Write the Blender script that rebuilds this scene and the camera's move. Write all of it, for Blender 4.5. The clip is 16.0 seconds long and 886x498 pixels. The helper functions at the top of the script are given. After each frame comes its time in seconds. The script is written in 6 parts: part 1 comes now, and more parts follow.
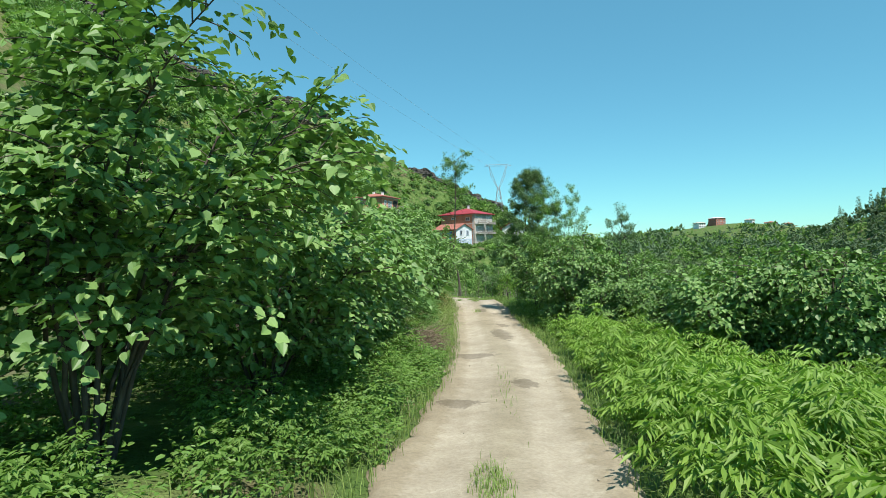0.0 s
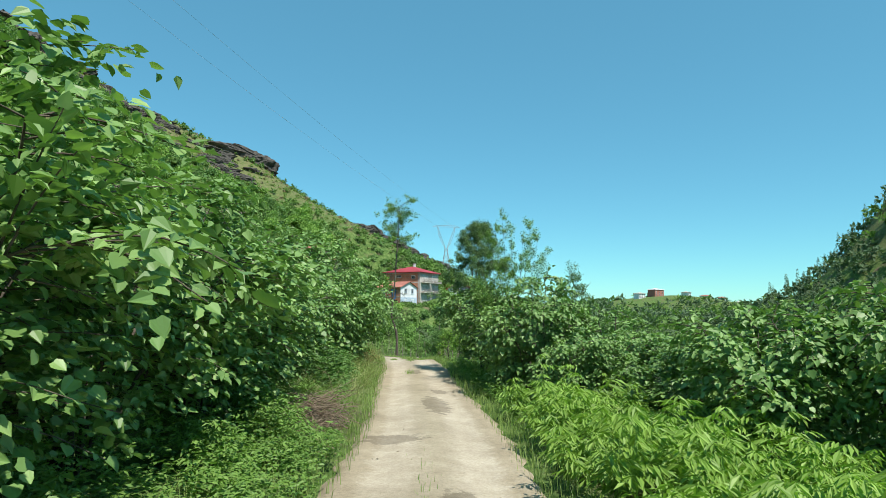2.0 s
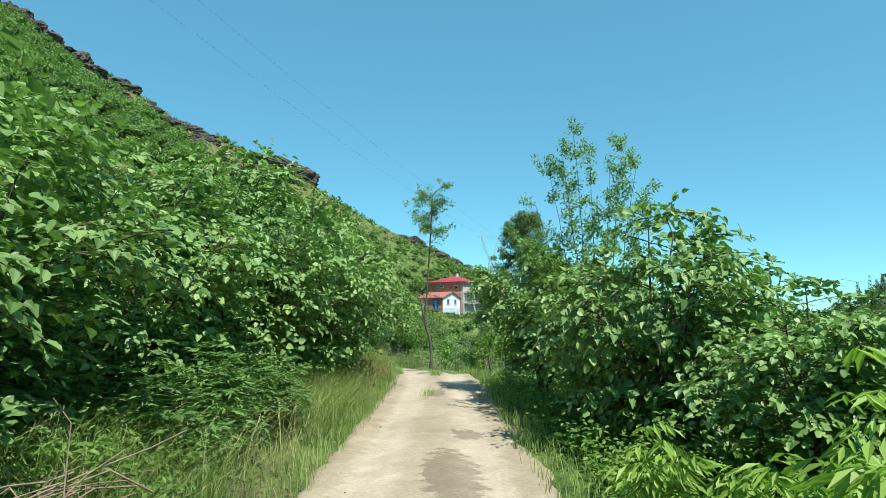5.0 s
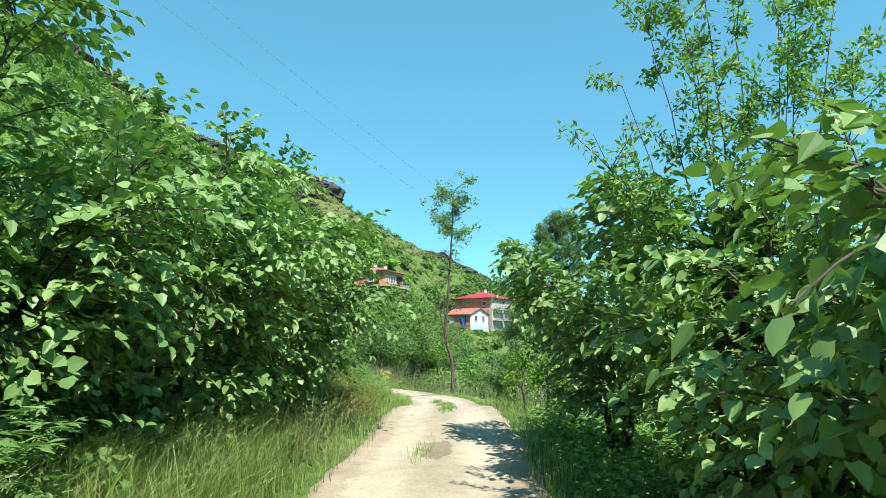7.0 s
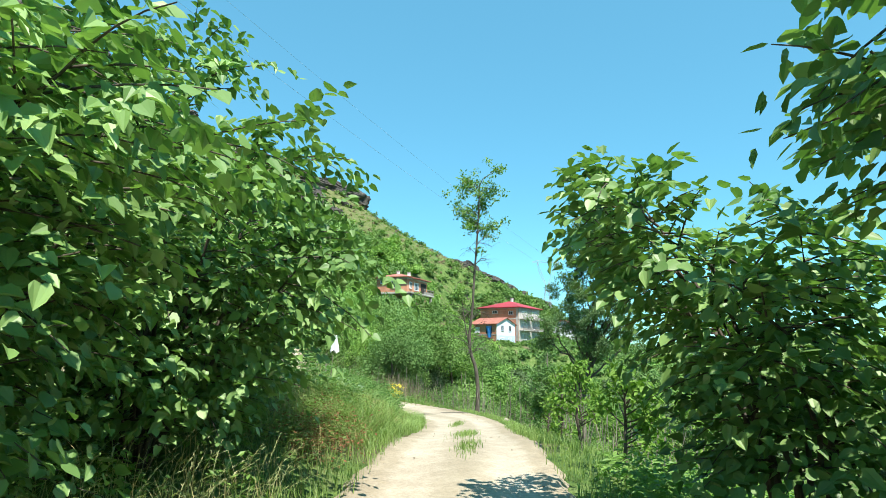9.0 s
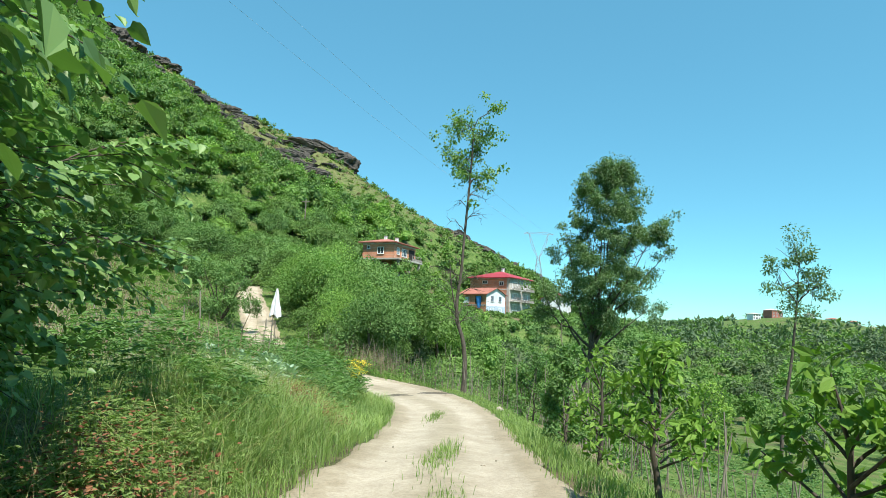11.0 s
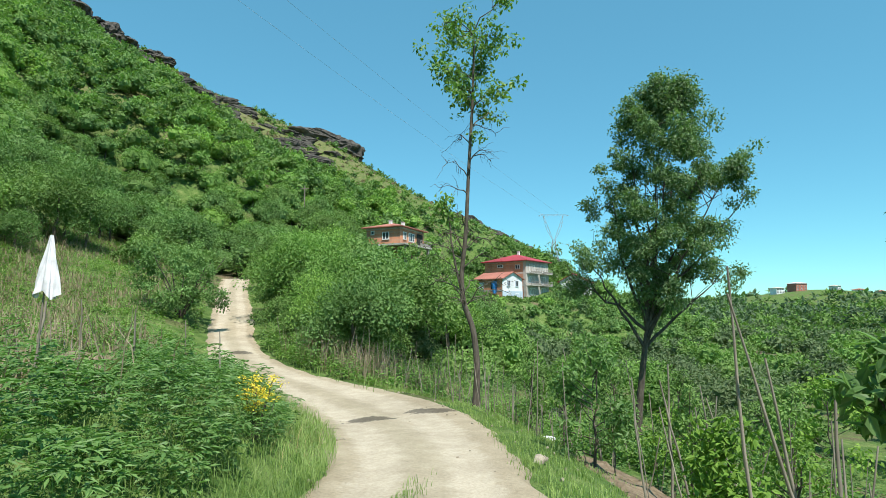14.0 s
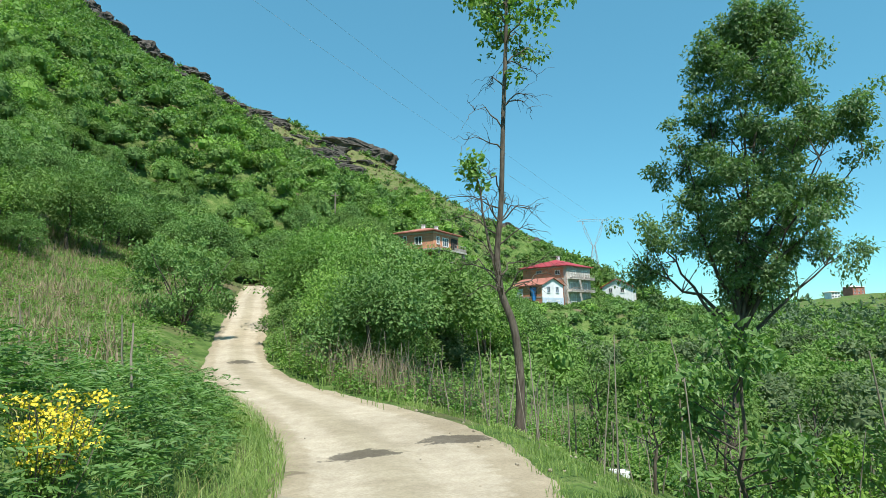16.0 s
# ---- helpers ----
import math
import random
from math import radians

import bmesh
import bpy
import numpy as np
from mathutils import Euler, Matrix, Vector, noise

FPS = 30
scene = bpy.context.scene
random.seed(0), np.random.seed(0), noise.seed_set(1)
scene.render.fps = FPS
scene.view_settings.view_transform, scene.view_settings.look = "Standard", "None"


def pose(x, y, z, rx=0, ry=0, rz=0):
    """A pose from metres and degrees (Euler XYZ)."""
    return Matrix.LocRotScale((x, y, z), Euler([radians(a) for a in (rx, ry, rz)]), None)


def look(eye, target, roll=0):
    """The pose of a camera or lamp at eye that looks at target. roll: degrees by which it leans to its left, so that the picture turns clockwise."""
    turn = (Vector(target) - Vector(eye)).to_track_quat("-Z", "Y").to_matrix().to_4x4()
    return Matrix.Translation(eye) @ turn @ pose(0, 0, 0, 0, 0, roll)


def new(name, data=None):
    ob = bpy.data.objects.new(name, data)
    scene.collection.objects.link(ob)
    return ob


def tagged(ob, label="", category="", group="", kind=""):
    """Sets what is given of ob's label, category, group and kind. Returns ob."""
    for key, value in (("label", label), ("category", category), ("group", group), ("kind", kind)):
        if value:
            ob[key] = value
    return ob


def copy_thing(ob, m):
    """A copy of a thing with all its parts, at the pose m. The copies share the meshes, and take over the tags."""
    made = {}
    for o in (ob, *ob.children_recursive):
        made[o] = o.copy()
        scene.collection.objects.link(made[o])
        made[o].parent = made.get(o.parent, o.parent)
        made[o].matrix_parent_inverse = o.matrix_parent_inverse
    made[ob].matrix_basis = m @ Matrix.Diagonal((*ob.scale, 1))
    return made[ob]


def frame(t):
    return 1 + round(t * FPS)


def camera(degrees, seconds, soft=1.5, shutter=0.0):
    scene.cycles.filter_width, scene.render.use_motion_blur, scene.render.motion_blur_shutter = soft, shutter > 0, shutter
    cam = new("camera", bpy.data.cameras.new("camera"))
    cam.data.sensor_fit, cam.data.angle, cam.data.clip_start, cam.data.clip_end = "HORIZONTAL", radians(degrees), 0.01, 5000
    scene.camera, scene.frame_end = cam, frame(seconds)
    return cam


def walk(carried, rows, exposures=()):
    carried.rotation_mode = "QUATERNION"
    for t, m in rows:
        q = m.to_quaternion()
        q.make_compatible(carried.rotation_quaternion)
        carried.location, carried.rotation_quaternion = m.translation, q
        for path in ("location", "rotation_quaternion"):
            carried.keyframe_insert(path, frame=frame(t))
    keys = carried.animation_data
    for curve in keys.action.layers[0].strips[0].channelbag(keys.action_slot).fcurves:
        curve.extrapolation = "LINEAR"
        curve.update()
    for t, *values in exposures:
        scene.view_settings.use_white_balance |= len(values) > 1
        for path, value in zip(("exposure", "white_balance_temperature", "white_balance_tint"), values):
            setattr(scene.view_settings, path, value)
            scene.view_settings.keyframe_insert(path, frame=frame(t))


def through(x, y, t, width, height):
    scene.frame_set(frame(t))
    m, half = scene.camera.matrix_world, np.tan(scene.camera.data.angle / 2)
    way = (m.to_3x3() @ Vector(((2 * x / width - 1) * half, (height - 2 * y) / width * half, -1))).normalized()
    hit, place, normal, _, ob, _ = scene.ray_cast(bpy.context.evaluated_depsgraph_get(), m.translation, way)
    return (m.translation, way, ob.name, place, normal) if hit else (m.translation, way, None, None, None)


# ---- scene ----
# ---- camera and its way along the lane ----
cam = camera(74.7, 16.0, soft=0.5)
PATH = [
    (0, (0.001, -0.000, 1.499), (-0.095, 1.998, 1.494), -1.97),
    (0.5, (0.098, 1.175, 1.332), (0.043, 3.173, 1.395), -1.60),
    (1, (0.190, 2.392, 1.168), (0.217, 4.387, 1.296), 0.55),
    (1.5, (0.312, 3.643, 1.011), (0.393, 5.636, 1.158), 0.20),
    (2, (0.424, 4.744, 0.921), (0.513, 6.732, 1.123), 0.41),
    (2.5, (0.588, 5.939, 0.781), (0.658, 7.926, 1.002), 0.32),
    (3, (0.726, 7.214, 0.594), (0.813, 9.206, 0.756), 0.48),
    (3.5, (0.847, 8.506, 0.493), (0.901, 10.498, 0.659), -0.11),
    (4, (0.911, 9.717, 0.385), (0.953, 11.704, 0.605), 0.17),
    (4.2, (0.916, 10.233, 0.330), (0.903, 12.221, 0.553), 0.09),
    (6.3, (1.245, 16.483, 0.159), (1.147, 18.457, 0.464), 0.53),
    (6.5, (1.217, 17.030, 0.119), (1.097, 19.003, 0.425), 1.27),
    (7, (1.204, 18.256, 0.090), (1.042, 20.226, 0.399), 0.10),
    (7.5, (1.106, 19.343, 0.075), (0.918, 21.302, 0.426), 1.46),
    (8, (1.074, 20.464, 0.046), (0.852, 22.423, 0.379), 0.41),
    (8.5, (1.027, 21.444, 0.040), (0.763, 23.400, 0.366), 0.85),
    (9, (0.949, 22.458, 0.015), (0.698, 24.412, 0.357), 0.90),
    (9.5, (0.868, 23.547, -0.024), (0.593, 25.502, 0.297), 1.43),
    (10, (0.807, 24.703, -0.093), (0.545, 26.666, 0.186), 1.34),
    (10.2, (0.776, 25.138, -0.090), (0.520, 27.104, 0.176), 1.73),
    (12.3, (0.476, 31.426, 0.098), (0.278, 33.402, 0.333), 2.21),
    (12.5, (0.458, 31.882, 0.074), (0.240, 33.855, 0.320), 2.14),
    (13, (0.361, 33.090, -0.017), (0.100, 35.058, 0.224), 0.68),
    (13.5, (0.353, 34.350, -0.154), (0.118, 36.326, 0.048), 0.13),
    (14, (0.336, 35.504, -0.294), (0.069, 37.475, -0.088), -0.31),
    (14.5, (0.293, 36.719, -0.451), (0.038, 38.694, -0.271), -1.32),
    (15, (0.181, 37.944, -0.576), (-0.093, 39.916, -0.387), -0.33),
    (15.5, (0.070, 39.032, -0.699), (-0.242, 40.995, -0.478), -1.95),
    (16, (-0.107, 40.153, -0.804), (-0.498, 42.099, -0.559), -1.15),
]
walk(cam, [(t, look(eye, target, roll)) for t, eye, target, roll in PATH], [(0.0, 0.49), (4.2, 0.57), (6.3, 0.90), (9.0, 1.06), (10.2, 0.97), (12.3, 0.62), (16.0, 0.64)])

# ---- sky and sun ----
SUN_TO = Vector((0.27, -0.44, 0.86)).normalized()
world = bpy.data.worlds.new("world")
scene.world = world
world.use_nodes = True
wn = world.node_tree
sky = wn.nodes.new("ShaderNodeTexSky")
sky.sky_type = "NISHITA"
sky.sun_disc = False
sky.sun_elevation = math.asin(SUN_TO.z)
sky.sun_rotation = math.atan2(SUN_TO.x, SUN_TO.y)
sky.altitude = 1200.0
sky.air_density = 1.0
sky.dust_density = 0.1
sky.ozone_density = 2.0
bg = wn.nodes["Background"]
bg.inputs["Strength"].default_value = 0.12
tone = wn.nodes.new("ShaderNodeMix")
tone.data_type, tone.blend_type = "RGBA", "MULTIPLY"
tone.inputs[0].default_value = 1.0
tone.inputs[7].default_value = (0.585, 1.08, 0.98, 1)
wn.links.new(sky.outputs[0], tone.inputs[6])
haze = wn.nodes.new("ShaderNodeMix")
haze.data_type = "RGBA"
haze.inputs[0].default_value = 0.42
haze.inputs[7].default_value = (0.80, 2.65, 3.95, 1)
wn.links.new(tone.outputs[2], haze.inputs[6])
wn.links.new(haze.outputs[2], bg.inputs["Color"])
sun = new("sun", bpy.data.lights.new("sun", "SUN"))
sun.data.energy = 4.8
sun.data.angle = radians(0.53)
sun.data.color = (1.0, 0.95, 0.87)
sun.matrix_basis = look((0, 0, 60), Vector((0, 0, 60)) - SUN_TO)


# ---- materials ----
def material(name, rough=0.8, spec=0.3):
    m = bpy.data.materials.new(name)
    m.use_nodes = True
    b = m.node_tree.nodes["Principled BSDF"]
    b.inputs["Roughness"].default_value = rough
    b.inputs["Specular IOR Level"].default_value = spec
    return m, m.node_tree, b


def ramp(nt, fac, stops):
    r = nt.nodes.new("ShaderNodeValToRGB")
    e = r.color_ramp.elements
    while len(e) < len(stops):
        e.new(0.5)
    for k, (p, c) in enumerate(stops):
        e[k].position = p
        e[k].color = (*c, 1)
    nt.links.new(fac, r.inputs[0])
    return r.outputs[0]


def noise_tex(nt, scale, detail=4.0, rough=0.55, stretch=None):
    n = nt.nodes.new("ShaderNodeTexNoise")
    n.inputs["Scale"].default_value = scale
    n.inputs["Detail"].default_value = detail
    n.inputs["Roughness"].default_value = rough
    g = nt.nodes.new("ShaderNodeNewGeometry")
    if stretch:
        mp = nt.nodes.new("ShaderNodeMapping")
        mp.inputs["Scale"].default_value = stretch
        nt.links.new(g.outputs["Position"], mp.inputs[0])
        nt.links.new(mp.outputs[0], n.inputs["Vector"])
    else:
        nt.links.new(g.outputs["Position"], n.inputs["Vector"])
    return n.outputs["Fac"]


def mix(nt, fac, a, b, blend="MIX"):
    m = nt.nodes.new("ShaderNodeMix")
    m.data_type = "RGBA"
    m.blend_type = blend
    for sock, v in ((m.inputs[0], fac), (m.inputs[6], a), (m.inputs[7], b)):
        if isinstance(v, (int, float)):
            sock.default_value = v
        elif isinstance(v, tuple):
            sock.default_value = (*v, 1)
        else:
            nt.links.new(v, sock)
    return m.outputs[2]


def bump(nt, b, height, strength, distance):
    n = nt.nodes.new("ShaderNodeBump")
    n.inputs["Strength"].default_value = strength
    n.inputs["Distance"].default_value = distance
    nt.links.new(height, n.inputs["Height"])
    nt.links.new(n.outputs[0], b.inputs["Normal"])


def leaf_material(name, dark, mid, light, through=0.35, rough=0.5, patch=0.35, spec=0.35, drift=0.45):
    """Leaves: hue by single leaf, drifting over the plant, and light shining through them."""
    m, nt, b = material(name, rough, spec)
    g = nt.nodes.new("ShaderNodeNewGeometry")
    c1 = ramp(nt, g.outputs["Random Per Island"], [(0.0, dark), (0.5, mid), (1.0, light)])
    n = noise_tex(nt, patch, 3.0)
    c2 = ramp(nt, n, [(0.28, tuple(0.62 * v for v in mid)), (0.72, tuple(1.25 * v for v in light))])
    c = mix(nt, drift, c1, c2)
    nt.links.new(c, b.inputs["Base Color"])
    t = nt.nodes.new("ShaderNodeBsdfTranslucent")
    c3 = mix(nt, 1.0, c, (1.05, 1.35, 0.55), "MULTIPLY")
    nt.links.new(c3, t.inputs["Color"])
    s = nt.nodes.new("ShaderNodeMixShader")
    s.inputs[0].default_value = through
    nt.links.new(b.outputs[0], s.inputs[1])
    nt.links.new(t.outputs[0], s.inputs[2])
    nt.links.new(s.outputs[0], nt.nodes["Material Output"].inputs[0])
    return m


def plain(name, c1, c2, scale, rough=0.8, bumped=0.2, dist=0.02, spec=0.3, stretch=None):
    m, nt, b = material(name, rough, spec)
    n1 = noise_tex(nt, scale, 5.0, 0.6, stretch)
    n2 = noise_tex(nt, scale * 0.13, 3.0, 0.5)
    a = ramp(nt, n1, [(0.3, c1), (0.7, c2)])
    s = ramp(nt, n2, [(0.3, (0.78, 0.78, 0.78)), (0.7, (1.12, 1.12, 1.12))])
    nt.links.new(mix(nt, 1.0, a, s, "MULTIPLY"), b.inputs["Base Color"])
    if bumped:
        bump(nt, b, n1, bumped, dist)
    return m


M_HAZEL = leaf_material("hazel_leaf", (0.046, 0.120, 0.027), (0.112, 0.222, 0.055), (0.255, 0.39, 0.125), 0.25, 0.47, 0.5, 0.42)
M_FERN = leaf_material("elder_leaf", (0.10, 0.19, 0.024), (0.17, 0.30, 0.042), (0.28, 0.42, 0.085), 0.34)
M_HERB = leaf_material("herb_leaf", (0.070, 0.155, 0.027), (0.125, 0.24, 0.045), (0.22, 0.35, 0.09), 0.34)
M_GRASS = leaf_material("grass_blade", (0.11, 0.20, 0.045), (0.18, 0.28, 0.07), (0.30, 0.38, 0.13), 0.38)
M_DRY = leaf_material("dry_grass", (0.20, 0.18, 0.07), (0.32, 0.28, 0.12), (0.46, 0.41, 0.20), 0.25, 0.8)
M_SEED = leaf_material("seeding_grass", (0.17, 0.21, 0.08), (0.27, 0.30, 0.13), (0.38, 0.38, 0.20), 0.35, 0.7)
M_DEAD = leaf_material("dead_stalk", (0.16, 0.115, 0.07), (0.24, 0.185, 0.125), (0.33, 0.27, 0.19), 0.2, 0.9)
M_WEED = leaf_material("weed_leaf", (0.050, 0.125, 0.032), (0.095, 0.195, 0.052), (0.18, 0.30, 0.095), 0.36, 0.5, 0.9)
M_TREE = leaf_material("tree_leaf", (0.055, 0.115, 0.045), (0.105, 0.185, 0.075), (0.19, 0.285, 0.125), 0.42)
M_WOODS = leaf_material("woods_leaf", (0.058, 0.126, 0.041), (0.102, 0.192, 0.062), (0.180, 0.294, 0.102), 0.30, 0.7, 0.24, 0.10, 0.72)
M_WOODS2 = leaf_material("mixed_woods_leaf", (0.067, 0.142, 0.036), (0.114, 0.204, 0.058), (0.186, 0.288, 0.094), 0.32, 0.7, 0.24, 0.10, 0.72)
M_ACACIA2 = leaf_material("bright_acacia_leaf", (0.114, 0.222, 0.043), (0.174, 0.300, 0.066), (0.252, 0.396, 0.106), 0.36, 0.7, 0.3, 0.10, 0.7)
M_ORCHARD = leaf_material("orchard_leaf", (0.045, 0.084, 0.042), (0.086, 0.135, 0.066), (0.155, 0.208, 0.102), 0.28, 0.7, 0.3, 0.10, 0.6)
# far foliage: distance haze is mixed into the leaf colour, paler and bluer
M_FAR_HAZE = leaf_material("haze_tinted_leaf", (0.055, 0.10, 0.052), (0.080, 0.135, 0.068), (0.12, 0.18, 0.092), 0.25, 0.7, 0.02)
M_PALE = leaf_material("young_leaf", (0.10, 0.20, 0.03), (0.16, 0.28, 0.05), (0.26, 0.38, 0.09), 0.35, 0.6, 0.35, 0.12)
M_ACACIA = leaf_material("acacia_leaf", (0.084, 0.180, 0.041), (0.132, 0.246, 0.062), (0.198, 0.324, 0.096), 0.34, 0.7, 0.24, 0.10, 0.72)
M_CITRUS = leaf_material("citrus_leaf", (0.07, 0.15, 0.02), (0.11, 0.22, 0.03), (0.19, 0.31, 0.06), 0.28, 0.55, 0.35, 0.15)
M_BROOM = leaf_material("broom_flower", (0.55, 0.40, 0.02), (0.70, 0.52, 0.03), (0.80, 0.65, 0.08), 0.2)
M_BARK = plain("bark", (0.055, 0.045, 0.035), (0.14, 0.12, 0.095), 14, 0.9, 0.6, 0.02, 0.2, (1, 1, 0.25))
M_STAKE = plain("stake_wood", (0.15, 0.13, 0.10), (0.31, 0.275, 0.22), 9, 0.85, 0.4, 0.01, 0.2, (1, 1, 0.2))
M_TWIG = plain("dry_twig", (0.16, 0.12, 0.085), (0.31, 0.245, 0.175), 9, 0.9, 0.2, 0.01)
M_ROCK = plain("rock", (0.028, 0.026, 0.025), (0.115, 0.105, 0.092), 0.9, 0.9, 0.8, 0.4)
M_STONE = plain("pale_stone", (0.22, 0.19, 0.14), (0.42, 0.37, 0.28), 12, 0.9, 0.5, 0.02)


def ground_material():
    m, nt, b = material("ground", 0.95, 0.15)
    fine = noise_tex(nt, 7.0, 6.0, 0.65)
    scrub = noise_tex(nt, 0.8, 6.0, 0.7)
    wide = noise_tex(nt, 0.16, 5.0, 0.6)
    soil = ramp(nt, fine, [(0.3, (0.09, 0.07, 0.042)), (0.7, (0.20, 0.16, 0.10))])
    green = ramp(nt, scrub, [(0.32, (0.035, 0.075, 0.016)), (0.5, (0.085, 0.145, 0.035)), (0.7, (0.17, 0.21, 0.075))])
    k = ramp(nt, wide, [(0.34, (0, 0, 0)), (0.47, (1, 1, 1))])
    low = mix(nt, k, soil, green)
    dry = ramp(nt, scrub, [(0.3, (0.06, 0.095, 0.025)), (0.46, (0.11, 0.135, 0.045)), (0.60, (0.165, 0.16, 0.075)), (0.75, (0.13, 0.115, 0.09))])
    g = nt.nodes.new("ShaderNodeNewGeometry")
    sep = nt.nodes.new("ShaderNodeSeparateXYZ")
    nt.links.new(g.outputs["Position"], sep.inputs[0])
    mr = nt.nodes.new("ShaderNodeMapRange")
    mr.inputs[1].default_value, mr.inputs[2].default_value = 24.0, 46.0
    nt.links.new(sep.outputs[2], mr.inputs[0])
    nt.links.new(mix(nt, mr.outputs[0], low, dry), b.inputs["Base Color"])
    bump(nt, b, scrub, 0.8, 0.5)
    return m


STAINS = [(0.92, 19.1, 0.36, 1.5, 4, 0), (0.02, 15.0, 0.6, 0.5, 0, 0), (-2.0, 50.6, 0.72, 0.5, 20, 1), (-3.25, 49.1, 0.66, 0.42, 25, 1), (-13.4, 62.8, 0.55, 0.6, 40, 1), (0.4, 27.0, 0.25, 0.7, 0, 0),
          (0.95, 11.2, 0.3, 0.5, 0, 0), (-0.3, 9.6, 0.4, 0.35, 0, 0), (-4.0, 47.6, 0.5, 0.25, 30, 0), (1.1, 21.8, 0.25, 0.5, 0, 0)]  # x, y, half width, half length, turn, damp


def road_material():
    m, nt, b = material("lane_dirt", 0.92, 0.2)
    fine = noise_tex(nt, 22.0, 6.0, 0.7)
    mid = noise_tex(nt, 2.6, 5.0, 0.6)
    wide = noise_tex(nt, 0.5, 3.0, 0.5)
    edge = noise_tex(nt, 5.0, 4.0, 0.7)
    a = ramp(nt, mid, [(0.3, (0.35, 0.305, 0.232)), (0.55, (0.41, 0.362, 0.28)), (0.75, (0.465, 0.415, 0.328))])
    g = ramp(nt, fine, [(0.25, (0.66, 0.64, 0.60)), (0.6, (1.05, 1.04, 1.03))])
    c = mix(nt, 0.8, a, g, "MULTIPLY")
    s = ramp(nt, wide, [(0.35, (0.88, 0.87, 0.85)), (0.6, (1.05, 1.05, 1.05))])
    c = mix(nt, 1.0, c, s, "MULTIPLY")

    def math_node(op, *vals):
        n = nt.nodes.new("ShaderNodeMath")
        n.operation = op
        for k, v in enumerate(vals):
            if isinstance(v, (int, float)):
                n.inputs[k].default_value = v
            else:
                nt.links.new(v, n.inputs[k])
        return n.outputs[0]

    # worn wheel tracks, loose earth between them and along the edges
    at = nt.nodes.new("ShaderNodeAttribute")
    at.attribute_name = "across"
    off = math_node("ABSOLUTE", at.outputs["Fac"])
    rough_off = math_node("ADD", off, math_node("MULTIPLY", math_node("SUBTRACT", edge, 0.5), 0.5))
    strip = ramp(nt, rough_off, [(0.0, (0.80, 0.79, 0.72)), (0.22, (0.84, 0.83, 0.78)), (0.42, (1.06, 1.06, 1.06)), (0.80, (1.06, 1.06, 1.06)), (0.95, (0.80, 0.77, 0.70))])
    c = mix(nt, 0.8, c, strip, "MULTIPLY")
    g = nt.nodes.new("ShaderNodeNewGeometry")
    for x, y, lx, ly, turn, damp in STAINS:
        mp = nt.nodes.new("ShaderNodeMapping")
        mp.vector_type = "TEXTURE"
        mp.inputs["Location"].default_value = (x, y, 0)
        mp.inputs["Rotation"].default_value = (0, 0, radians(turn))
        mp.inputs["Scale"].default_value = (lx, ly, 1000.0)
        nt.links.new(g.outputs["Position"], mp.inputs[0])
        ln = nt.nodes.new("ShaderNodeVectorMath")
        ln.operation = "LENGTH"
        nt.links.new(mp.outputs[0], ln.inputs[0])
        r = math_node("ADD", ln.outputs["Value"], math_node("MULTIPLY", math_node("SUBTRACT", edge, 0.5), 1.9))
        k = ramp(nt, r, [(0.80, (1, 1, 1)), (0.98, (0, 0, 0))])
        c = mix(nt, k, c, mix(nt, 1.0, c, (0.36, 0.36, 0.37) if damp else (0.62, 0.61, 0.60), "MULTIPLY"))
    nt.links.new(c, b.inputs["Base Color"])
    bump(nt, b, math_node("ADD", math_node("ADD", fine, noise_tex(nt, 9.0, 4.0, 0.6)), noise_tex(nt, 60.0, 2.0, 0.6)), 0.6, 0.015)
    return m


M_SOIL = plain("bare_soil", (0.115, 0.085, 0.055), (0.25, 0.195, 0.13), 6, 0.95, 0.8, 0.05, 0.15)
M_SCREE = plain("grey_scree", (0.17, 0.17, 0.16), (0.36, 0.35, 0.33), 3, 0.95, 0.8, 0.1, 0.15)
M_GROUND = ground_material()
M_ROAD = road_material()


# ---- mesh helpers ----
def mesh_np(name, verts, faces, mat, smooth=False):
    """A mesh from arrays; all faces have the same number of corners."""
    v = np.asarray(verts, np.float32).reshape(-1, 3)
    f = np.asarray(faces, np.int32)
    me = bpy.data.meshes.new(name)
    n, k = f.shape
    me.vertices.add(len(v))
    me.vertices.foreach_set("co", v.ravel())
    me.loops.add(n * k)
    me.loops.foreach_set("vertex_index", f.ravel())
    me.polygons.add(n)
    me.polygons.foreach_set("loop_start", np.arange(0, n * k, k, dtype=np.int32))
    me.polygons.foreach_set("use_smooth", np.full(n, smooth))
    me.update(calc_edges=True)
    for one in (mat if isinstance(mat, (list, tuple)) else [mat]):
        me.materials.append(one)
    return me


def part(name, data, parent, label=""):
    """One mesh object under a thing or a part; data is a mesh."""
    ob = new(name, data)
    ob.parent = parent
    if label:
        tagged(ob, label)
    return ob


def bm_mesh(name, bm, mat, smooth=False):
    me = bpy.data.meshes.new(name)
    bm.to_mesh(me)
    bm.free()
    for p in me.polygons:
        p.use_smooth = smooth
    for one in (mat if isinstance(mat, (list, tuple)) else [mat]):
        me.materials.append(one)
    return me


def thing(name, x, y, z, label, category, group="", kind="", turn=0.0):
    ob = new(name)
    ob.matrix_basis = pose(x, y, z, 0, 0, turn)
    return tagged(ob, label, category, group, kind)


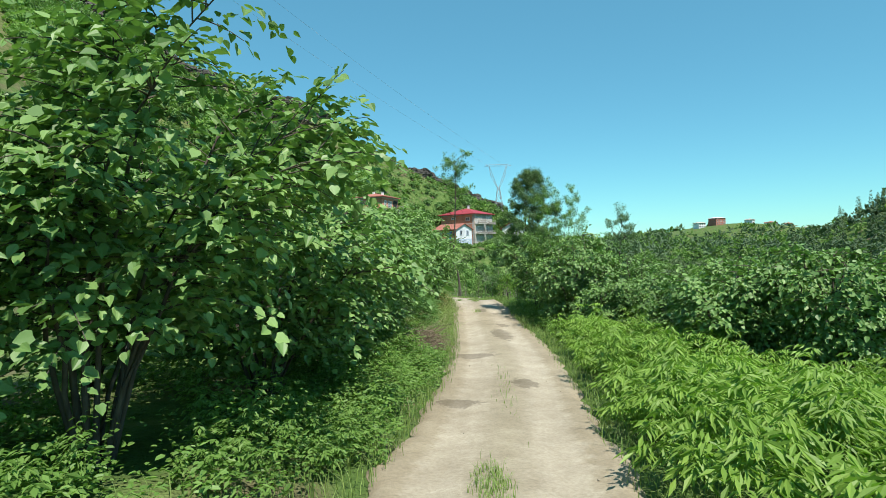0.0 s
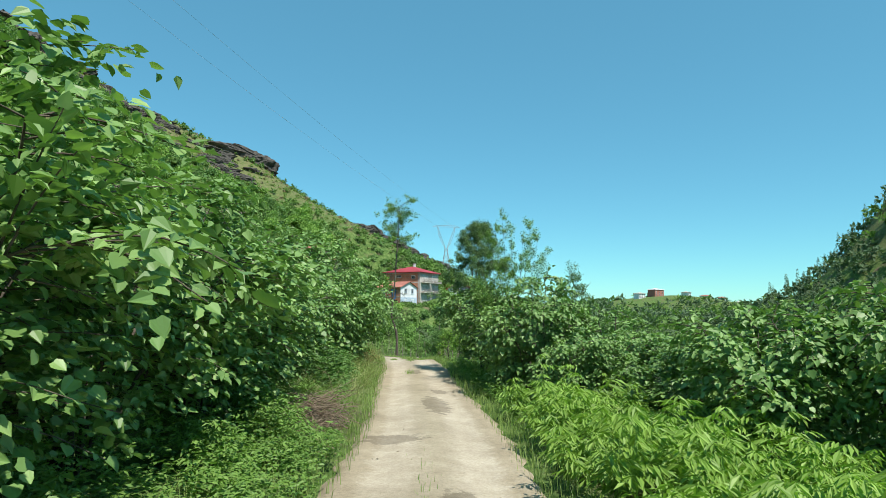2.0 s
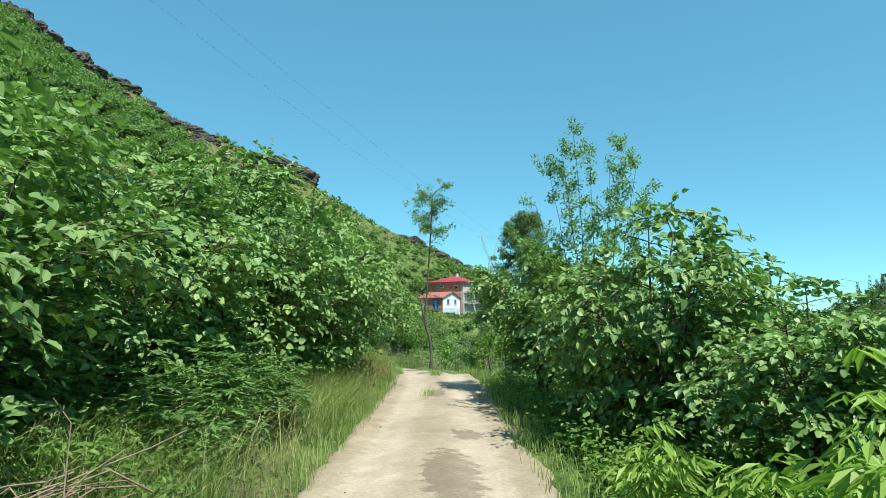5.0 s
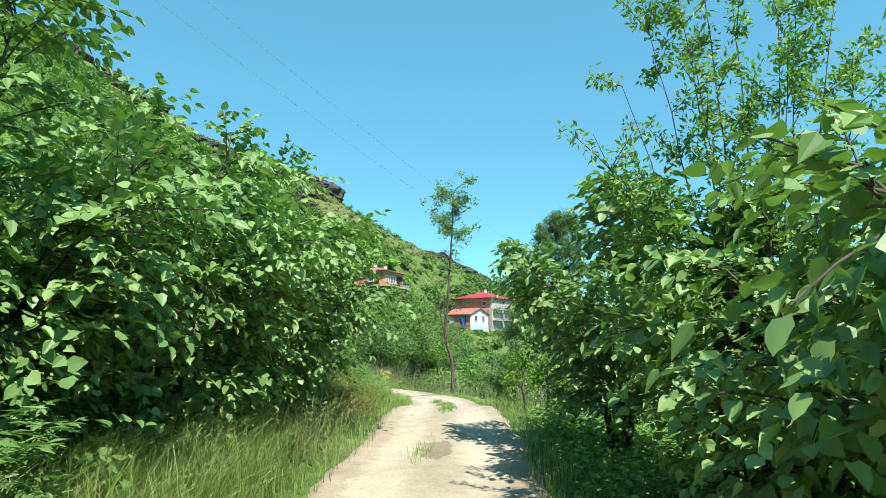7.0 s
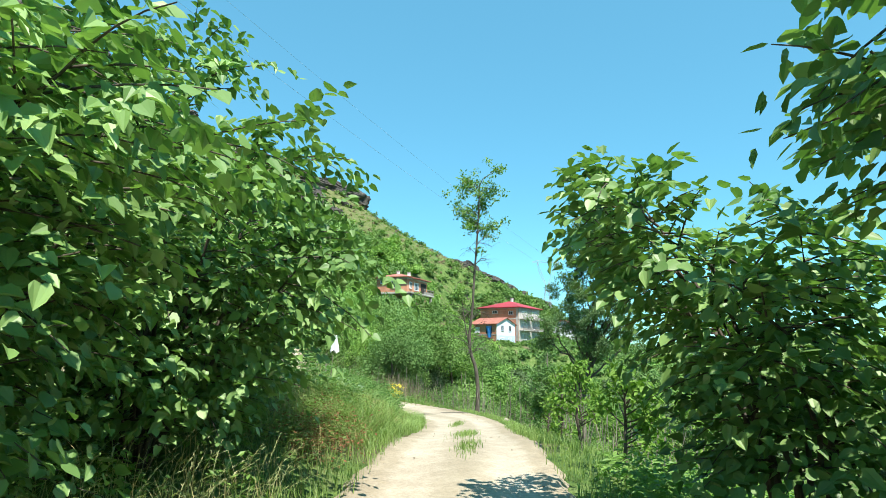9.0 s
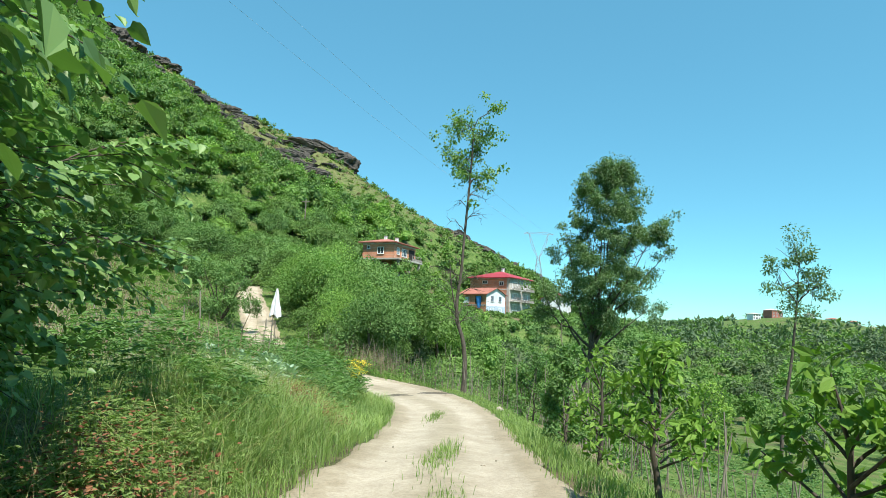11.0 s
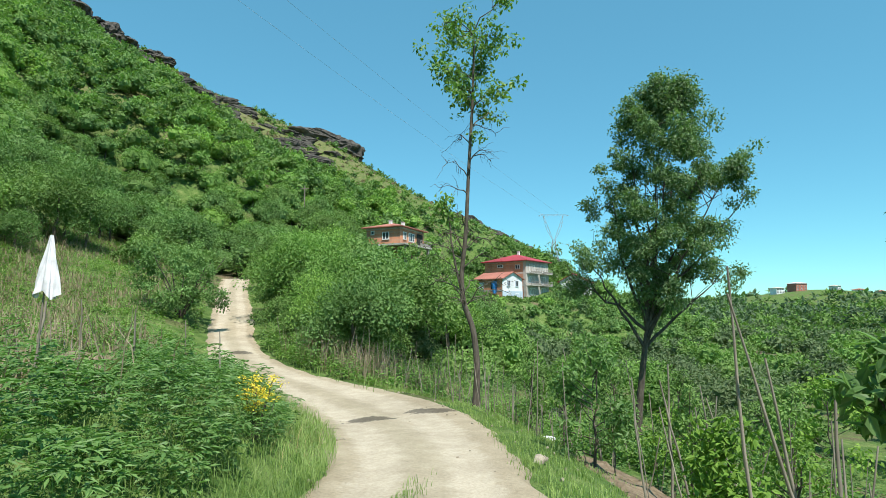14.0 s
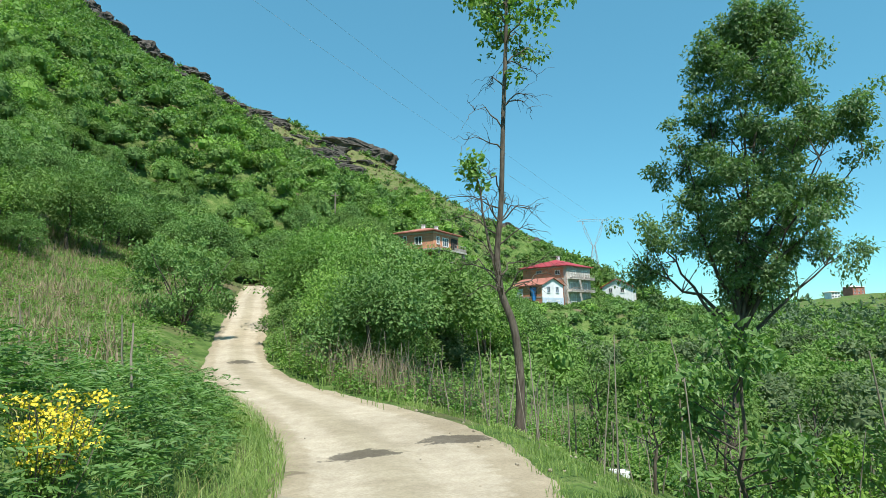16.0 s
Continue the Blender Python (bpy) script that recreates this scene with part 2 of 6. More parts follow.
def box(bm, x0, y0, z0, x1, y1, z1, bevel=0.0):
    g = bmesh.ops.create_cube(bm, size=1.0, matrix=Matrix.LocRotScale(((x0 + x1) / 2, (y0 + y1) / 2, (z0 + z1) / 2), None, (x1 - x0, y1 - y0, z1 - z0)))
    if bevel:
        es = {e for v in g["verts"] for e in v.link_edges}
        bmesh.ops.bevel(bm, geom=list(es), offset=bevel, segments=1, affect="EDGES")


def box_mesh(name, a, mat, bevel=0.0):
    bm = bmesh.new()
    box(bm, *a, bevel=bevel)
    return bm_mesh(name, bm, mat)


def unit(a):
    return a / np.maximum(np.linalg.norm(a, axis=-1, keepdims=True), 1e-9)


def tubes(paths, radii, sides=6):
    """Tapered tubes along paths: arrays of verts and quads."""
    vs, fs, base = [], [], 0
    for p, r in zip(paths, radii):
        p = np.asarray(p, float)
        r = np.broadcast_to(np.asarray(r, float), (len(p),))
        t = unit(np.gradient(p, axis=0))
        ref = np.where(np.abs(t[:, 2:3]) > 0.9, np.array([[1.0, 0, 0]]), np.array([[0, 0, 1.0]]))
        a = unit(np.cross(t, ref))
        b = np.cross(t, a)
        ang = np.linspace(0, 2 * np.pi, sides, endpoint=False)
        ring = p[:, None] + r[:, None, None] * (a[:, None] * np.cos(ang)[None, :, None] + b[:, None] * np.sin(ang)[None, :, None])
        vs.append(ring.reshape(-1, 3))
        i, j = np.meshgrid(np.arange(len(p) - 1), np.arange(sides), indexing="ij")
        q = np.stack([i * sides + j, i * sides + (j + 1) % sides, (i + 1) * sides + (j + 1) % sides, (i + 1) * sides + j], -1).reshape(-1, 4)
        fs.append(q + base)
        base += len(p) * sides
    return np.concatenate(vs), np.concatenate(fs)


# Leaf outlines: along, across, lift.
BROAD = np.array([[0, 0, 0], [0.28, 0.46, 0.10], [0.74, 0.40, 0.06], [1, 0, -0.10], [0.74, -0.40, 0.06], [0.28, -0.46, 0.10]])
LANCE = np.array([[0, 0, 0], [0.30, 0.5, 0.03], [0.65, 0.36, -0.02], [1, 0, -0.16], [0.65, -0.36, -0.02], [0.30, -0.5, 0.03]])
LEAF_FACES = np.array([[0, 5, 4, 3], [0, 3, 2, 1]])
HEART = np.array([[0.03, 0, 0], [-0.04, 0.34, 0.08], [0.32, 0.54, 0.13], [0.52, 0.43, 0.08], [0.76, 0.34, 0.07], [1.08, 0, -0.14], [0.72, -0.33, 0.05], [0.56, -0.45, 0.11], [0.26, -0.52, 0.11], [-0.02, -0.32, 0.06]])
HEART_FACES = np.array([[0, 9, 8, 7, 6, 5], [0, 5, 4, 3, 2, 1]])


def leaves(at, along, up, length, width, shape=BROAD, corners=LEAF_FACES, curl=1.0):
    """Folded leaves at many places: arrays of verts and faces; curl deepens or flattens the fold."""
    at, along = np.asarray(at, float), unit(np.asarray(along, float))
    across = unit(np.cross(up, along))
    top = np.cross(along, across)
    ln = np.broadcast_to(np.asarray(length, float), (len(at),))[:, None, None]
    wd = np.broadcast_to(np.asarray(width, float), (len(at),))[:, None, None]
    cl = np.broadcast_to(np.asarray(curl, float), (len(at),))[:, None, None]
    v = at[:, None] + along[:, None] * shape[None, :, :1] * ln + across[:, None] * shape[None, :, 1:2] * wd + top[:, None] * shape[None, :, 2:] * ln * cl
    f = corners[None] + (np.arange(len(at)) * len(shape))[:, None, None]
    return v.reshape(-1, 3), f.reshape(-1, corners.shape[1])


def join(pieces):
    vs, fs, base = [], [], 0
    for v, f in pieces:
        vs.append(v)
        fs.append(f + base)
        base += len(v)
    return np.concatenate(vs), np.concatenate(fs)


# ---- the lie of the land ----
LANE = np.array([(-0.9, -60, 6.0), (-0.6, -20, 2.3), (-0.25, -5, 0.6), (-0.15, 0, 0.0), (0.1, 4, -0.52), (0.45, 8.5, -1.02), (0.7, 12, -1.2), (0.75, 16.5, -1.36),
                 (0.6, 20, -1.43), (0.5, 24, -1.52), (0.45, 28, -1.5), (0.15, 32, -1.46), (-0.1, 35, -1.72), (-0.35, 38, -2.08), (-0.62, 41, -2.32), (-1.15, 44.5, -2.5),
                 (-2.45, 48, -2.8), (-4.1, 51, -2.95), (-6.3, 54, -2.95), (-9.4, 57.2, -2.8), (-12.8, 61.5, -2.5), (-16.2, 67, -1.9), (-20.3, 75, -0.4), (-24.6, 83, 1.3),
                 (-29.0, 92, 3.0), (-33, 100, 3.1), (-38, 107, 3.6), (-48, 114, 5.0)])


def lane_curve(step):
    """The lane's middle line, smoothed, at even steps."""
    seg = np.r_[0, np.cumsum(np.linalg.norm(np.diff(LANE[:, :2], axis=0), axis=1))]
    s = np.arange(0, seg[-1], 0.1)
    p = np.stack([np.interp(s, seg, LANE[:, k]) for k in range(3)], -1)
    for _ in range(2):
        pad = np.pad(p, ((12, 12), (0, 0)), "edge")
        p = np.stack([np.convolve(pad[:, k], np.ones(25) / 25, "valid") for k in range(3)], -1)
    return p[:: max(1, round(step / 0.1))]


MID = lane_curve(0.5)
MID_SIDE = unit(np.gradient(MID[:, :2], axis=0)) @ np.array([[0, 1.0], [-1.0, 0]])  # to the left


def lane_at(x, y):
    """Distance to the lane's middle (left positive), its height and its y there."""
    p = np.stack([np.ravel(x), np.ravel(y)], -1)
    best, far = np.zeros(len(p), int), np.full(len(p), 1e18)
    for k in range(0, len(p), 20000):
        d = ((p[k:k + 20000, None] - MID[None, :, :2]) ** 2).sum(-1)
        best[k:k + 20000] = d.argmin(1)
        far[k:k + 20000] = d.min(1)
    off = ((p - MID[best, :2]) * MID_SIDE[best]).sum(-1)
    return np.where(off >= 0, 1, -1) * np.sqrt(far), MID[best, 2], MID[best, 1]


def ease(a, b, v):
    t = np.clip((v - a) / (b - a), 0, 1)
    return t * t * (3 - 2 * t)


def wider(y, d):
    """How much wider the lane is about the bend, on the side of d."""
    return np.where(d < 0, 1.25 * np.exp(-((y - 51.0) / 4.6) ** 2), 0.15 * np.exp(-((y - 49) / 5) ** 2))


RIDGE = np.array([(-215, 20, 125), (-200, 130, 124), (-173, 184, 115), (-162, 196, 108), (-134, 215, 92.5), (-111.5, 223, 77.5), (-91.5, 227, 68.5), (-76, 231.5, 62.5), (-59.3, 237.5, 52), (-53.7, 259, 48),
                  (-38, 287, 42), (-23, 314, 40), (-8, 340, 35), (18, 372, 26), (60, 420, 4)])
TERRACES = [(-19, 134, 8.6, 12), (-2, 182, 1.6, 15), (-4, 172, 0.9, 12), (16, 215, 2.2, 11)]


def wob(x, y, s, seed=0.0):
    return (np.sin(x * s + 1.3 + seed) * np.cos(y * s * 1.17 + 0.4 + 2 * seed) + 0.5 * np.sin(x * s * 2.3 + y * s * 1.9 + seed) + 0.3 * np.sin(x * s * 4.1 - y * s * 4.7 + 3 * seed)) / 1.8


def hill(x, y):
    best = np.full(x.shape, -1e9)
    for k in range(len(RIDGE) - 1):
        a, b = RIDGE[k], RIDGE[k + 1]
        ab = b[:2] - a[:2]
        t = np.clip(((x - a[0]) * ab[0] + (y - a[1]) * ab[1]) / (ab @ ab), 0, 1)
        d = np.hypot(x - a[0] - t * ab[0], y - a[1] - t * ab[1])
        zr = a[2] + t * (b[2] - a[2])
        slope = 0.70 - 0.10 * ease(60, 125, 215 + a[0] + t * ab[0]) + 0.14 * ease(226, 262, a[1] + t * ab[1])
        best = np.maximum(best, zr - slope * np.sqrt(d * d + 9) + 1.7)
    return best


def land(x, y):
    """Height of the ground, without the lane's own bed."""
    x, y = np.asarray(x, float), np.asarray(y, float)
    shape = x.shape
    x, y = x.ravel(), y.ravel()
    d, zr, ly = lane_at(x, y)
    out = np.maximum(np.abs(d) - wider(ly, d), 0)
    # left of the lane: a low bank, then a field that climbs
    open_field = ease(28, 36, ly)
    left = zr + 0.25 * ease(1.4, 3.0, out) + (0.10 + 0.03 * open_field) * np.clip(out - 2.0, 0, 26) + 0.55 * open_field * ease(1.5, 4, out)
    after = ease(52, 58, ly)
    fall = ease(26, 40, ly) * (1 - ease(52, 60, ly))
    right = zr - 0.04 * np.clip(out - 1.4, 0, 8) - fall * (0.38 * np.clip(out - 1.7, 0, 4) + 0.16 * np.clip(out - 5.7, 0, 40)) - 0.05 * np.clip(out - 9.4, 0, 60) - after * 0.06 * np.clip(out - 2.0, 0, 25)
    near = np.where(d >= 0, left, right)
    # the wide land: hill, valley, far slopes
    valley = -6.5 - 0.045 * np.clip(x, -50, 200) + 1.6 * wob(x, y, 0.021)
    valley = valley + 9 * ease(330, 700, y + 0.3 * x) + 3 * wob(x, y, 0.009, 2.0) * ease(200, 500, y)
    valley = valley + 24 * np.exp(-(((x - 310) / 120) ** 2 + ((y - 715) / 110) ** 2))
    valley = valley + 165 * np.exp(-(((x - 372) ** 2 + (y - 330) ** 2) / 92.0 ** 2))
    h = hill(x, y) + 1.6 * wob(x, y, 0.07) + 0.7 * wob(x, y, 0.21, 1.0)
    wide = np.log(np.exp(np.clip(h / 4, -40, 40)) + np.exp(np.clip(valley / 4, -40, 40))) * 4
    w = np.exp(-(out / np.where(d >= 0, 24.0, 20.0)) ** 2)
    z = near * w + wide * (1 - w)
    z = z - 6.0 * np.exp(-(((x - 4) / 20) ** 2 + ((y - 152) / 17) ** 2))
    z = z - 3.2 * np.exp(-(((x - 13) / 10) ** 2 + ((y - 196) / 11) ** 2))
    for tx, ty, tz, tr in TERRACES:
        k = np.exp(-(((x - tx) ** 2 + (y - ty) ** 2) / tr ** 2))
        z = z * (1 - k) + tz * k
    z = z + 0.05 * wob(x, y, 1.7) * ease(1.5, 3, out)
    return z.reshape(shape)


def graded(lo, hi, centre, fine, grow):
    """Grid lines, fine about the centre and wider with distance."""
    up, v, s = [], centre, fine
    while v < hi:
        up.append(v)
        v += s
        s *= grow if v - centre > 14 else 1.0
    down, v, s = [], centre - fine, fine
    while v > lo:
        down.append(v)
        v -= s
        s *= grow if centre - v > 14 else 1.0
    return np.array([lo] + down[::-1] + up + [hi])


gx = graded(-2600, 2600, 0, 0.6, 1.045)
gy = np.unique(np.r_[graded(-1500, 8, 8, 0.6, 1.06), np.arange(8.7, 66, 0.7), graded(66, 4000, 66, 1.1, 1.035)])
GX, GY = np.meshgrid(gx, gy, indexing="ij")
GZ = land(GX, GY)
gd, gzr, gly = lane_at(GX, GY)
gd, gzr = (np.abs(gd) - wider(gly, gd)).reshape(GX.shape), gzr.reshape(GX.shape)
bed = 1 - ease(1.3, 2.2, gd)
GZ = GZ * (1 - bed) + (gzr - 0.12) * bed
ii, jj = np.meshgrid(np.arange(len(gx) - 1), np.arange(len(gy) - 1), indexing="ij")
ny = len(gy)
quads = np.stack([ii * ny + jj, (ii + 1) * ny + jj, (ii + 1) * ny + jj + 1, ii * ny + jj + 1], -1).reshape(-1, 4)
ground = new("ground", mesh_np("ground", np.stack([GX, GY, GZ], -1), quads, M_GROUND, True))
tagged(ground, "grassy soil, hillside and valley land with earth showing", "ground", kind="structure")


# ---- the lane ----
def lane_mesh():
    line = lane_curve(0.2)
    jag = np.random.default_rng(3).normal(0, 1, (2, len(line)))
    jag = 0.5 * jag + 0.5 * np.roll(jag, 1, 1)
    side = unit(np.gradient(line[:, :2], axis=0)) @ np.array([[0, 1.0], [-1.0, 0]])
    s = np.arange(len(line)) * 0.2
    wl = 1.34 + 0.06 * np.sin(s * 0.37) + 0.035 * np.sin(s * 1.9 + 1) + 0.06 * jag[0] + 0.15 * np.exp(-((line[:, 1] - 49) / 5) ** 2)
    wr = 1.34 + 0.06 * np.sin(s * 0.31 + 2) + 0.035 * np.sin(s * 2.3) + 0.06 * jag[1] + 1.25 * np.exp(-((line[:, 1] - 51.0) / 4.6) ** 2)
    u = np.linspace(-1, 1, 21)
    off = np.where(u[None] < 0, u[None] * wr[:, None], u[None] * wl[:, None])
    x = line[:, :1] + side[:, :1] * off
    y = line[:, 1:2] + side[:, 1:2] * off
    rut = -0.035 * np.exp(-((np.abs(off - 0.02) - 0.72) / 0.26) ** 2) + 0.02 * np.exp(-(off / 0.3) ** 2)
    edge = -0.10 * ease(0.88, 1.0, np.abs(u))[None]
    z = line[:, 2:3] + rut + edge + 0.003 * wob(x, y, 1.9) + 0.003 * wob(x, y, 7.7, 1.0)
    n, k = x.shape
    i, j = np.meshgrid(np.arange(n - 1), np.arange(k - 1), indexing="ij")
    q = np.stack([i * k + j, i * k + j + 1, (i + 1) * k + j + 1, (i + 1) * k + j], -1).reshape(-1, 4)[:, ::-1]
    me = mesh_np("lane", np.stack([x, y, z], -1), q, M_ROAD, True)
    me.attributes.new("across", "FLOAT", "POINT").data.foreach_set("value", (np.sign(u)[None] * np.minimum(np.abs(off), 1.34 * np.abs(u)[None])).astype(np.float32).ravel())
    return me


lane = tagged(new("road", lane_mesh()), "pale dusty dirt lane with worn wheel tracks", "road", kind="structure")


# ---- hazel bushes ----
def hazel_meshes(seed, height, reach, sprays, size=0.105, stem_count=14, lean=0.0, fine=True, bare=0.25, upright=0.12):
    """Stems and foliage of a many-stemmed bush: flat sprays of two-ranked leaves on arching stems, open beneath."""
    rng = np.random.default_rng(seed)
    z = np.array([0, 0, 1.0])
    stems, at, along, up, ln = [], [], [], [], []

    def twig(o, d, side, length, count, droop):
        """Leaves to both sides of one drooping twig, and one at its tip."""
        q = np.linspace(0.16, 1, count)[:, None]
        pts = o + d * length * q - z * droop * length * q ** 2
        way = unit(d - 2 * z * droop * q)
        sg = np.where(np.arange(count) % 2, 1.0, -1.0)[:, None]
        sg[-1] = 0
        al = way * (0.55 + 0.45 * (sg == 0)) + side * sg * 0.85 - z * rng.uniform(-0.15, 0.38, (count, 1)) + rng.normal(0, 0.22, (count, 3))
        nrm = np.cross(side, way)
        nrm = nrm * np.where(nrm[:, 2:] < 0, -1, 1)
        at.append(pts + rng.normal(0, 0.018, (count, 3)))
        along.append(al)
        up.append(nrm + rng.normal(0, 0.27, (count, 3)) + 0.30 * d)
        ln.append(size * rng.uniform(0.62, 1.18, count) * (1.0 - 0.25 * np.abs(q[:, 0] - 0.6)))
        return pts

    for k in range(stem_count):
        a = 2 * np.pi * (k + rng.uniform(-0.35, 0.35)) / stem_count
        r = reach * rng.uniform(0.12, 0.66)
        h = height * (0.94 - 0.46 * (r / reach / 0.66) ** 2) * rng.uniform(0.84, 1.0)
        t = np.linspace(0, 1, 10)[:, None]
        out = np.array([np.cos(a), np.sin(a), 0])
        p = out * (0.12 + r * t ** 1.15) + z * h * (1 - (1 - t) ** 1.35) + rng.normal(0, 0.06, (10, 3)) * t + np.array([1.0, 0, 0]) * lean * t ** 2.0
        paths, radii = [p], [np.linspace(0.030, 0.006, 10)]
        for n in range(sprays):
            s = bare + (1 - bare) * ((n + rng.random()) / sprays) ** 0.85
            i = min(int(s * 9), 8)
            o = p[i] + (p[i + 1] - p[i]) * (s * 9 - i)
            b = a + rng.normal(0, 1.0)
            d = unit(np.array([np.cos(b), np.sin(b), rng.uniform(-0.10, 0.55) + (1.3 if rng.random() < upright and s > 0.75 else 0.0)]))
            length = reach * rng.uniform(0.18, 0.44) * (1.08 - 0.2 * s)
            flat = unit(np.cross(z, d))
            side = unit(flat + z * rng.normal(0, 0.30))
            droop = rng.uniform(0.12, 0.42)
            m = max(4, int(length / (0.072 if fine else 0.13)))
            pts = twig(o, d, side, length, m, droop)
            for sg in (-1, 1):
                if rng.random() < 0.85:
                    o2 = pts[rng.integers(max(1, m // 4), max(2, 3 * m // 4))]
                    d2 = unit(d + side * sg * rng.uniform(0.7, 1.3))
                    twig(o2, d2, unit(np.cross(z, d2) + z * rng.normal(0, 0.3)), length * 0.52, max(3, int(m * 0.55)), droop + 0.1)
            if fine and n % 3 != 1:
                qq = np.linspace(0, 1, 5)[:, None]
                paths.append(o + d * length * qq - z * droop * length * qq ** 2)
                radii.append(np.linspace(0.008, 0.003, 5))
        stems.append(mesh_np("stem", *tubes(paths, radii, 5), M_BARK, True))
    at, along, up, ln = map(np.concatenate, (at, along, up, ln))
    keep = at[:, 2] > 0.10
    n = int(keep.sum())
    v, f = leaves(at[keep], along[keep], up[keep], ln[keep], ln[keep] * rng.uniform(0.80, 1.02, n), HEART if fine else BROAD, HEART_FACES if fine else LEAF_FACES, rng.uniform(-0.3, 2.2, n))
    return stems, mesh_np("foliage", v, f, M_HAZEL)


HAZELS = {
    "open hedge": [hazel_meshes(11 + k, 4.35, 2.75, 42, bare=0.17 + 0.05 * k) for k in range(2)],
    "full hedge": [hazel_meshes(13 + 2 * k, 4.35, 2.75, 42, bare=0.09) for k in range(2)],
    "low": [hazel_meshes(21 + k, 3.3, 2.0, 40, bare=0.05) for k in range(2)],
    "leaning": [hazel_meshes(16, 4.6, 2.4, 44, lean=1.05, bare=0.33, upright=0.25)],
    "arching": [hazel_meshes(17, 3.6, 1.95, 42, lean=1.0, bare=0.20, upright=0.22, stem_count=10)],
    "far": [hazel_meshes(28 + k, 4.0, 2.3, 24, 0.17, fine=False, bare=0.08) for k in range(2)],
}


def land_z(x, y):
    return float(land(np.array([float(x)]), np.array([float(y)]))[0])


def hazel(kind, x, y, scale, turn, tall=1.0):
    stems, fo = HAZELS[kind][int(abs(7 * x + 3 * y)) % len(HAZELS[kind])]
    ob = thing("hazel_bush", x, y, land_z(x, y) - 0.03, "many-stemmed green hazel bush with broad leaves beside the lane", "bush", "hazels along the lane", turn=turn)
    ob.scale = (scale, scale, scale * tall)
    for st in stems:
        part("stem", st, ob)
    part("foliage", fo, ob)
    return ob


# left hedge: x, y, size, height
for k, (x, y, s, h) in enumerate([(-5.0, 3.4, 0.95, 1.12), (-3.05, 8.3, 1.0, 0.94), (-3.15, 11.2, 0.98, 0.96), (-3.05, 14.1, 1.0, 0.92), (-3.5, 17.0, 0.96, 0.95),
                                  (-3.5, 19.8, 0.98, 0.98), (-3.15, 22.5, 1.0, 1.06), (-2.8, 25.3, 1.0, 1.12), (-2.85, 28.1, 1.0, 1.16), (-3.6, 30.6, 0.9, 0.95)]):
    hazel("open hedge" if y < 15 else "full hedge", x, y, s, 67 * k + 11, h)
hazel("leaning", -3.4, 5.0, 0.97, 6, 1.0)
for k, (x, y, s, h) in enumerate([(-6.7, 6.0, 1.1, 1.1), (-6.9, 10.0, 1.1, 1.05), (-6.8, 14.0, 1.1, 1.0), (-6.8, 18.0, 1.1, 1.0), (-6.7, 22.0, 1.1, 1.05), (-6.6, 25.8, 1.1, 1.05), (-6.9, 29.5, 1.05, 1.0)]):
    hazel("far", x, y, s, 97 * k, h)
# right of the lane
for k, (x, y, s, h) in enumerate([(4.4, 18.1, 0.75, 1.0), (3.75, 20.6, 0.95, 1.24), (3.7, 22.9, 0.98, 1.06), (5.9, 21.2, 1.0, 0.98), (6.2, 24.0, 1.0, 0.98), (5.9, 13.5, 0.98, 1.05), (7.4, 12.4, 1.0, 1.2), (6.3, 16.4, 0.92, 0.88), (8.4, 17.4, 1.0, 0.95)]):
    hazel("low", x, y, s, 83 * k + 40, h)
hazel("arching", 3.1, 27.5, 1.0, 178, 1.06)
hazel("arching", 4.2, 24.8, 1.1, 172, 1.08)
for k, (x, y, s, h) in enumerate([(7.6, 20.2, 0.9, 0.75), (7.9, 27.0, 0.9, 0.8), (10.5, 16.0, 0.9, 0.72), (11.5, 21.5, 0.95, 0.75), (14.5, 18.0, 1.0, 0.72), (10.3, 12.4, 0.9, 0.74), (13.2, 12.5, 0.95, 0.74), (10.2, 29.0, 0.9, 0.78)]):
    hazel("far", x, y, s, 53 * k + 20, h)


# ---- single trees ----
KITE = np.array([[0, 0, 0], [0.45, 0.5, 0.04], [1, 0, -0.08], [0.45, -0.5, 0.04]])
KITE_FACE = np.array([[0, 3, 2, 1]])


def kites(at, along, up, length, width):
    at, along = np.asarray(at, float), unit(np.asarray(along, float))
    across = unit(np.cross(up, along))
    top = np.cross(along, across)
    ln = np.broadcast_to(np.asarray(length, float), (len(at),))[:, None, None]
    wd = np.broadcast_to(np.asarray(width, float), (len(at),))[:, None, None]
    v = at[:, None] + along[:, None] * KITE[None, :, :1] * ln + across[:, None] * KITE[None, :, 1:2] * wd + top[:, None] * KITE[None, :, 2:] * ln
    f = KITE_FACE[None] + (np.arange(len(at)) * 4)[:, None, None]
    return v.reshape(-1, 3), f.reshape(-1, 4)


def cluster(rng, centre, radius, count, length, narrow=0.5, droop=0.4, flat=0.8):
    """Leaves filling a soft clump."""
    d = unit(rng.normal(0, 1, (count, 3)))
    r = radius * rng.random(count)[:, None] ** 0.45
    at = np.asarray(centre) + d * r * np.array([1, 1, flat])
    al = rng.normal(0, 1, (count, 3)) + d * 0.6 - np.array([0, 0, droop])
    up = rng.normal(0, 0.5, (count, 3)) + np.array([0, 0, 0.8]) + d * 0.7
    ln = length * rng.uniform(0.6, 1.3, count)
    return at, al, up, ln, ln * narrow


def stack(clusters):
    return [np.concatenate(c) for c in zip(*clusters)]


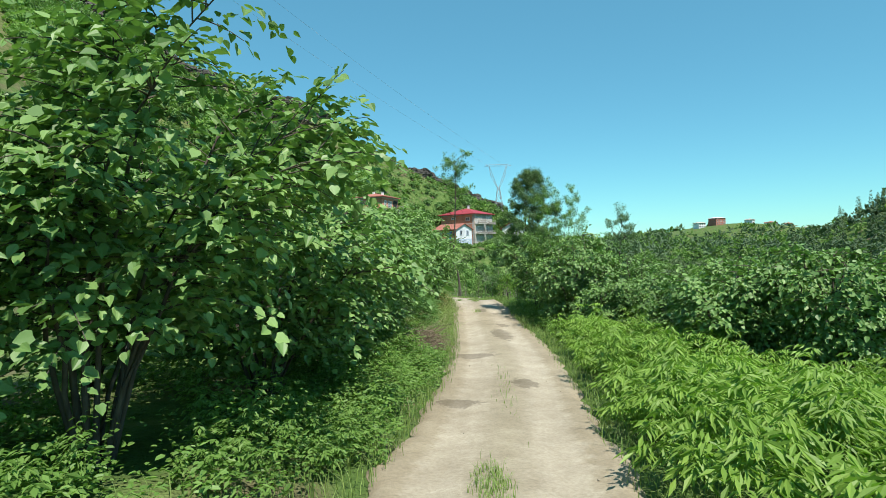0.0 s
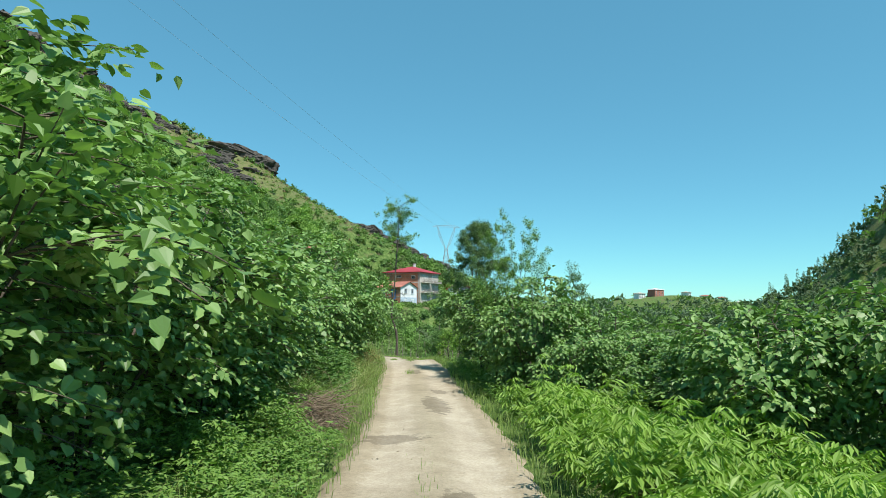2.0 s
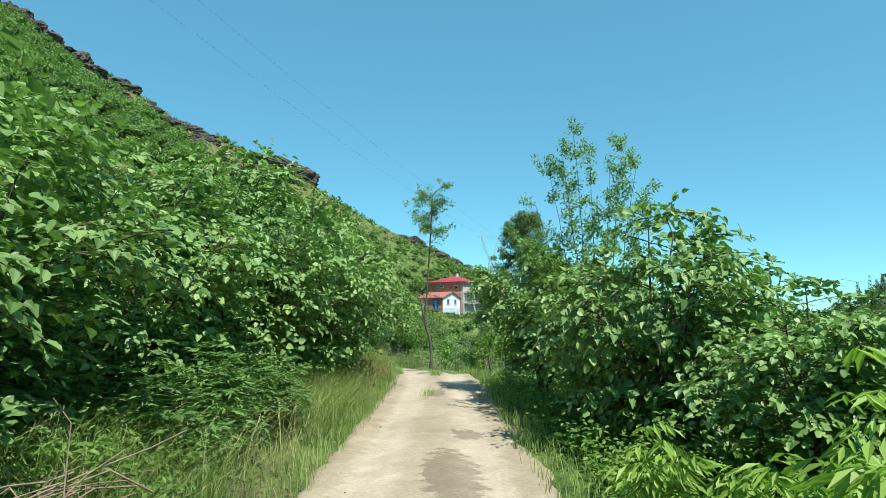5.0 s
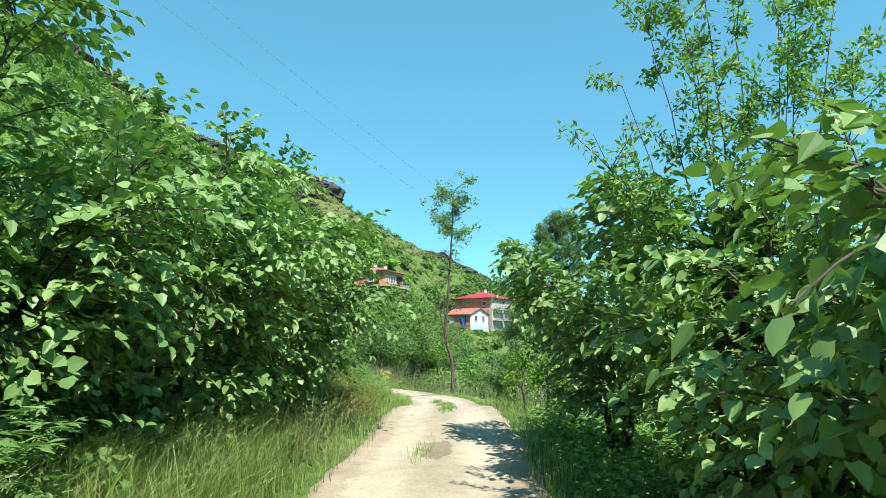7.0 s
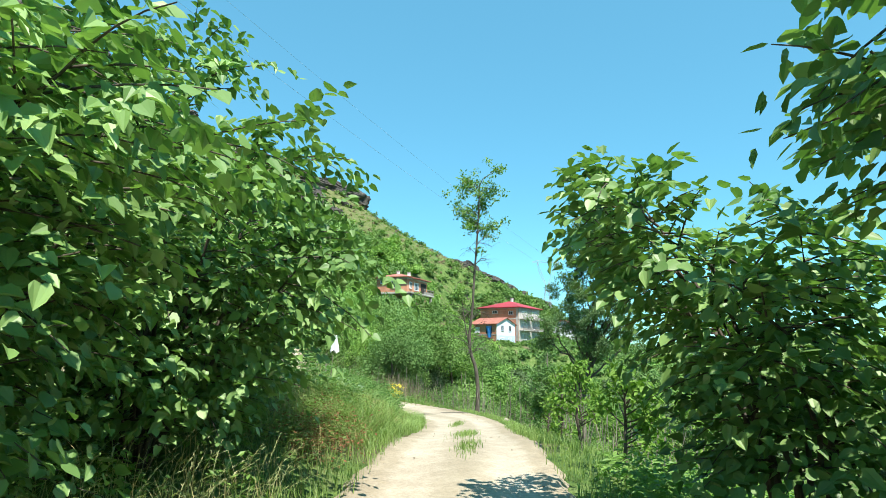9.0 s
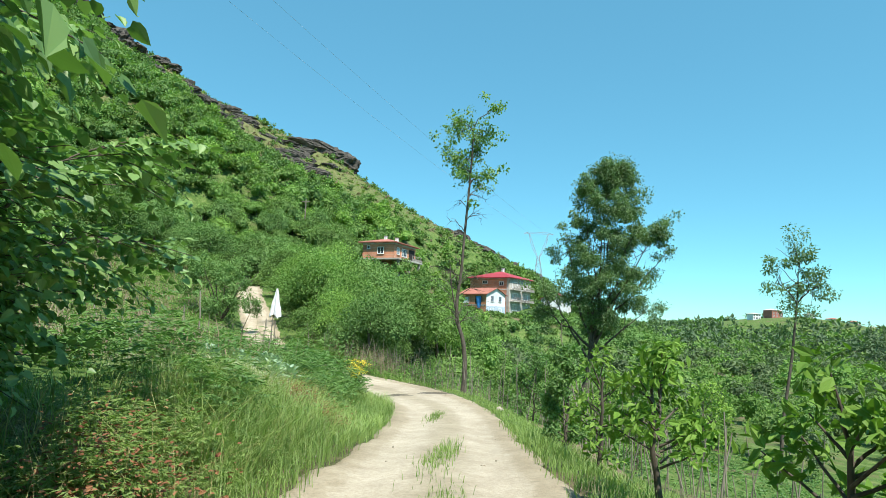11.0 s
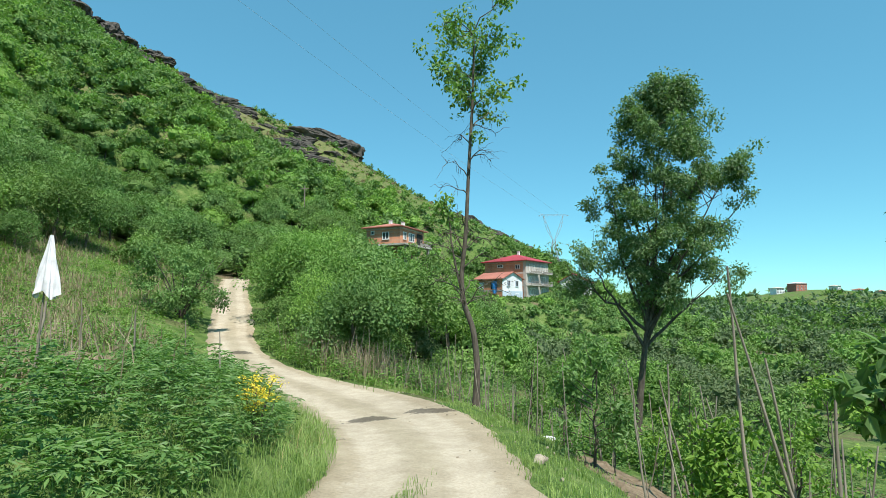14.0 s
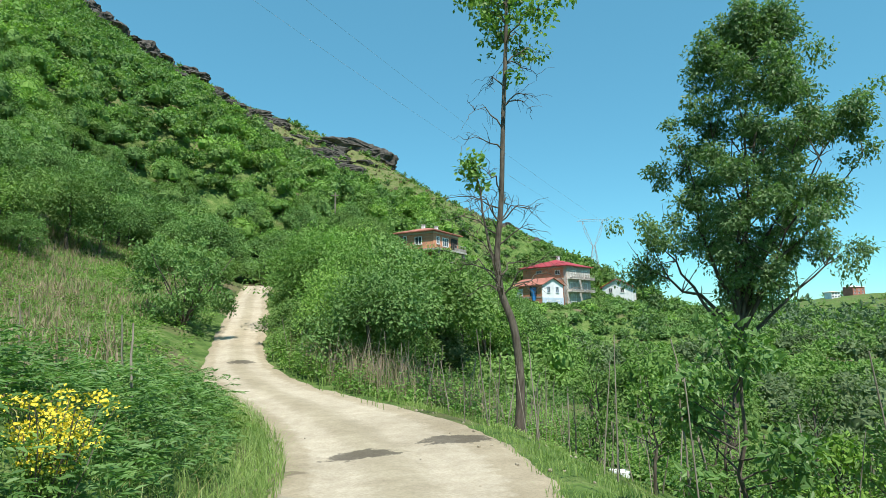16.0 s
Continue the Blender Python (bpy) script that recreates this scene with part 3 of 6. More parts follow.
def bend(rng, a, b, n=6, sag=0.0, wobble=0.06):
    a, b = np.asarray(a, float), np.asarray(b, float)
    t = np.linspace(0, 1, n)[:, None]
    p = a + (b - a) * t + np.array([0, 0, 1.0]) * sag * 4 * t * (1 - t)
    w = rng.normal(0, wobble * np.linalg.norm(b - a) / 3, (n, 3)) * np.sin(np.pi * t)
    return p + w


# the tall, thin tree at the bend: bare limbs below, a tuft of leaves above
def thin_tree():
    rng = np.random.default_rng(21)
    o = np.array([-1.27, 55.0, -3.65])
    ob = thing("thin_tree", *o, "tall thin tree with bare limbs and a leafy top", "tree")
    axis = np.array([(0, 0, -0.15), (0.08, 0, 1.0), (0.07, 0.05, 1.75), (-0.03, 0, 2.72), (-0.36, 0, 3.55), (-0.43, 0.1, 4.55), (-0.26, 0.1, 5.8), (-0.14, 0, 8.0), (0.02, 0, 10.3), (0.1, 0, 12.4), (0.12, 0, 13.3)])
    tt = np.linspace(0, len(axis) - 1, 40)
    path = np.stack([np.interp(tt, np.arange(len(axis)), axis[:, k]) for k in range(3)], -1)
    path[1:-1] = (path[:-2] + path[1:-1] + path[2:]) / 3
    rad = np.interp(tt, [0, 0.6, 3, 6, 8, 10], [0.17, 0.118, 0.098, 0.07, 0.05, 0.012])
    part("trunk", mesh_np("trunk", *tubes([path], [rad], 9), M_BARK, True), ob)
    tufts = []
    for k in range(46):
        s = rng.uniform(0.38, 0.98)
        p0 = path[int(s * 39)]
        a = rng.uniform(0, 2 * np.pi)
        ln = rng.uniform(0.7, 1.55) * (1.15 - 0.55 * max(0, s - 0.5))
        end = p0 + np.array([np.cos(a) * ln, np.sin(a) * ln, ln * rng.uniform(0.0, 0.8)])
        main = bend(rng, p0, end, 6, rng.uniform(0.1, 0.3), 0.14)
        paths, radii = [main], [np.linspace(0.024, 0.006, 6)]
        for _ in range(9):
            q = main[rng.integers(2, 6)]
            e = q + rng.normal(0, 0.24, 3) + np.array([np.cos(a), np.sin(a), -0.2]) * 0.22
            paths.append(bend(rng, q, e, 5, 0.05, 0.2))
            radii.append(np.linspace(0.008, 0.003, 5))
            if s > 0.80:
                tufts.append(cluster(rng, e, 0.26, 16, 0.15, 0.58))
        if s > 0.78:
            tufts.append(cluster(rng, end, 0.36, 40, 0.15, 0.58))
        part("branch", mesh_np("branch", *tubes(paths, radii, 5), M_BARK, True), ob)
    for k in range(26):
        tufts.append(cluster(rng, path[39 - k % 9] + rng.normal(0, 0.68, 3) * np.array([1, 1, 0.7]), rng.uniform(0.2, 0.4), 30, 0.16, 0.6))
    for c, n in (((-1.05, -0.1, 6.75), 150), ((-0.85, 0.1, 6.5), 90), ((-0.95, 0, 7.1), 90), ((0.2, 0.1, 9.3), 60)):
        tufts.append(cluster(rng, c, 0.36, n, 0.16, 0.62))
    part("crown", mesh_np("crown", *kites(*stack(tufts)), M_HERB), ob)
    limb = bend(rng, path[16], (-0.95, 0, 6.9), 6)
    part("branch", mesh_np("branch", *tubes([limb], [np.linspace(0.05, 0.015, 6)], 6), M_BARK, True), ob)


def crown_tree(name, label, seed, base, trunk, limbs, lobes, leaf=0.17, per=420, mat=None, radius=0.2, narrow=0.45, twig=0.75, tuft=0.42):
    """A tree from a trunk line, limb ends and crown lobes (x, y, z, radius), all from the foot."""
    rng = np.random.default_rng(seed)
    ob = thing(name, *base, label, "tree")
    trunk = np.asarray(trunk, float)
    tt = np.linspace(0, len(trunk) - 1, 24)
    path = np.stack([np.interp(tt, np.arange(len(trunk)), trunk[:, k]) for k in range(3)], -1)
    path[1:-1] = (path[:-2] + path[1:-1] + path[2:]) / 3
    part("trunk", mesh_np("trunk", *tubes([path], [np.linspace(radius, radius * 0.55, 24)], 9), M_BARK, True), ob)
    tip = path[-1]
    for e in limbs:
        main = bend(rng, tip if rng.random() < 0.75 else path[19], e, 9, 0.15 if radius > 0.05 else 0.0, 0.05)
        paths, radii = [main], [np.linspace(radius * 0.45, 0.012, 9)]
        for _ in range(9):
            q = main[rng.integers(3, 9)]
            d = q + rng.normal(0, twig, 3) + np.array([0, 0, 0.4 * twig])
            paths.append(bend(rng, q, d, 5))
            radii.append(np.linspace(0.022, 0.004, 5))
        part("limb", mesh_np("limb", *tubes(paths, radii, 5), M_BARK, True), ob)
    tufts = []
    for x, y, z, r in lobes:
        n = int(per * r * r)
        for _ in range(max(3, int(7 * r * r))):
            d = unit(rng.normal(0, 1, 3))
            c = np.array([x, y, z]) + d * r * rng.random() ** 0.4 * np.array([1, 1, 0.9])
            tufts.append(cluster(rng, c, tuft * rng.uniform(0.7, 1.3), max(12, n // max(3, int(7 * r * r))), leaf, narrow, 0.7))
    part("crown", mesh_np("crown", *kites(*stack(tufts)), mat or M_TREE), ob)
    return ob


thin_tree()
def broad_lobes():
    """Small lobes filling an upright oval crown, with a lower bough to one side."""
    rg = np.random.default_rng(34)
    out = []
    while len(out) < 155:
        z = rg.uniform(5.8, 15.0)
        w = np.interp(z, [5.8, 7, 8, 9, 10, 11, 12, 13, 14, 15], [1.5, 2.1, 2.4, 2.7, 3.0, 3.0, 2.5, 1.9, 1.2, 0.5])
        a, f = rg.uniform(0, 2 * np.pi), rg.random() ** 0.45
        x, y = 1.55 + math.cos(a) * w * f, 0.85 * math.sin(a) * w * f
        if wob(np.array([x + y]), np.array([z]), 1.5, 0.8)[0] > -0.62:
            out.append((x, y, z, rg.uniform(0.38, 0.62)))
    for _ in range(13):
        out.append((-1.75 + rg.normal(0, 0.5), rg.normal(0, 0.4), 7.3 + rg.normal(0, 0.8), rg.uniform(0.35, 0.5)))
    return out + [(4.6, 0, 11.7, 0.3), (5.0, 0, 12.1, 0.2), (4.7, 0.1, 10.3, 0.3), (4.2, 0, 9.9, 0.35), (4.1, 0, 7.3, 0.45), (3.7, 0.1, 6.6, 0.4), (-2.7, 0, 6.6, 0.3), (-3.0, 0.1, 8.2, 0.25)]


crown_tree("broad_tree", "broad dark-leaved tree with a forked trunk on the slope", 33, (4.65, 59.5, land_z(4.65, 59.5) - 0.2),
           [(0, 0, 0), (0.12, 0, 1.8), (0.35, 0, 3.6), (0.55, 0, 4.9)],
           [(1.8, 0.3, 10.5), (0.6, -0.6, 10.6), (-1.7, 0.2, 7.8), (3.6, 0.2, 7.0), (2.1, 0.6, 13.5), (1.2, -0.8, 13), (3.8, 0.3, 10.8), (-2.4, 0.2, 7.0), (0.4, 1.0, 12), (2.8, -0.9, 11.5), (-0.9, -0.4, 10.6), (4.4, 0, 10), (1.5, 1.5, 11.5), (2.6, -1.6, 9.5)],
           broad_lobes(), 0.14, 1600, None, 0.17, 0.46, 0.6, 0.40)
crown_tree("slope_tree", "slender tree with a small rounded crown on the valley slope", 35, (13.5, 57.0, land_z(13.5, 57) - 0.2),
           [(0, 0, 0), (0.2, 0, 3), (0.7, 0, 6.0), (1.0, 0, 8.6)], [(1.2, 0, 10.5), (0.2, 0.3, 9.6), (1.9, -0.2, 9.4)],
           [(1.1, 0, 11.2, 0.8), (0.5, 0.2, 10.4, 0.8), (1.8, -0.2, 10.0, 0.8), (0.0, 0, 9.4, 0.5), (2.2, 0, 9.0, 0.55), (1.0, 0.3, 9.5, 0.8), (0.7, 0, 8.3, 0.6), (1.5, 0, 7.9, 0.5), (0.3, 0, 7.4, 0.45), (1.2, 0, 11.9, 0.45)], 0.15, 900, None, 0.09)
def willow_tree(x, y):
    """Many upright, thin shoots clothed in small leaves."""
    rng = np.random.default_rng(37)
    ob = thing("willow_tree", x, y, land_z(x, y), "slender small-leaved tree rising behind the hazel bushes", "tree")
    tufts = []
    for ex, ey, ez in ((-0.55, 0, 5.1), (-0.30, 0.1, 5.5), (-0.75, 0.2, 4.7), (0.0, 0.1, 5.0), (0.35, 0, 4.7), (0.62, 0.1, 5.2), (0.85, 0, 4.8), (1.1, 0.1, 4.4), (-1.05, 0.1, 4.1), (-1.35, 0, 3.6), (-0.5, -0.2, 4.3), (0.3, -0.2, 4.2), (-1.0, -0.2, 3.1), (0.8, -0.2, 3.7)):
        root = np.array([ex * 0.25, ey * 0.25, 0.0])
        main = bend(rng, root, (ex, ey, ez), 12, 0, 0.012)
        main[:, :2] = root[:2] + (main[:, :2] - root[:2]) * np.linspace(0, 1, 12)[:, None] ** 0.5
        paths, radii = [main], [np.linspace(0.015, 0.003, 12)]
        for _ in range(13):
            q = main[rng.integers(5, 12)]
            e = q + np.array([rng.normal(0, 0.16), rng.normal(0, 0.16), rng.uniform(0.05, 0.4)])
            paths.append(bend(rng, q, e, 4, 0, 0.03))
            radii.append(np.linspace(0.006, 0.002, 4))
            for f in (0.35, 0.7, 1.0):
                tufts.append(cluster(rng, q + (e - q) * f, 0.10, 24, 0.070, 0.42, 0.1, 1.2))
        part("stem", mesh_np("stem", *tubes(paths, radii, 5), M_BARK, True), ob)
    part("crown", mesh_np("crown", *kites(*stack(tufts)), M_HERB), ob)


willow_tree(3.5, 23.4)

# ---- low plants ----
def scatter(rng, count, x0, x1, y0, y1, rule=None):
    x, y = rng.uniform(x0, x1, count), rng.uniform(y0, y1, count)
    d, _, ly = lane_at(x, y)
    keep = np.abs(d) > 1.1 + 0.2 * rng.random(count)
    if rule is not None:
        keep &= rule(x, y, d, ly)
    x, y = x[keep], y[keep]
    return np.stack([x, y, land(x, y)], -1)


def lumps(roots, s=1.0):
    """Uneven growth: tall clumps and low gaps."""
    x, y = roots[:, 0] * s, roots[:, 1] * s
    return np.clip(0.78 + 0.55 * wob(x, y, 1.15, 0.7) + 0.35 * wob(x, y, 3.1, 2.0), 0.22, 1.5)


def pinnate(rng, roots, height, leaf, pairs=3, fronds=6, narrow=0.28, droop=0.35):
    """Herbs with feathered leaves: each stem carries leaves of several lance-shaped leaflets."""
    n = len(roots)
    h = height * rng.uniform(0.7, 1.2, n) * lumps(roots)
    at, al, up, ln = [], [], [], []
    for k in range(fronds):
        a = rng.uniform(0, 2 * np.pi, n)
        s = rng.uniform(0.45, 1.0, n)
        out = np.stack([np.cos(a), np.sin(a), rng.uniform(0.05, 0.6, n) + droop - 0.35], -1)
        o = roots + np.stack([0 * h, 0 * h, h * s], -1) + rng.normal(0, 0.04, (n, 3))
        stalk = leaf * rng.uniform(0.9, 1.7, n)[:, None]
        side = unit(np.cross(out, np.array([0, 0, 1.0])))
        for j in range(pairs + 1):
            q = (j + 0.6) / (pairs + 0.6)
            p = o + out * stalk * q - np.array([0, 0, 1.0]) * stalk * droop * q * q
            for sg in ((1, -1) if j < pairs else (0,)):
                at.append(p)
                al.append(out * (0.75 if sg else 1.0) + side * sg * 0.9 - np.array([0, 0, 1.0]) * (2.2 * droop - 0.42) + rng.normal(0, 0.16, (n, 3)))
                up.append(np.array([0, 0, 1.0]) + rng.normal(0, 0.25, (n, 3)) - out * 0.2)
                ln.append(leaf * rng.uniform(0.75, 1.2, n))
    at, al, up, ln = map(np.concatenate, (at, al, up, ln))
    return kites(at, al, up, ln, ln * narrow * 1.1)


def herbs(rng, roots, height, leaf, count=12, narrow=0.55):
    """Broad-leaved weeds: leaves all the way up a short stem."""
    n = len(roots)
    h = height * rng.uniform(0.55, 1.25, n) * lumps(roots)
    at, al, up, ln = [], [], [], []
    for k in range(count):
        a = rng.uniform(0, 2 * np.pi, n)
        s = rng.uniform(0.15, 1.0, n)
        out = np.stack([np.cos(a), np.sin(a), rng.uniform(-0.5, 0.4, n)], -1)
        at.append(roots + np.stack([0 * h, 0 * h, h * s], -1) + out * 0.06 + rng.normal(0, 0.05, (n, 3)))
        al.append(out)
        up.append(np.array([0, 0, 1.0]) + rng.normal(0, 0.4, (n, 3)))
        ln.append(leaf * rng.uniform(0.6, 1.3, n) * (1.15 - 0.5 * s))
    at, al, up, ln = map(np.concatenate, (at, al, up, ln))
    return leaves(at, al, up, ln, ln * narrow)


def grass(rng, roots, height, width=0.008, lean=0.45):
    """Bent blades: two quads each."""
    n = len(roots)
    h = height * rng.uniform(0.5, 1.35, n)[:, None]
    a = rng.uniform(0, 2 * np.pi, n)
    out = np.stack([np.cos(a), np.sin(a), 0 * a], -1) * rng.uniform(0.1, lean * 2, n)[:, None]
    side = np.stack([-np.sin(a), np.cos(a), 0 * a], -1) * width * rng.uniform(0.7, 1.4, n)[:, None]
    z = np.array([0, 0, 1.0])
    mid = roots + z * h * 0.62 + out * h * 0.28
    tip = roots + z * h * 0.95 + out * h
    v = np.stack([roots - side, roots + side, mid + side * 0.8, mid - side * 0.8, tip + side * 0.15, tip - side * 0.15], 1)
    f = np.array([[0, 1, 2, 3], [3, 2, 4, 5]])[None] + (np.arange(n) * 6)[:, None, None]
    return v.reshape(-1, 3), f.reshape(-1, 4)


def stuff(name, vf, mat, label, category):
    return tagged(new(name, mesh_np(name, *vf, mat)), label, category, kind="stuff")


def hedge_edge(y):
    return 2.15 + 0.25 * np.sin(y * 1.3) + 0.15 * np.sin(y * 3.1 + 1)


r = np.random.default_rng(70)
# dwarf elder right of the lane
roots = scatter(r, 4500, 1.2, 13, -1.5, 17.5, lambda x, y, d, ly: (-d > 1.5 + 0.15 * np.sin(y * 2.1) + 0.3 * ease(11, 16, y)) & (-d < 4.2 + 0.75 * np.clip(17 - y, 0, 9)))
stuff("dwarf_elder", pinnate(r, roots, 0.92, 0.155, 3, 7, 0.24, 0.72), M_FERN, "bright green dwarf elder growing thick beside the lane", "weeds")
# weeds under the left hedge
roots = scatter(r, 6500, -6, -0.4, -2, 29, lambda x, y, d, ly: (d > hedge_edge(y) - 0.35 * (y < 17)) & (d < 5.5) & (np.sin(y * 0.8) + np.sin(x * 1.3 + y * 0.35) > -0.75) & ((y > 13) | (wob(x, y, 1.1, 0.9) > -0.05)) & ((y < 18) & (d < 3.2) | (d > 3.3) | (r.random(len(x)) < 0.25)))
stuff("nettles", join([herbs(r, roots[::2], 0.74, 0.075, 20), pinnate(r, roots[1::2], 0.62, 0.085, 2, 6, 0.36, 0.6)]), M_HERB, "green weeds and nettles under the hazel hedge", "weeds")
roots = scatter(r, 1500, -5.5, -1.2, 0.5, 9, lambda x, y, d, ly: (d > 1.6) & (d < 3.2) & (wob(x, y, 1.3, 1.9) > -0.1))
stuff("verge_weeds", join([herbs(r, roots[::2], 0.72, 0.065, 24), pinnate(r, roots[1::2], 0.7, 0.075, 3, 8, 0.34, 0.6)]), M_HERB, "bright green weeds on the verge", "weeds")
roots = scatter(r, 3400, 1.5, 9, 16, 31, lambda x, y, d, ly: -d > 1.75)
stuff("shade_weeds", herbs(r, roots, 0.5, 0.11, 12), M_HERB, "green weeds at the foot of the hazels", "weeds")
# grass of both verges
roots = scatter(r, 70000, -4, 4, 0, 40, lambda x, y, d, ly: (np.abs(d) < 2.6) & ((d > 0) | (y > 15) | (d > -1.9)) & (r.random(len(x)) < 1.25 - 0.35 * np.abs(d)))
stuff("verge_grass", grass(r, roots, 0.22, 0.0042), M_GRASS, "green grass along the edges of the lane", "grass")
roots = scatter(r, 40000, -4.2, -0.6, 16, 36, lambda x, y, d, ly: (d > 1.6) & (d < 3.0) & (np.sin(y * 1.1 + 2) + 0.8 * np.sin(x * 2 + y * 0.7) > -0.4) & ((y < 25.5) | (y > 29.5)))
stuff("tall_grass", grass(r, roots, 0.60, 0.0032, 0.95), M_GRASS, "tall seeding grass leaning over the verge", "grass")
roots = scatter(r, 3000, -4.2, -0.6, 19, 34, lambda x, y, d, ly: (d > 1.6) & (d < 2.9))
stuff("dry_stalks", grass(r, roots, 0.58, 0.0024, 0.9), M_DRY, "dry straw-coloured grass stalks in the verge", "grass")

def seed_grass(rng, roots, height, head=0.10):
    """Arching stalks, each with a feathery seed head at its tip."""
    n = len(roots)
    h = height * rng.uniform(0.6, 1.25, n)[:, None]
    a = rng.normal(0.2, 1.1, n)
    out = np.stack([np.cos(a), np.sin(a), 0 * a], -1) * rng.uniform(0.2, 0.9, n)[:, None]
    side = np.stack([-np.sin(a), np.cos(a), 0 * a], -1) * 0.0022
    z = np.array([0, 0, 1.0])
    q = np.array([0, 0.35, 0.7, 1.0])
    line = roots[:, None] + z * h[:, None] * (q * (1 - 0.22 * q))[None, :, None] + (out * h)[:, None] * (q ** 2.2)[None, :, None]
    v = np.stack([line - side[:, None], line + side[:, None]], 2).reshape(n, 8, 3)
    f = np.array([[0, 1, 3, 2], [2, 3, 5, 4], [4, 5, 7, 6]])[None] + (np.arange(n) * 8)[:, None, None]
    at, al, ln = [], [], []
    for k in range(7):
        t = 0.72 + 0.28 * k / 6
        at.append(line[:, 2] + (line[:, 3] - line[:, 2]) * ((t - 0.7) / 0.3))
        al.append(unit(line[:, 3] - line[:, 2]) + rng.normal(0, 0.35, (n, 3)))
        ln.append(head * rng.uniform(0.3, 0.6, n))
    at, al, ln = map(np.concatenate, (at, al, ln))
    return join([(v.reshape(-1, 3), f.reshape(-1, 4)), kites(at, al, np.array([0.2, 0.1, 1.0]) + 0 * at, ln, ln * 0.22)])


roots = scatter(r, 1500, -3.6, -0.3, 15.5, 27.5, lambda x, y, d, ly: (d > 1.45) & (d < 2.9) & (wob(x, y, 1.4, 0.5) > -0.35))
stuff("seeding_grass", seed_grass(r, roots, 0.78), M_SEED, "pale seeding grass stalks arching over the verge", "grass")
roots = scatter(r, 330, -2.6, -0.6, 17.6, 22.0, lambda x, y, d, ly: (d > 1.95) & (d < 3.1))
stuff("mugwort", pinnate(r, roots, 1.25, 0.115, 3, 11, 0.27), M_WEED, "tall dark green mugwort on the verge", "weeds")
roots = scatter(r, 1300, -3.4, -0.6, 6, 17, lambda x, y, d, ly: (np.hypot(x + 1.3, y - 15.3) > 0.75) & (d > 1.5 + 0.35 * wob(x, y, 0.9, 1.4)) & (d < 2.7))
stuff("bramble", join([herbs(r, roots[::2], 0.55, 0.075, 15), pinnate(r, roots[1::2], 0.50, 0.075, 2, 7, 0.4)]), M_HERB, "green brambles and weeds creeping over the verge", "weeds")
roots = scatter(r, 700, -3.2, -0.7, 5, 24, lambda x, y, d, ly: (d > 1.4) & (d < 2.6) & (wob(x, y, 0.8, 2.4) > 0.25))
stuff("withered_weeds", join([herbs(r, roots[::2], 0.35, 0.05, 9, 0.35), grass(r, roots[1::2], 0.4, 0.004, 0.8)]), M_DEAD, "withered brown weeds in the verge", "weeds")

# the open field left of the bend
def in_soil(x, y):
    """The dug beds in the field."""
    return (np.hypot((x + 12.6) / 3.2, (y - 50.8) / 2.0) < 1) | (np.hypot((x + 9.5) / 1.6, (y - 46.6) / 1.2) < 1)


roots = scatter(r, 4200, -9, -1.5, 33, 53, lambda x, y, d, ly: (d > 2.1) & (d < 7.5) & ~in_soil(x, y) & (wob(x, y, 1.5, 0.3) > -0.42) & ~((x < -2.55) & (y < 39.0) & (y > 35.2)))
stuff("field_weeds", join([pinnate(r, roots[::3], 0.80, 0.125, 3, 7, 0.26), pinnate(r, roots[1::3], 0.55, 0.085, 3, 6, 0.25), herbs(r, roots[2::3], 0.60, 0.085, 13)]), M_WEED, "lush green weeds on the bank beside the lane", "weeds")
roots = scatter(r, 90000, -10, -1, 31, 60, lambda x, y, d, ly: (d > 1.25 + 0.7 * wider(ly, d)) & (d < 5) & (r.random(len(x)) < 1.5 - 0.32 * d))
stuff("bank_grass", grass(r, roots, 0.26, 0.0036, 0.75), M_GRASS, "pale green grass on the bank", "grass")
roots = scatter(r, 5000, -12, -1, 31, 60, lambda x, y, d, ly: (d > 1.5) & (d < 4.5) & (wob(x, y, 0.9, 0.2) > 0.1))
stuff("bank_straw", grass(r, roots, 0.36, 0.0035, 0.6), M_DRY, "dry grass stalks on the bank", "grass")
roots = scatter(r, 52000, -44, -4, 36, 92, lambda x, y, d, ly: (d > 4) & (d < 19) & ~in_soil(x, y))
far_ = np.clip(np.hypot(roots[:, 0], roots[:, 1] - 36) / 20, 0.7, 2.4)
stuff("field_grass", grass(r, roots[::2], 0.34, 0.008 * far_[::2, None], 0.7), M_GRASS, "rough green grass on the fallow field", "grass")
dead = roots[1::2][wob(roots[1::2, 0], roots[1::2, 1], 0.22, 0.9) > -0.45]
stuff("field_stalks", join([grass(r, dead, 0.50, 0.020, 0.5), grass(r, dead[::4] + 0.05, 0.95, 0.011, 0.3)]), M_DEAD, "brown dead stalks on the fallow field", "grass")
roots = scatter(r, 11500, -44, -4, 36, 92, lambda x, y, d, ly: (d > 1.9) & (d < 19) & ((d > 6) | (y > 50)) & (wob(x, y, 0.35, 1.1) + 0.3 * r.normal(0, 1, len(x)) > -0.25) & ~in_soil(x, y))
stuff("field_herbs", herbs(r, roots, 0.62, 0.17, 11), M_HERB, "patches of green weeds on the fallow field", "weeds")
roots = scatter(r, 900, -16, -7, 44, 55, lambda x, y, d, ly: in_soil(x, y) | (d > 6) & (r.random(len(x)) < 0.15))
stuff("soil_weeds", join([herbs(r, roots[::2], 0.22, 0.07, 9), grass(r, roots[1::2], 0.3, 0.005)]), M_HERB, "sparse seedlings on the dug soil", "weeds")
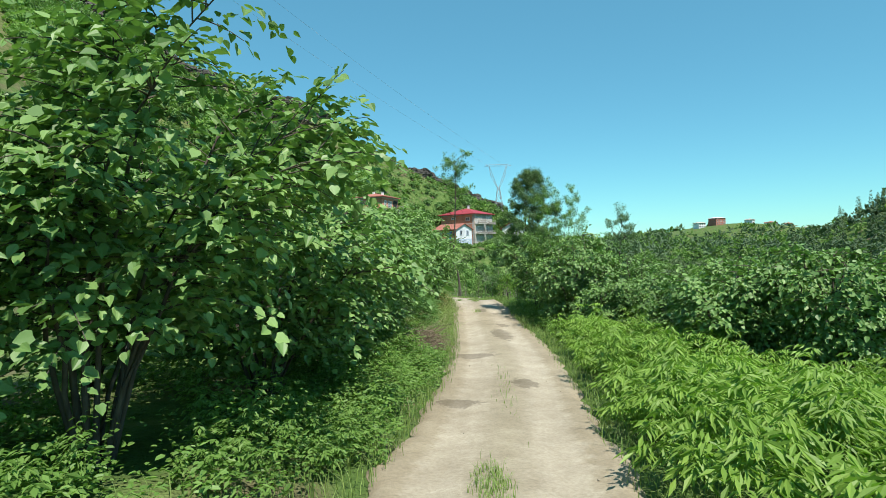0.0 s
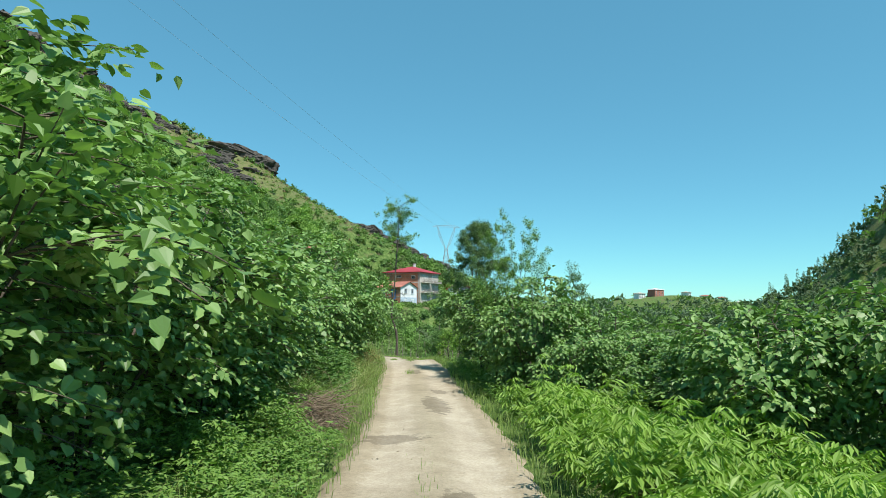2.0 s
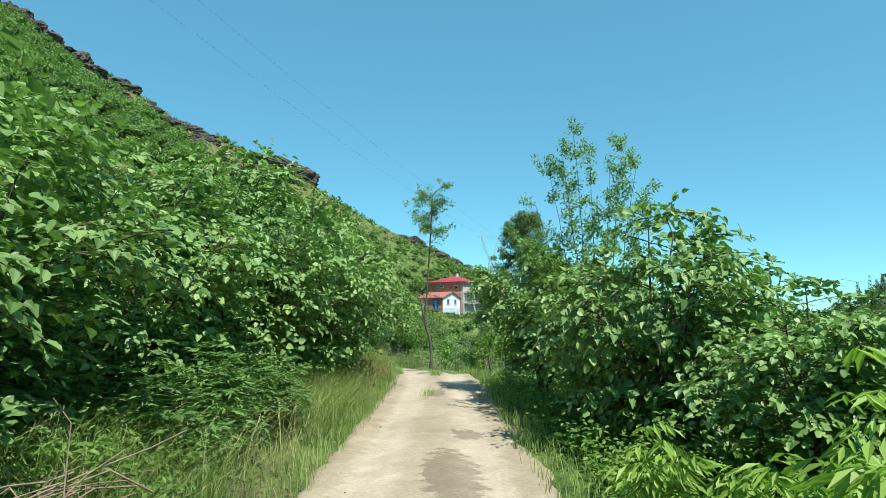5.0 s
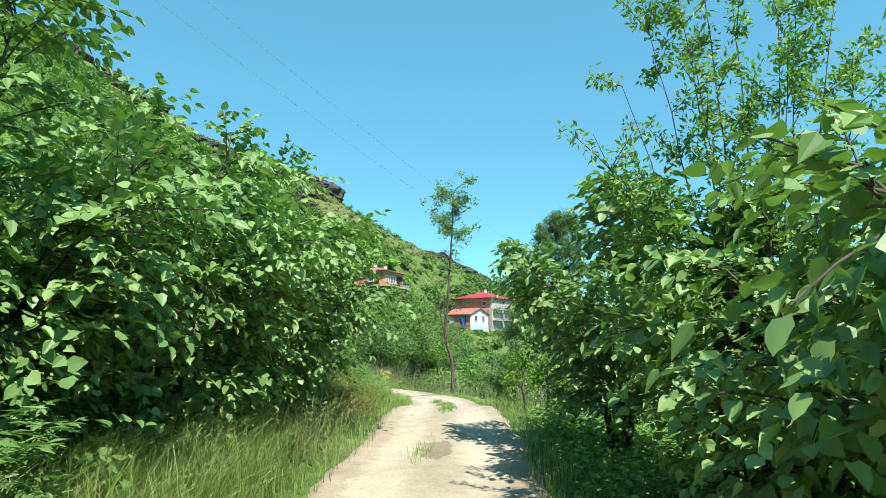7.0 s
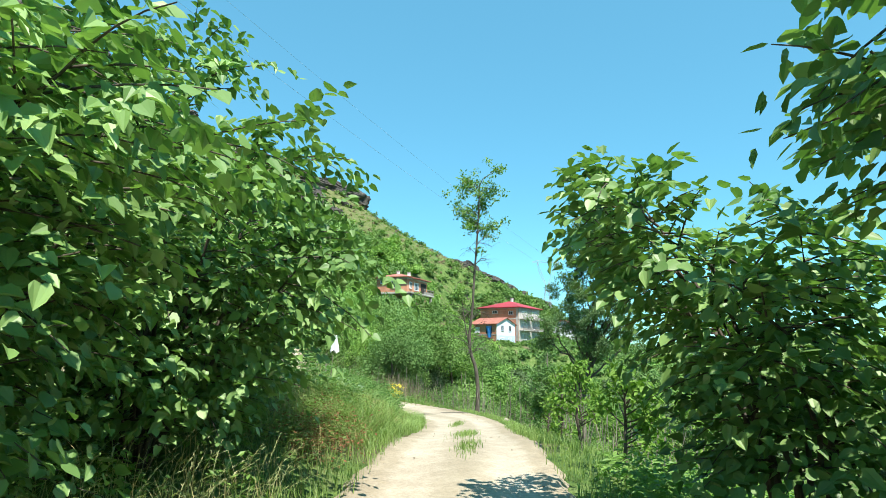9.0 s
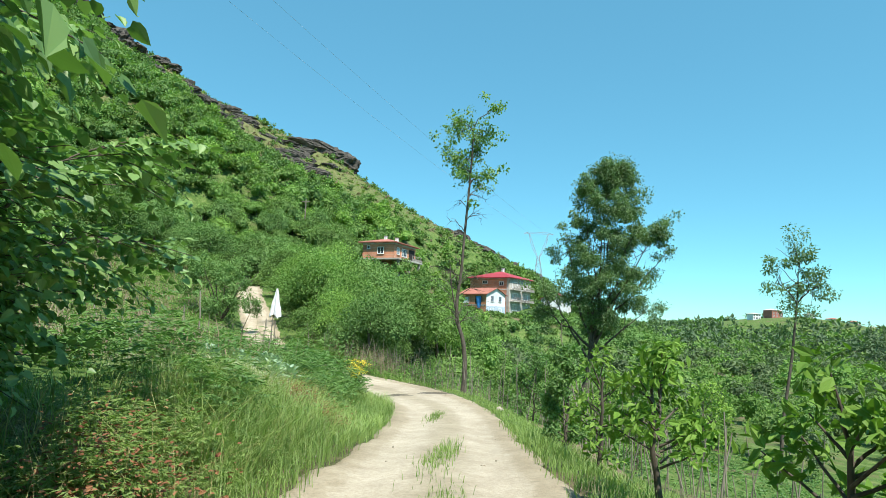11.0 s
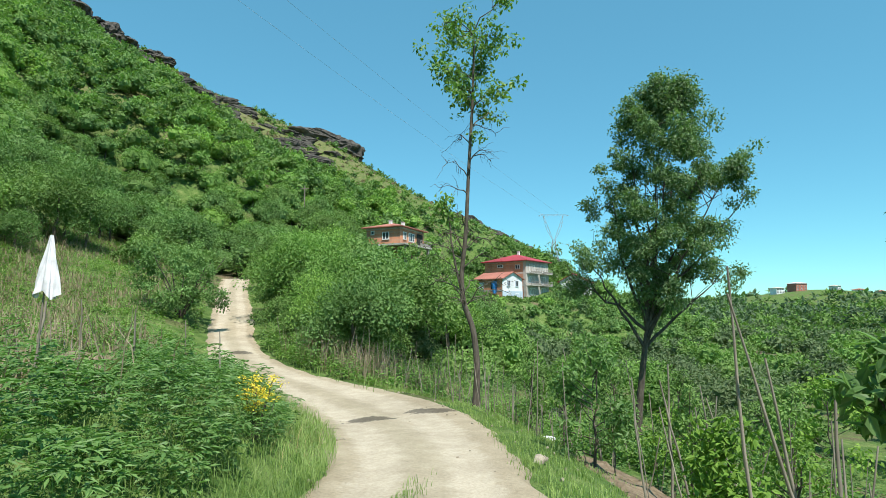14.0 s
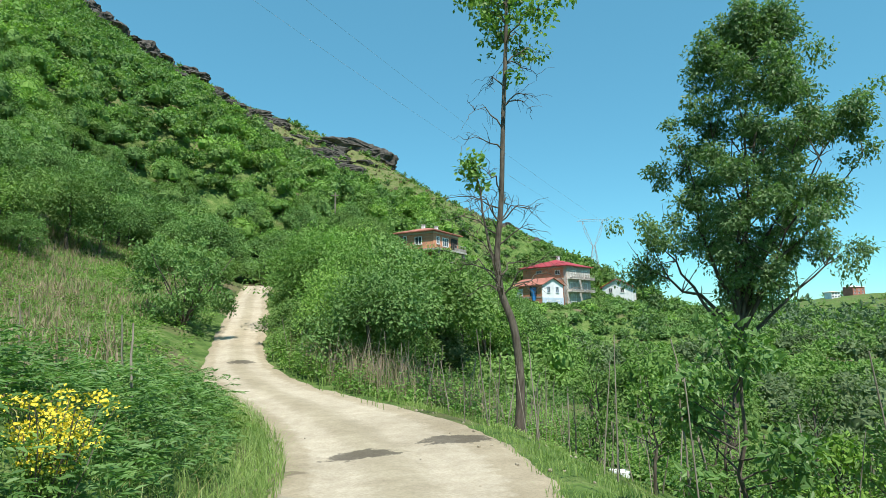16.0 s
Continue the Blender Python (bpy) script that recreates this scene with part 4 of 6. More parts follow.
# right verge of the bend
roots = scatter(r, 110000, -5, 6, 33, 58, lambda x, y, d, ly: (d + wider(ly, d) < -1.05 - 0.35 * r.random(len(x))) & (d + wider(ly, d) > -3.4) & (wob(x, y, 1.3, 0.4) + 0.35 * wob(x, y, 4.1, 1.0) > -0.30) & (r.random(len(x)) < 1.3 + 0.3 * (d + wider(ly, d))))
stuff("roadside_grass", grass(r, roots, 0.11, 0.0046), M_GRASS, "short green grass along the lane's outer edge", "grass")
roots = scatter(r, 6000, -18, 1, 54, 80, lambda x, y, d, ly: (d < -1.4) & (d > -3.2))
stuff("bend_grass", grass(r, roots, 0.28, 0.012), M_GRASS, "green grass at the foot of the stalks", "grass")
# undergrowth on the slope below the lane and beyond the bend
roots = scatter(r, 3800, -16, 22, 42, 80, lambda x, y, d, ly: (d + wider(ly, d) < -4.6 + 1.6 * ease(50, 53, ly)) & (d > -24))
stuff("slope_plants", join([herbs(r, roots[::2], 1.0, 0.14, 17), herbs(r, roots[1::2], 0.6, 0.12, 15)]), M_WEED, "green shrubs and young plants on the slope below the lane", "shrubs")
# tufts along the lane's crown
roots = np.concatenate([np.stack([r.normal(x, 0.09, n), r.normal(y, l, n), np.zeros(n)], -1) for x, y, l, n in ((0.13, 5.2, 0.35, 500), (0.18, 31.9, 0.5, 420), (-0.1, 35.0, 0.8, 700), (-0.95, 41.6, 0.6, 420), (0.55, 10.5, 1.2, 120), (0.2, 26.8, 0.4, 150))])
_, zr, _ = lane_at(roots[:, 0], roots[:, 1])
roots[:, 2] = zr
stuff("lane_tufts", grass(r, roots, 0.09, 0.0035), M_GRASS, "grass tufts growing along the middle of the lane", "grass")


# ---- woods on the hill and in the valley ----
def ball_quads(n=2):
    """A rounded cube of quads."""
    g = np.linspace(-1, 1, n + 1)
    a, b = np.meshgrid(g, g, indexing="ij")
    i, j = np.meshgrid(np.arange(n), np.arange(n), indexing="ij")
    q = np.stack([i * (n + 1) + j, (i + 1) * (n + 1) + j, (i + 1) * (n + 1) + j + 1, i * (n + 1) + j + 1], -1).reshape(-1, 4)
    vs, fs = [], []
    for ax in range(3):
        for sg in (-1, 1):
            p = np.zeros(((n + 1) ** 2, 3))
            p[:, ax], p[:, (ax + 1) % 3], p[:, (ax + 2) % 3] = sg, a.ravel(), b.ravel()
            fs.append((q if sg > 0 else q[:, ::-1]) + len(vs) * (n + 1) ** 2)
            vs.append(unit(p))
    return np.concatenate(vs), np.concatenate(fs)


BALL, BALL_FACES = ball_quads()


def crown(rng, centre, rad, h, ln, cover, lobes):
    """Lobes of leaves round dense hearts: leaf arrays and heart verts."""
    at, al, up, sz, hearts = [], [], [], [], []
    n = int(cover * 2 * np.pi * rad * max(rad, h * 0.45) / (0.33 * ln * ln) / lobes) + 4
    for k in range(lobes):
        a = 2.4 * k + rng.uniform(-0.5, 0.5)
        f = math.sqrt((k + 0.4) / lobes)
        lr = rad * rng.uniform(0.36, 0.56)
        c = np.asarray(centre) + np.array([np.cos(a) * rad * 0.66 * f, np.sin(a) * rad * 0.66 * f, h * (0.86 - 0.48 * f * rng.uniform(0.55, 1.25))])
        hearts.append(c + BALL * lr * rng.uniform(0.50, 0.76, (len(BALL), 1)))
        d = unit(rng.normal(0, 1, (n, 3)))
        d[:, 2] = np.where(d[:, 2] < -0.35, -d[:, 2], d[:, 2])
        at.append(c + d * lr * rng.uniform(0.70, 1.15, (n, 1)) * np.array([1, 1, 0.9]))
        al.append(rng.normal(0, 0.7, (n, 3)) - np.array([0, 0, 0.35]) + 0.8 * d)
        up.append(0.8 * d + rng.normal(0, 0.40, (n, 3)) + np.array([0, 0, 0.7]))
        sz.append(ln * rng.uniform(0.55, 1.35, n))
    return list(map(np.concatenate, (at, al, up, sz))), hearts


def crowns_mesh(leafage, hearts, narrow=0.5):
    at, al, up, sz = map(np.concatenate, zip(*leafage))
    if not hearts:
        return kites(at, al, up, sz, sz * narrow)
    hv = np.concatenate(hearts)
    hf = np.concatenate([BALL_FACES + k * len(BALL) for k in range(len(hearts))])
    return join([kites(at, al, up, sz, sz * narrow), (hv, hf)])


def woods(seed, spots, radius, tall, leaf_per_m, cover=0.8, lobes=(4, 7), dense=True):
    """Crowns of many leaf clumps; leaf size grows with the distance from the lane."""
    rng = np.random.default_rng(seed)
    out, hearts = [], []
    for (x, y, z), rad, h in zip(spots, radius, tall):
        leafage, he = crown(rng, (x, y, z), rad, h, max(0.13, math.hypot(x, y - 30) * leaf_per_m), cover, int(rng.integers(*lobes)))
        out.append(leafage)
        hearts += he if dense else []
    return crowns_mesh(out, hearts)


def wood_spots(seed, count, x0, x1, y0, y1, gap, rule):
    rng = np.random.default_rng(seed)
    x, y = rng.uniform(x0, x1, count), rng.uniform(y0, y1, count)
    d, _, ly = lane_at(x, y)
    keep = rule(x, y, d, ly)
    for tx, ty, tr in ((-17.5, 120, 7), (-22.5, 122, 7), (-16, 112, 6), (-26, 126, 6), (-18, 135, 7), (-23, 137, 7), (-16, 137, 7), (-6, 172, 13), (-3, 165, 9), (0, 179, 13), (2, 186, 14), (16, 209, 10), (18, 216, 10), (12, 200, 9)):
        keep &= np.hypot(x - tx, y - ty) > tr * 0.8
    x, y = x[keep], y[keep]
    cell = {}
    pick = []
    for k in range(len(x)):
        key = (int(x[k] // gap), int(y[k] // gap))
        if key not in cell:
            cell[key] = k
            pick.append(k)
    x, y = x[pick], y[pick]
    return np.stack([x, y, land(x, y) - 0.15], -1), rng


def ridge_gap(x, y):
    best = np.full(np.shape(x), 1e9)
    for a, b in zip(RIDGE[:-1], RIDGE[1:]):
        ab = b[:2] - a[:2]
        t = np.clip(((x - a[0]) * ab[0] + (y - a[1]) * ab[1]) / (ab @ ab), 0, 1)
        best = np.minimum(best, np.hypot(x - a[0] - t * ab[0], y - a[1] - t * ab[1]))
    return best


def on_hill(x, y, d, ly):
    left = (d > 0) & (d < 14.5 - 4 * ease(70, 88, y)) & (y < 90)
    return (hill(x, y) > -14) & (np.abs(d) > 3.2) & ~left & (y > 56) & (x < 60) & (hill(x, y) < 116) & (x > -0.98 * (y - 30) - 8) & (x > -175)


spots, rng = wood_spots(101, 16000, -200, 60, 58, 330, 3.2, lambda x, y, d, ly: on_hill(x, y, d, ly) & (np.abs(d) > 4.0))
gap_ = ridge_gap(spots[:, 0], spots[:, 1])
low_ = ease(-150, -95, spots[:, 0])
small = 1 - ease(12 + 26 * low_, 34 + 38 * low_, gap_)
rad = (2.9 - 1.9 * small) * rng.uniform(0.6, 1.35, len(spots))
tall = (4.3 - 3.0 * small) * rng.uniform(0.55, 1.45, len(spots))
view = (spots[:, 0] > -26) & (spots[:, 0] < 30) & (spots[:, 1] > 104) & (spots[:, 1] < 212)
open_ = np.where(spots[:, 0] > 4, 0.25, 0.42)
tall, rad = np.where(view, tall * open_, tall), np.where(view, rad * 0.65, rad)
shade = 0.45 * np.exp(-((spots[:, 0] + 16) / 14) ** 2 - ((spots[:, 1] - 100) / 28) ** 2) + wob(spots[:, 0], spots[:, 1], 0.045, 1.7) + 0.45 * rng.normal(0, 1, len(spots))
keep = (rng.random(len(spots)) < 1.0 - 0.965 * small) & (wob(spots[:, 0], spots[:, 1], 0.06, 0.3) + 0.25 * rng.normal(0, 1, len(spots)) > -0.75)
dist_ = np.where(keep & (small < 0.4) & ~view, np.hypot(spots[:, 0] + 5, spots[:, 1] - 45), 1e9)
near_ = np.zeros(len(spots), bool)
near_[np.argsort(dist_)[:280]] = True
near_ &= dist_ < 1e8
near_cut = np.sort(dist_)[110]


def hill_tree(seed, mat, feathery, fine):
    """Trunk and crown of a hillside tree; fine: small leaves, for the nearest."""
    rg = np.random.default_rng(seed)
    leafage, hearts = crown(rg, (0, 0, 0), 2.6, 4.4, (0.16 if feathery else 0.17) if fine else 0.25, 1.35 if fine else 1.2, 11)
    return mesh_np("crown", *crowns_mesh([leafage], [] if fine else hearts, 0.42 if feathery else 0.58), mat), mesh_np("trunk", *tubes([bend(rg, (0, 0, -0.3), (rg.normal(0, 0.2), rg.normal(0, 0.2), 3.2), 6)], [np.linspace(0.14, 0.05, 6)], 6), M_BARK, True)


def single_tree(meshes, spot, radius, height, rg, mat):
    words = {M_WOODS: "dark green leafy tree on the hillside", M_WOODS2: "mid-green leafy tree on the hillside", M_ACACIA: "light green acacia tree on the hillside", M_ACACIA2: "bright yellow-green young acacia on the hillside"}
    ob = thing("hillside_tree", *spot, words[mat], "tree", "trees on the hillside", turn=rg.uniform(0, 360))
    k = math.sqrt(radius / 2.6 * height / 4.4)
    ob.scale = (k * rg.uniform(0.95, 1.2), k * rg.uniform(0.95, 1.2), k * rg.uniform(0.9, 1.25))
    part("crown", meshes[0], ob)
    part("trunk", meshes[1], ob)


for name, lo, hi, mat, label in (("hillside_woods", -9, -0.10, M_WOODS, "dark green woods covering the hillside"), ("mixed_woods", -0.10, 0.35, M_WOODS2, "mid-green mixed trees on the hillside"),
                                 ("acacia_thicket", 0.35, 0.8, M_ACACIA, "light green acacia thickets on the hillside"), ("young_acacias", 0.8, 9, M_ACACIA2, "bright yellow-green young acacias on the hillside")):
    mask = keep & (shade > lo) & (shade <= hi)
    single = mask & near_
    protos = [hill_tree(601 + 10 * len(name) + k, mat, name in ("acacia_thicket", "young_acacias"), k < 2) for k in range(4)]
    for k, i in enumerate(np.flatnonzero(single)):
        single_tree(protos[k % 2 + (0 if dist_[i] < near_cut else 2)], spots[i], rad[i], tall[i], rng, mat)
    mask &= ~near_
    stuff(name, woods(103, spots[mask], rad[mask], tall[mask], 0.0050), mat, label, "trees")
# tussocks and shrubs on the grassy upper slope and along the skyline
def upper(x, y, reach):
    g = ridge_gap(x, y)
    return (g < reach) & (x > -180) & (x < 30) & (x > -0.98 * (y - 30) - 8)


spots, rng = wood_spots(135, 9000, -180, 20, 150, 380, 2.6, lambda x, y, d, ly: upper(x, y, 20 + 40 * ease(-150, -95, x)))
rad = rng.uniform(0.35, 0.8, len(spots))
half = rng.random(len(spots)) < 0.55
stuff("hill_tussocks", woods(136, spots[half], rad[half], rad[half] * 0.7, 0.0030, 1.1, (2, 4), False), M_GRASS, "pale grass tussocks on the upper slope", "grass")
stuff("hill_straw", woods(137, spots[~half], rad[~half], rad[~half] * 0.6, 0.0030, 1.1, (2, 4), False), M_DEAD, "brown dry tussocks on the upper slope", "grass")
spots, rng = wood_spots(131, 5200, -180, 20, 150, 380, 3.0, lambda x, y, d, ly: upper(x, y, 20 + 42 * ease(-150, -95, x)) & (wob(x, y, 0.11, 2.2) > 0.18))
dark_ = rng.random(len(spots)) < 0.5
rad = rng.uniform(0.5, 1.6, len(spots))
for mask, mat, label in ((dark_, M_WOODS, "dark shrubs scattered over the grassy upper slope"), (~dark_, M_WOODS2, "green scrub scattered over the grassy upper slope")):
    stuff("hill_scrub", woods(132, spots[mask], rad[mask], rad[mask] * 1.1, 0.0038, 0.8, (2, 4)), mat, label, "shrubs")
spots, rng = wood_spots(138, 2600, -180, 20, 150, 380, 2.6, lambda x, y, d, ly: upper(x, y, 7) & (wob(x, y, 0.16, 1.2) > -0.05))
rad = rng.uniform(0.5, 1.4, len(spots))
stuff("skyline_shrubs", woods(139, spots, rad, rad * 1.3, 0.0036, 0.8, (2, 4)), M_WOODS2, "low shrubs along the crest of the hill", "shrubs")
# bushes close about the houses
HOUSES = ((-19.4, 128.6, 73, 8.7, 8.1), (1.4, 183.0, 60, 12, 12.4), (-4.2, 173.6, 54, 7.9, 8.6), (11.6, 213.5, -14, 8.2, 9.0))


def off_houses(x, y, d, ly):
    keep = np.zeros(x.shape, bool)
    for hx, hy, turn, w, l in HOUSES:
        c, s_ = math.cos(radians(turn)), math.sin(radians(turn))
        u, v = (x - hx) * c + (y - hy) * s_, -(x - hx) * s_ + (y - hy) * c
        keep |= (u > -9) & (u < w + 6) & (v > -9) & (v < l + 6)
    for hx, hy, turn, w, l in HOUSES:
        c, s_ = math.cos(radians(turn)), math.sin(radians(turn))
        u, v = (x - hx) * c + (y - hy) * s_, -(x - hx) * s_ + (y - hy) * c
        keep &= ~((u > -1.6) & (u < w + 1.6) & (v > -2.8) & (v < l + 1.6))
    return keep


rng = np.random.default_rng(141)
px, py = rng.uniform(-34, 34, 6000), rng.uniform(112, 228, 6000)
ok = off_houses(px, py, None, None)
px, py = px[ok][:900], py[ok][:900]
hh = np.where(py < 150, rng.uniform(0.7, 1.5, len(px)), rng.uniform(0.5, 1.2, len(px)))
stuff("garden_bushes", woods(142, np.stack([px, py, land(px, py) - 0.2], -1), hh * 0.8, hh, 0.0050, 0.8, (2, 4)), M_WOODS2, "green bushes grown close about the hillside houses", "bushes")
spots, rng = wood_spots(105, 1500, -44, -6, 62, 108, 2.2, lambda x, y, d, ly: ((d < -2.6) & (d > -7)) | ((d > 2.4) & (d < 9) & (y > 82)))
stuff("lane_thicket", woods(106, spots, 1.5 * rng.uniform(0.7, 1.2, len(spots)), 2.6 * rng.uniform(0.7, 1.2, len(spots)), 0.0036, 1.3, (4, 7), False), M_WOODS2, "dense green bushes beside the climbing lane", "bushes")
spots, rng = wood_spots(107, 4200, -14, 210, 60, 330, 3.8, lambda x, y, d, ly: (hill(x, y) <= -10) & (x < 0.80 * (y - 20) + 14) & (np.abs(d) > 9) & ((x > 8) | (y > 68)))
tone_ = wob(spots[:, 0], spots[:, 1], 0.05, 0.6) + 0.6 * rng.normal(0, 1, len(spots))
rad, tall = 1.9 * rng.uniform(0.55, 1.45, len(spots)), 3.0 * rng.uniform(0.5, 1.6, len(spots))
for name, mask, mat, label in (("valley_orchard", tone_ < 0.1, M_ORCHARD, "dark hazel orchards filling the valley"), ("valley_trees", (tone_ >= 0.1) & (tone_ < 0.7), M_WOODS2, "mixed green trees filling the valley"), ("valley_acacias", tone_ >= 0.7, M_ACACIA, "light green trees in the valley")):
    stuff(name, woods(108, spots[mask], rad[mask], tall[mask], 0.0056, 0.75, (3, 5)), mat, label, "trees")
spots, rng = wood_spots(121, 520, 12, 75, 10, 66, 3.4, lambda x, y, d, ly: (d < -12) & (x > 0.5 * (y - 40) + 14) & (x < 1.0 * y + 14))
stuff("orchard_rows", woods(122, spots, 1.8 * rng.uniform(0.8, 1.2, len(spots)), 3.0 * rng.uniform(0.8, 1.2, len(spots)), 0.0090), M_ORCHARD, "hazel orchard beyond the hedge", "trees")
spots, rng = wood_spots(109, 3600, -40, 620, 300, 900, 11, lambda x, y, d, ly: (hill(x, y) < -5) & (x > 0.05 * y - 40) & (x < 0.62 * y + 90) & ~((x > 240) & (x < 430) & (y > 665) & (y < 765)))
low = (spots[:, 0] > 215) & (spots[:, 0] < 440) & (spots[:, 1] > 560) & (spots[:, 1] < 770)
k_ = np.where(low, 0.5, 1.0)
rad, tall = k_ * 5.5 * rng.uniform(0.6, 1.3, len(spots)), k_ * 6.0 * rng.uniform(0.5, 1.6, len(spots))
pale_ = rng.random(len(spots)) < 0.35
stuff("far_woods", woods(110, spots[~pale_], rad[~pale_], tall[~pale_], 0.0070, 0.8, (3, 5), False), M_FAR_HAZE, "wooded far slopes across the valley", "trees")
stuff("far_orchards", woods(113, spots[pale_], rad[pale_], tall[pale_], 0.0070, 0.8, (3, 5), False), M_WOODS2, "lighter orchards on the far slopes", "trees")
spots, rng = wood_spots(111, 900, 120, 480, 180, 330, 9, lambda x, y, d, ly: np.hypot(x - 352, y - 330) < 210)
stuff("conifer_slope", woods(112, spots, 3.5 * rng.uniform(0.6, 1.2, len(spots)), 9 * rng.uniform(0.7, 1.6, len(spots)), 0.0060, 1.0, (3, 5), False), M_FAR_HAZE, "dark woods on the steep slope across the valley", "trees")


def conifers(seed, spots):
    """Pointed dark spires of drooping boughs."""
    rng = np.random.default_rng(seed)
    out = []
    for x, y, z in spots:
        h, n = rng.uniform(11, 20), 130
        t = rng.random(n) ** 0.8
        a = rng.uniform(0, 2 * np.pi, n)
        w = h * 0.20 * (1 - t) * rng.uniform(0.5, 1.0, n) + 0.1
        d = np.stack([np.cos(a), np.sin(a), 0 * a], -1)
        at = np.array([x, y, z]) + d * w[:, None] * 0.4 + np.stack([0 * t, 0 * t, 1.0 + t * (h - 1.2)], -1)
        s = 1.9 * (1.15 - t) * rng.uniform(0.7, 1.3, n) + 0.5
        out.append((at, d - np.array([0, 0, 0.45]) + rng.normal(0, 0.15, (n, 3)), np.array([0, 0, 1.0]) + 0.5 * d, s, s * 0.5))
    return kites(*stack(out))


spots, rng = wood_spots(115, 700, 150, 480, 180, 420, 12, lambda x, y, d, ly: (np.hypot(x - 372, y - 330) < 190) & (wob(x, y, 0.03, 0.4) > -0.1))
stuff("conifer_wood", conifers(116, spots), M_FAR_HAZE, "dark pointed conifers on the slope across the valley", "trees")


# ---- rock outcrops on the ridge ----
def rock_mesh(seed):
    """A craggy block of tilted, broken layers."""
    rng = np.random.default_rng(seed)
    bm = bmesh.new()
    bmesh.ops.create_icosphere(bm, subdivisions=4, radius=1.0)
    shift = Vector(rng.uniform(-20, 20, 3))
    ph = rng.uniform(0, 6)
    for v in bm.verts:
        c = Vector([math.copysign(abs(a) ** 0.72, a) for a in v.co])
        c *= 1 + 0.42 * noise.noise(c * 1.3 + shift) + 0.20 * noise.noise(c * 3.4 + shift) + 0.10 * noise.noise(c * 8.0 + shift)
        layer = (c.z + 0.22 * c.x + 0.1 * noise.noise(c * 2.0 - shift)) * 3.6
        step = layer - math.floor(layer)
        ledge = 0.16 * math.sin(math.floor(layer) * 12.9 + ph) - 0.10 * (step > 0.72)
        c.x *= 1 + ledge
        c.y *= 1 + ledge
        v.co = c
    return bm_mesh("rock_outcrop", bm, M_ROCK)


ROCKS = [rock_mesh(200 + k) for k in range(5)]
rr = np.random.default_rng(210)


def outcrop(x, y, sx, sy, sz, turn, drop=0.3):
    ob = new("rock_outcrop", ROCKS[rr.integers(0, 5)])
    ob.matrix_basis = pose(x, y, land_z(x, y) + sz * drop, rr.uniform(-8, 8), rr.uniform(4, 14), turn) @ Matrix.Diagonal((sx, sy, sz, 1))
    tagged(ob, "dark layered rock outcrop on the grassy hillside", "rock", "outcrops along the ridge")


for k in range(16):
    t = k / 15
    outcrop(-166 + 44 * t + rr.normal(0, 2), 192 + 24 * t - 12 + rr.normal(0, 5), rr.uniform(3, 8), rr.uniform(2.0, 3.6), rr.uniform(1.6, 3.0), -32, -0.12)
for k in range(30):
    t, a = rr.random(), rr.random()
    outcrop(-118 + 60 * t + rr.normal(0, 1.5), 220 + 16 * t - 9 - 34 * a, rr.uniform(1.8, 5.5), rr.uniform(1.0, 2.0), rr.uniform(0.8, 1.9), 14 + rr.normal(0, 12), -0.15)
for k in range(7):
    outcrop(-163 + 6.0 * k, 193 + 3.2 * k - 9 + rr.normal(0, 2), rr.uniform(5, 9), rr.uniform(3.0, 4.5), rr.uniform(3.4, 4.8), -35, -0.08)
outcrop(-62.5, 234.0, 6.5, 4.0, 4.6, 15, 0.04)
outcrop(-67, 230.0, 7.5, 3.6, 3.4, 15, -0.08)
outcrop(-74, 227.0, 7.0, 3.2, 2.4, 15, -0.05)
for k in range(22):
    t = k / 21
    outcrop(-34 + 50 * t + rr.normal(0, 2), 300 + 70 * t - 7 - 12 * rr.random(), rr.uniform(4, 10), rr.uniform(3, 5), rr.uniform(2.0, 3.6), 50, -0.02)

# ---- houses on the slope ----
def brick_material():
    m, nt, b = material("red_brick", 0.9, 0.2)
    t = nt.nodes.new("ShaderNodeTexBrick")
    t.inputs["Color1"].default_value = (0.58, 0.25, 0.145, 1)
    t.inputs["Color2"].default_value = (0.46, 0.19, 0.105, 1)
    t.inputs["Mortar"].default_value = (0.42, 0.33, 0.26, 1)
    t.inputs["Scale"].default_value = 3.0
    c = nt.nodes.new("ShaderNodeTexCoord")
    mp = nt.nodes.new("ShaderNodeMapping")
    mp.inputs["Rotation"].default_value = (radians(90), 0, radians(35))
    nt.links.new(c.outputs["Object"], mp.inputs[0])
    nt.links.new(mp.outputs[0], t.inputs["Vector"])
    w = ramp(nt, noise_tex(nt, 0.5, 4.0), [(0.35, (0.8, 0.8, 0.8)), (0.65, (1.15, 1.12, 1.1))])
    nt.links.new(mix(nt, 1.0, t.outputs["Color"], w, "MULTIPLY"), b.inputs["Base Color"])
    return m


M_BRICK = brick_material()
M_ROOF = plain("red_roof_tile", (0.30, 0.11, 0.08), (0.43, 0.18, 0.135), 2.2, 0.75, 0.5, 0.05, 0.3, (1, 1, 6))
M_ROOF2 = plain("crimson_roof_sheet", (0.28, 0.028, 0.04), (0.37, 0.05, 0.06), 1.5, 0.6, 0.3, 0.04, 0.4, (1, 1, 6))
M_CONCRETE = plain("bare_concrete", (0.33, 0.31, 0.28), (0.48, 0.46, 0.42), 1.2, 0.9, 0.2, 0.02)
M_DARKCON = plain("stained_concrete", (0.20, 0.18, 0.16), (0.33, 0.30, 0.27), 1.2, 0.9, 0.2, 0.02)
M_WHITE = plain("white_plaster", (0.66, 0.68, 0.70), (0.80, 0.81, 0.82), 1.1, 0.85, 0.15, 0.02)
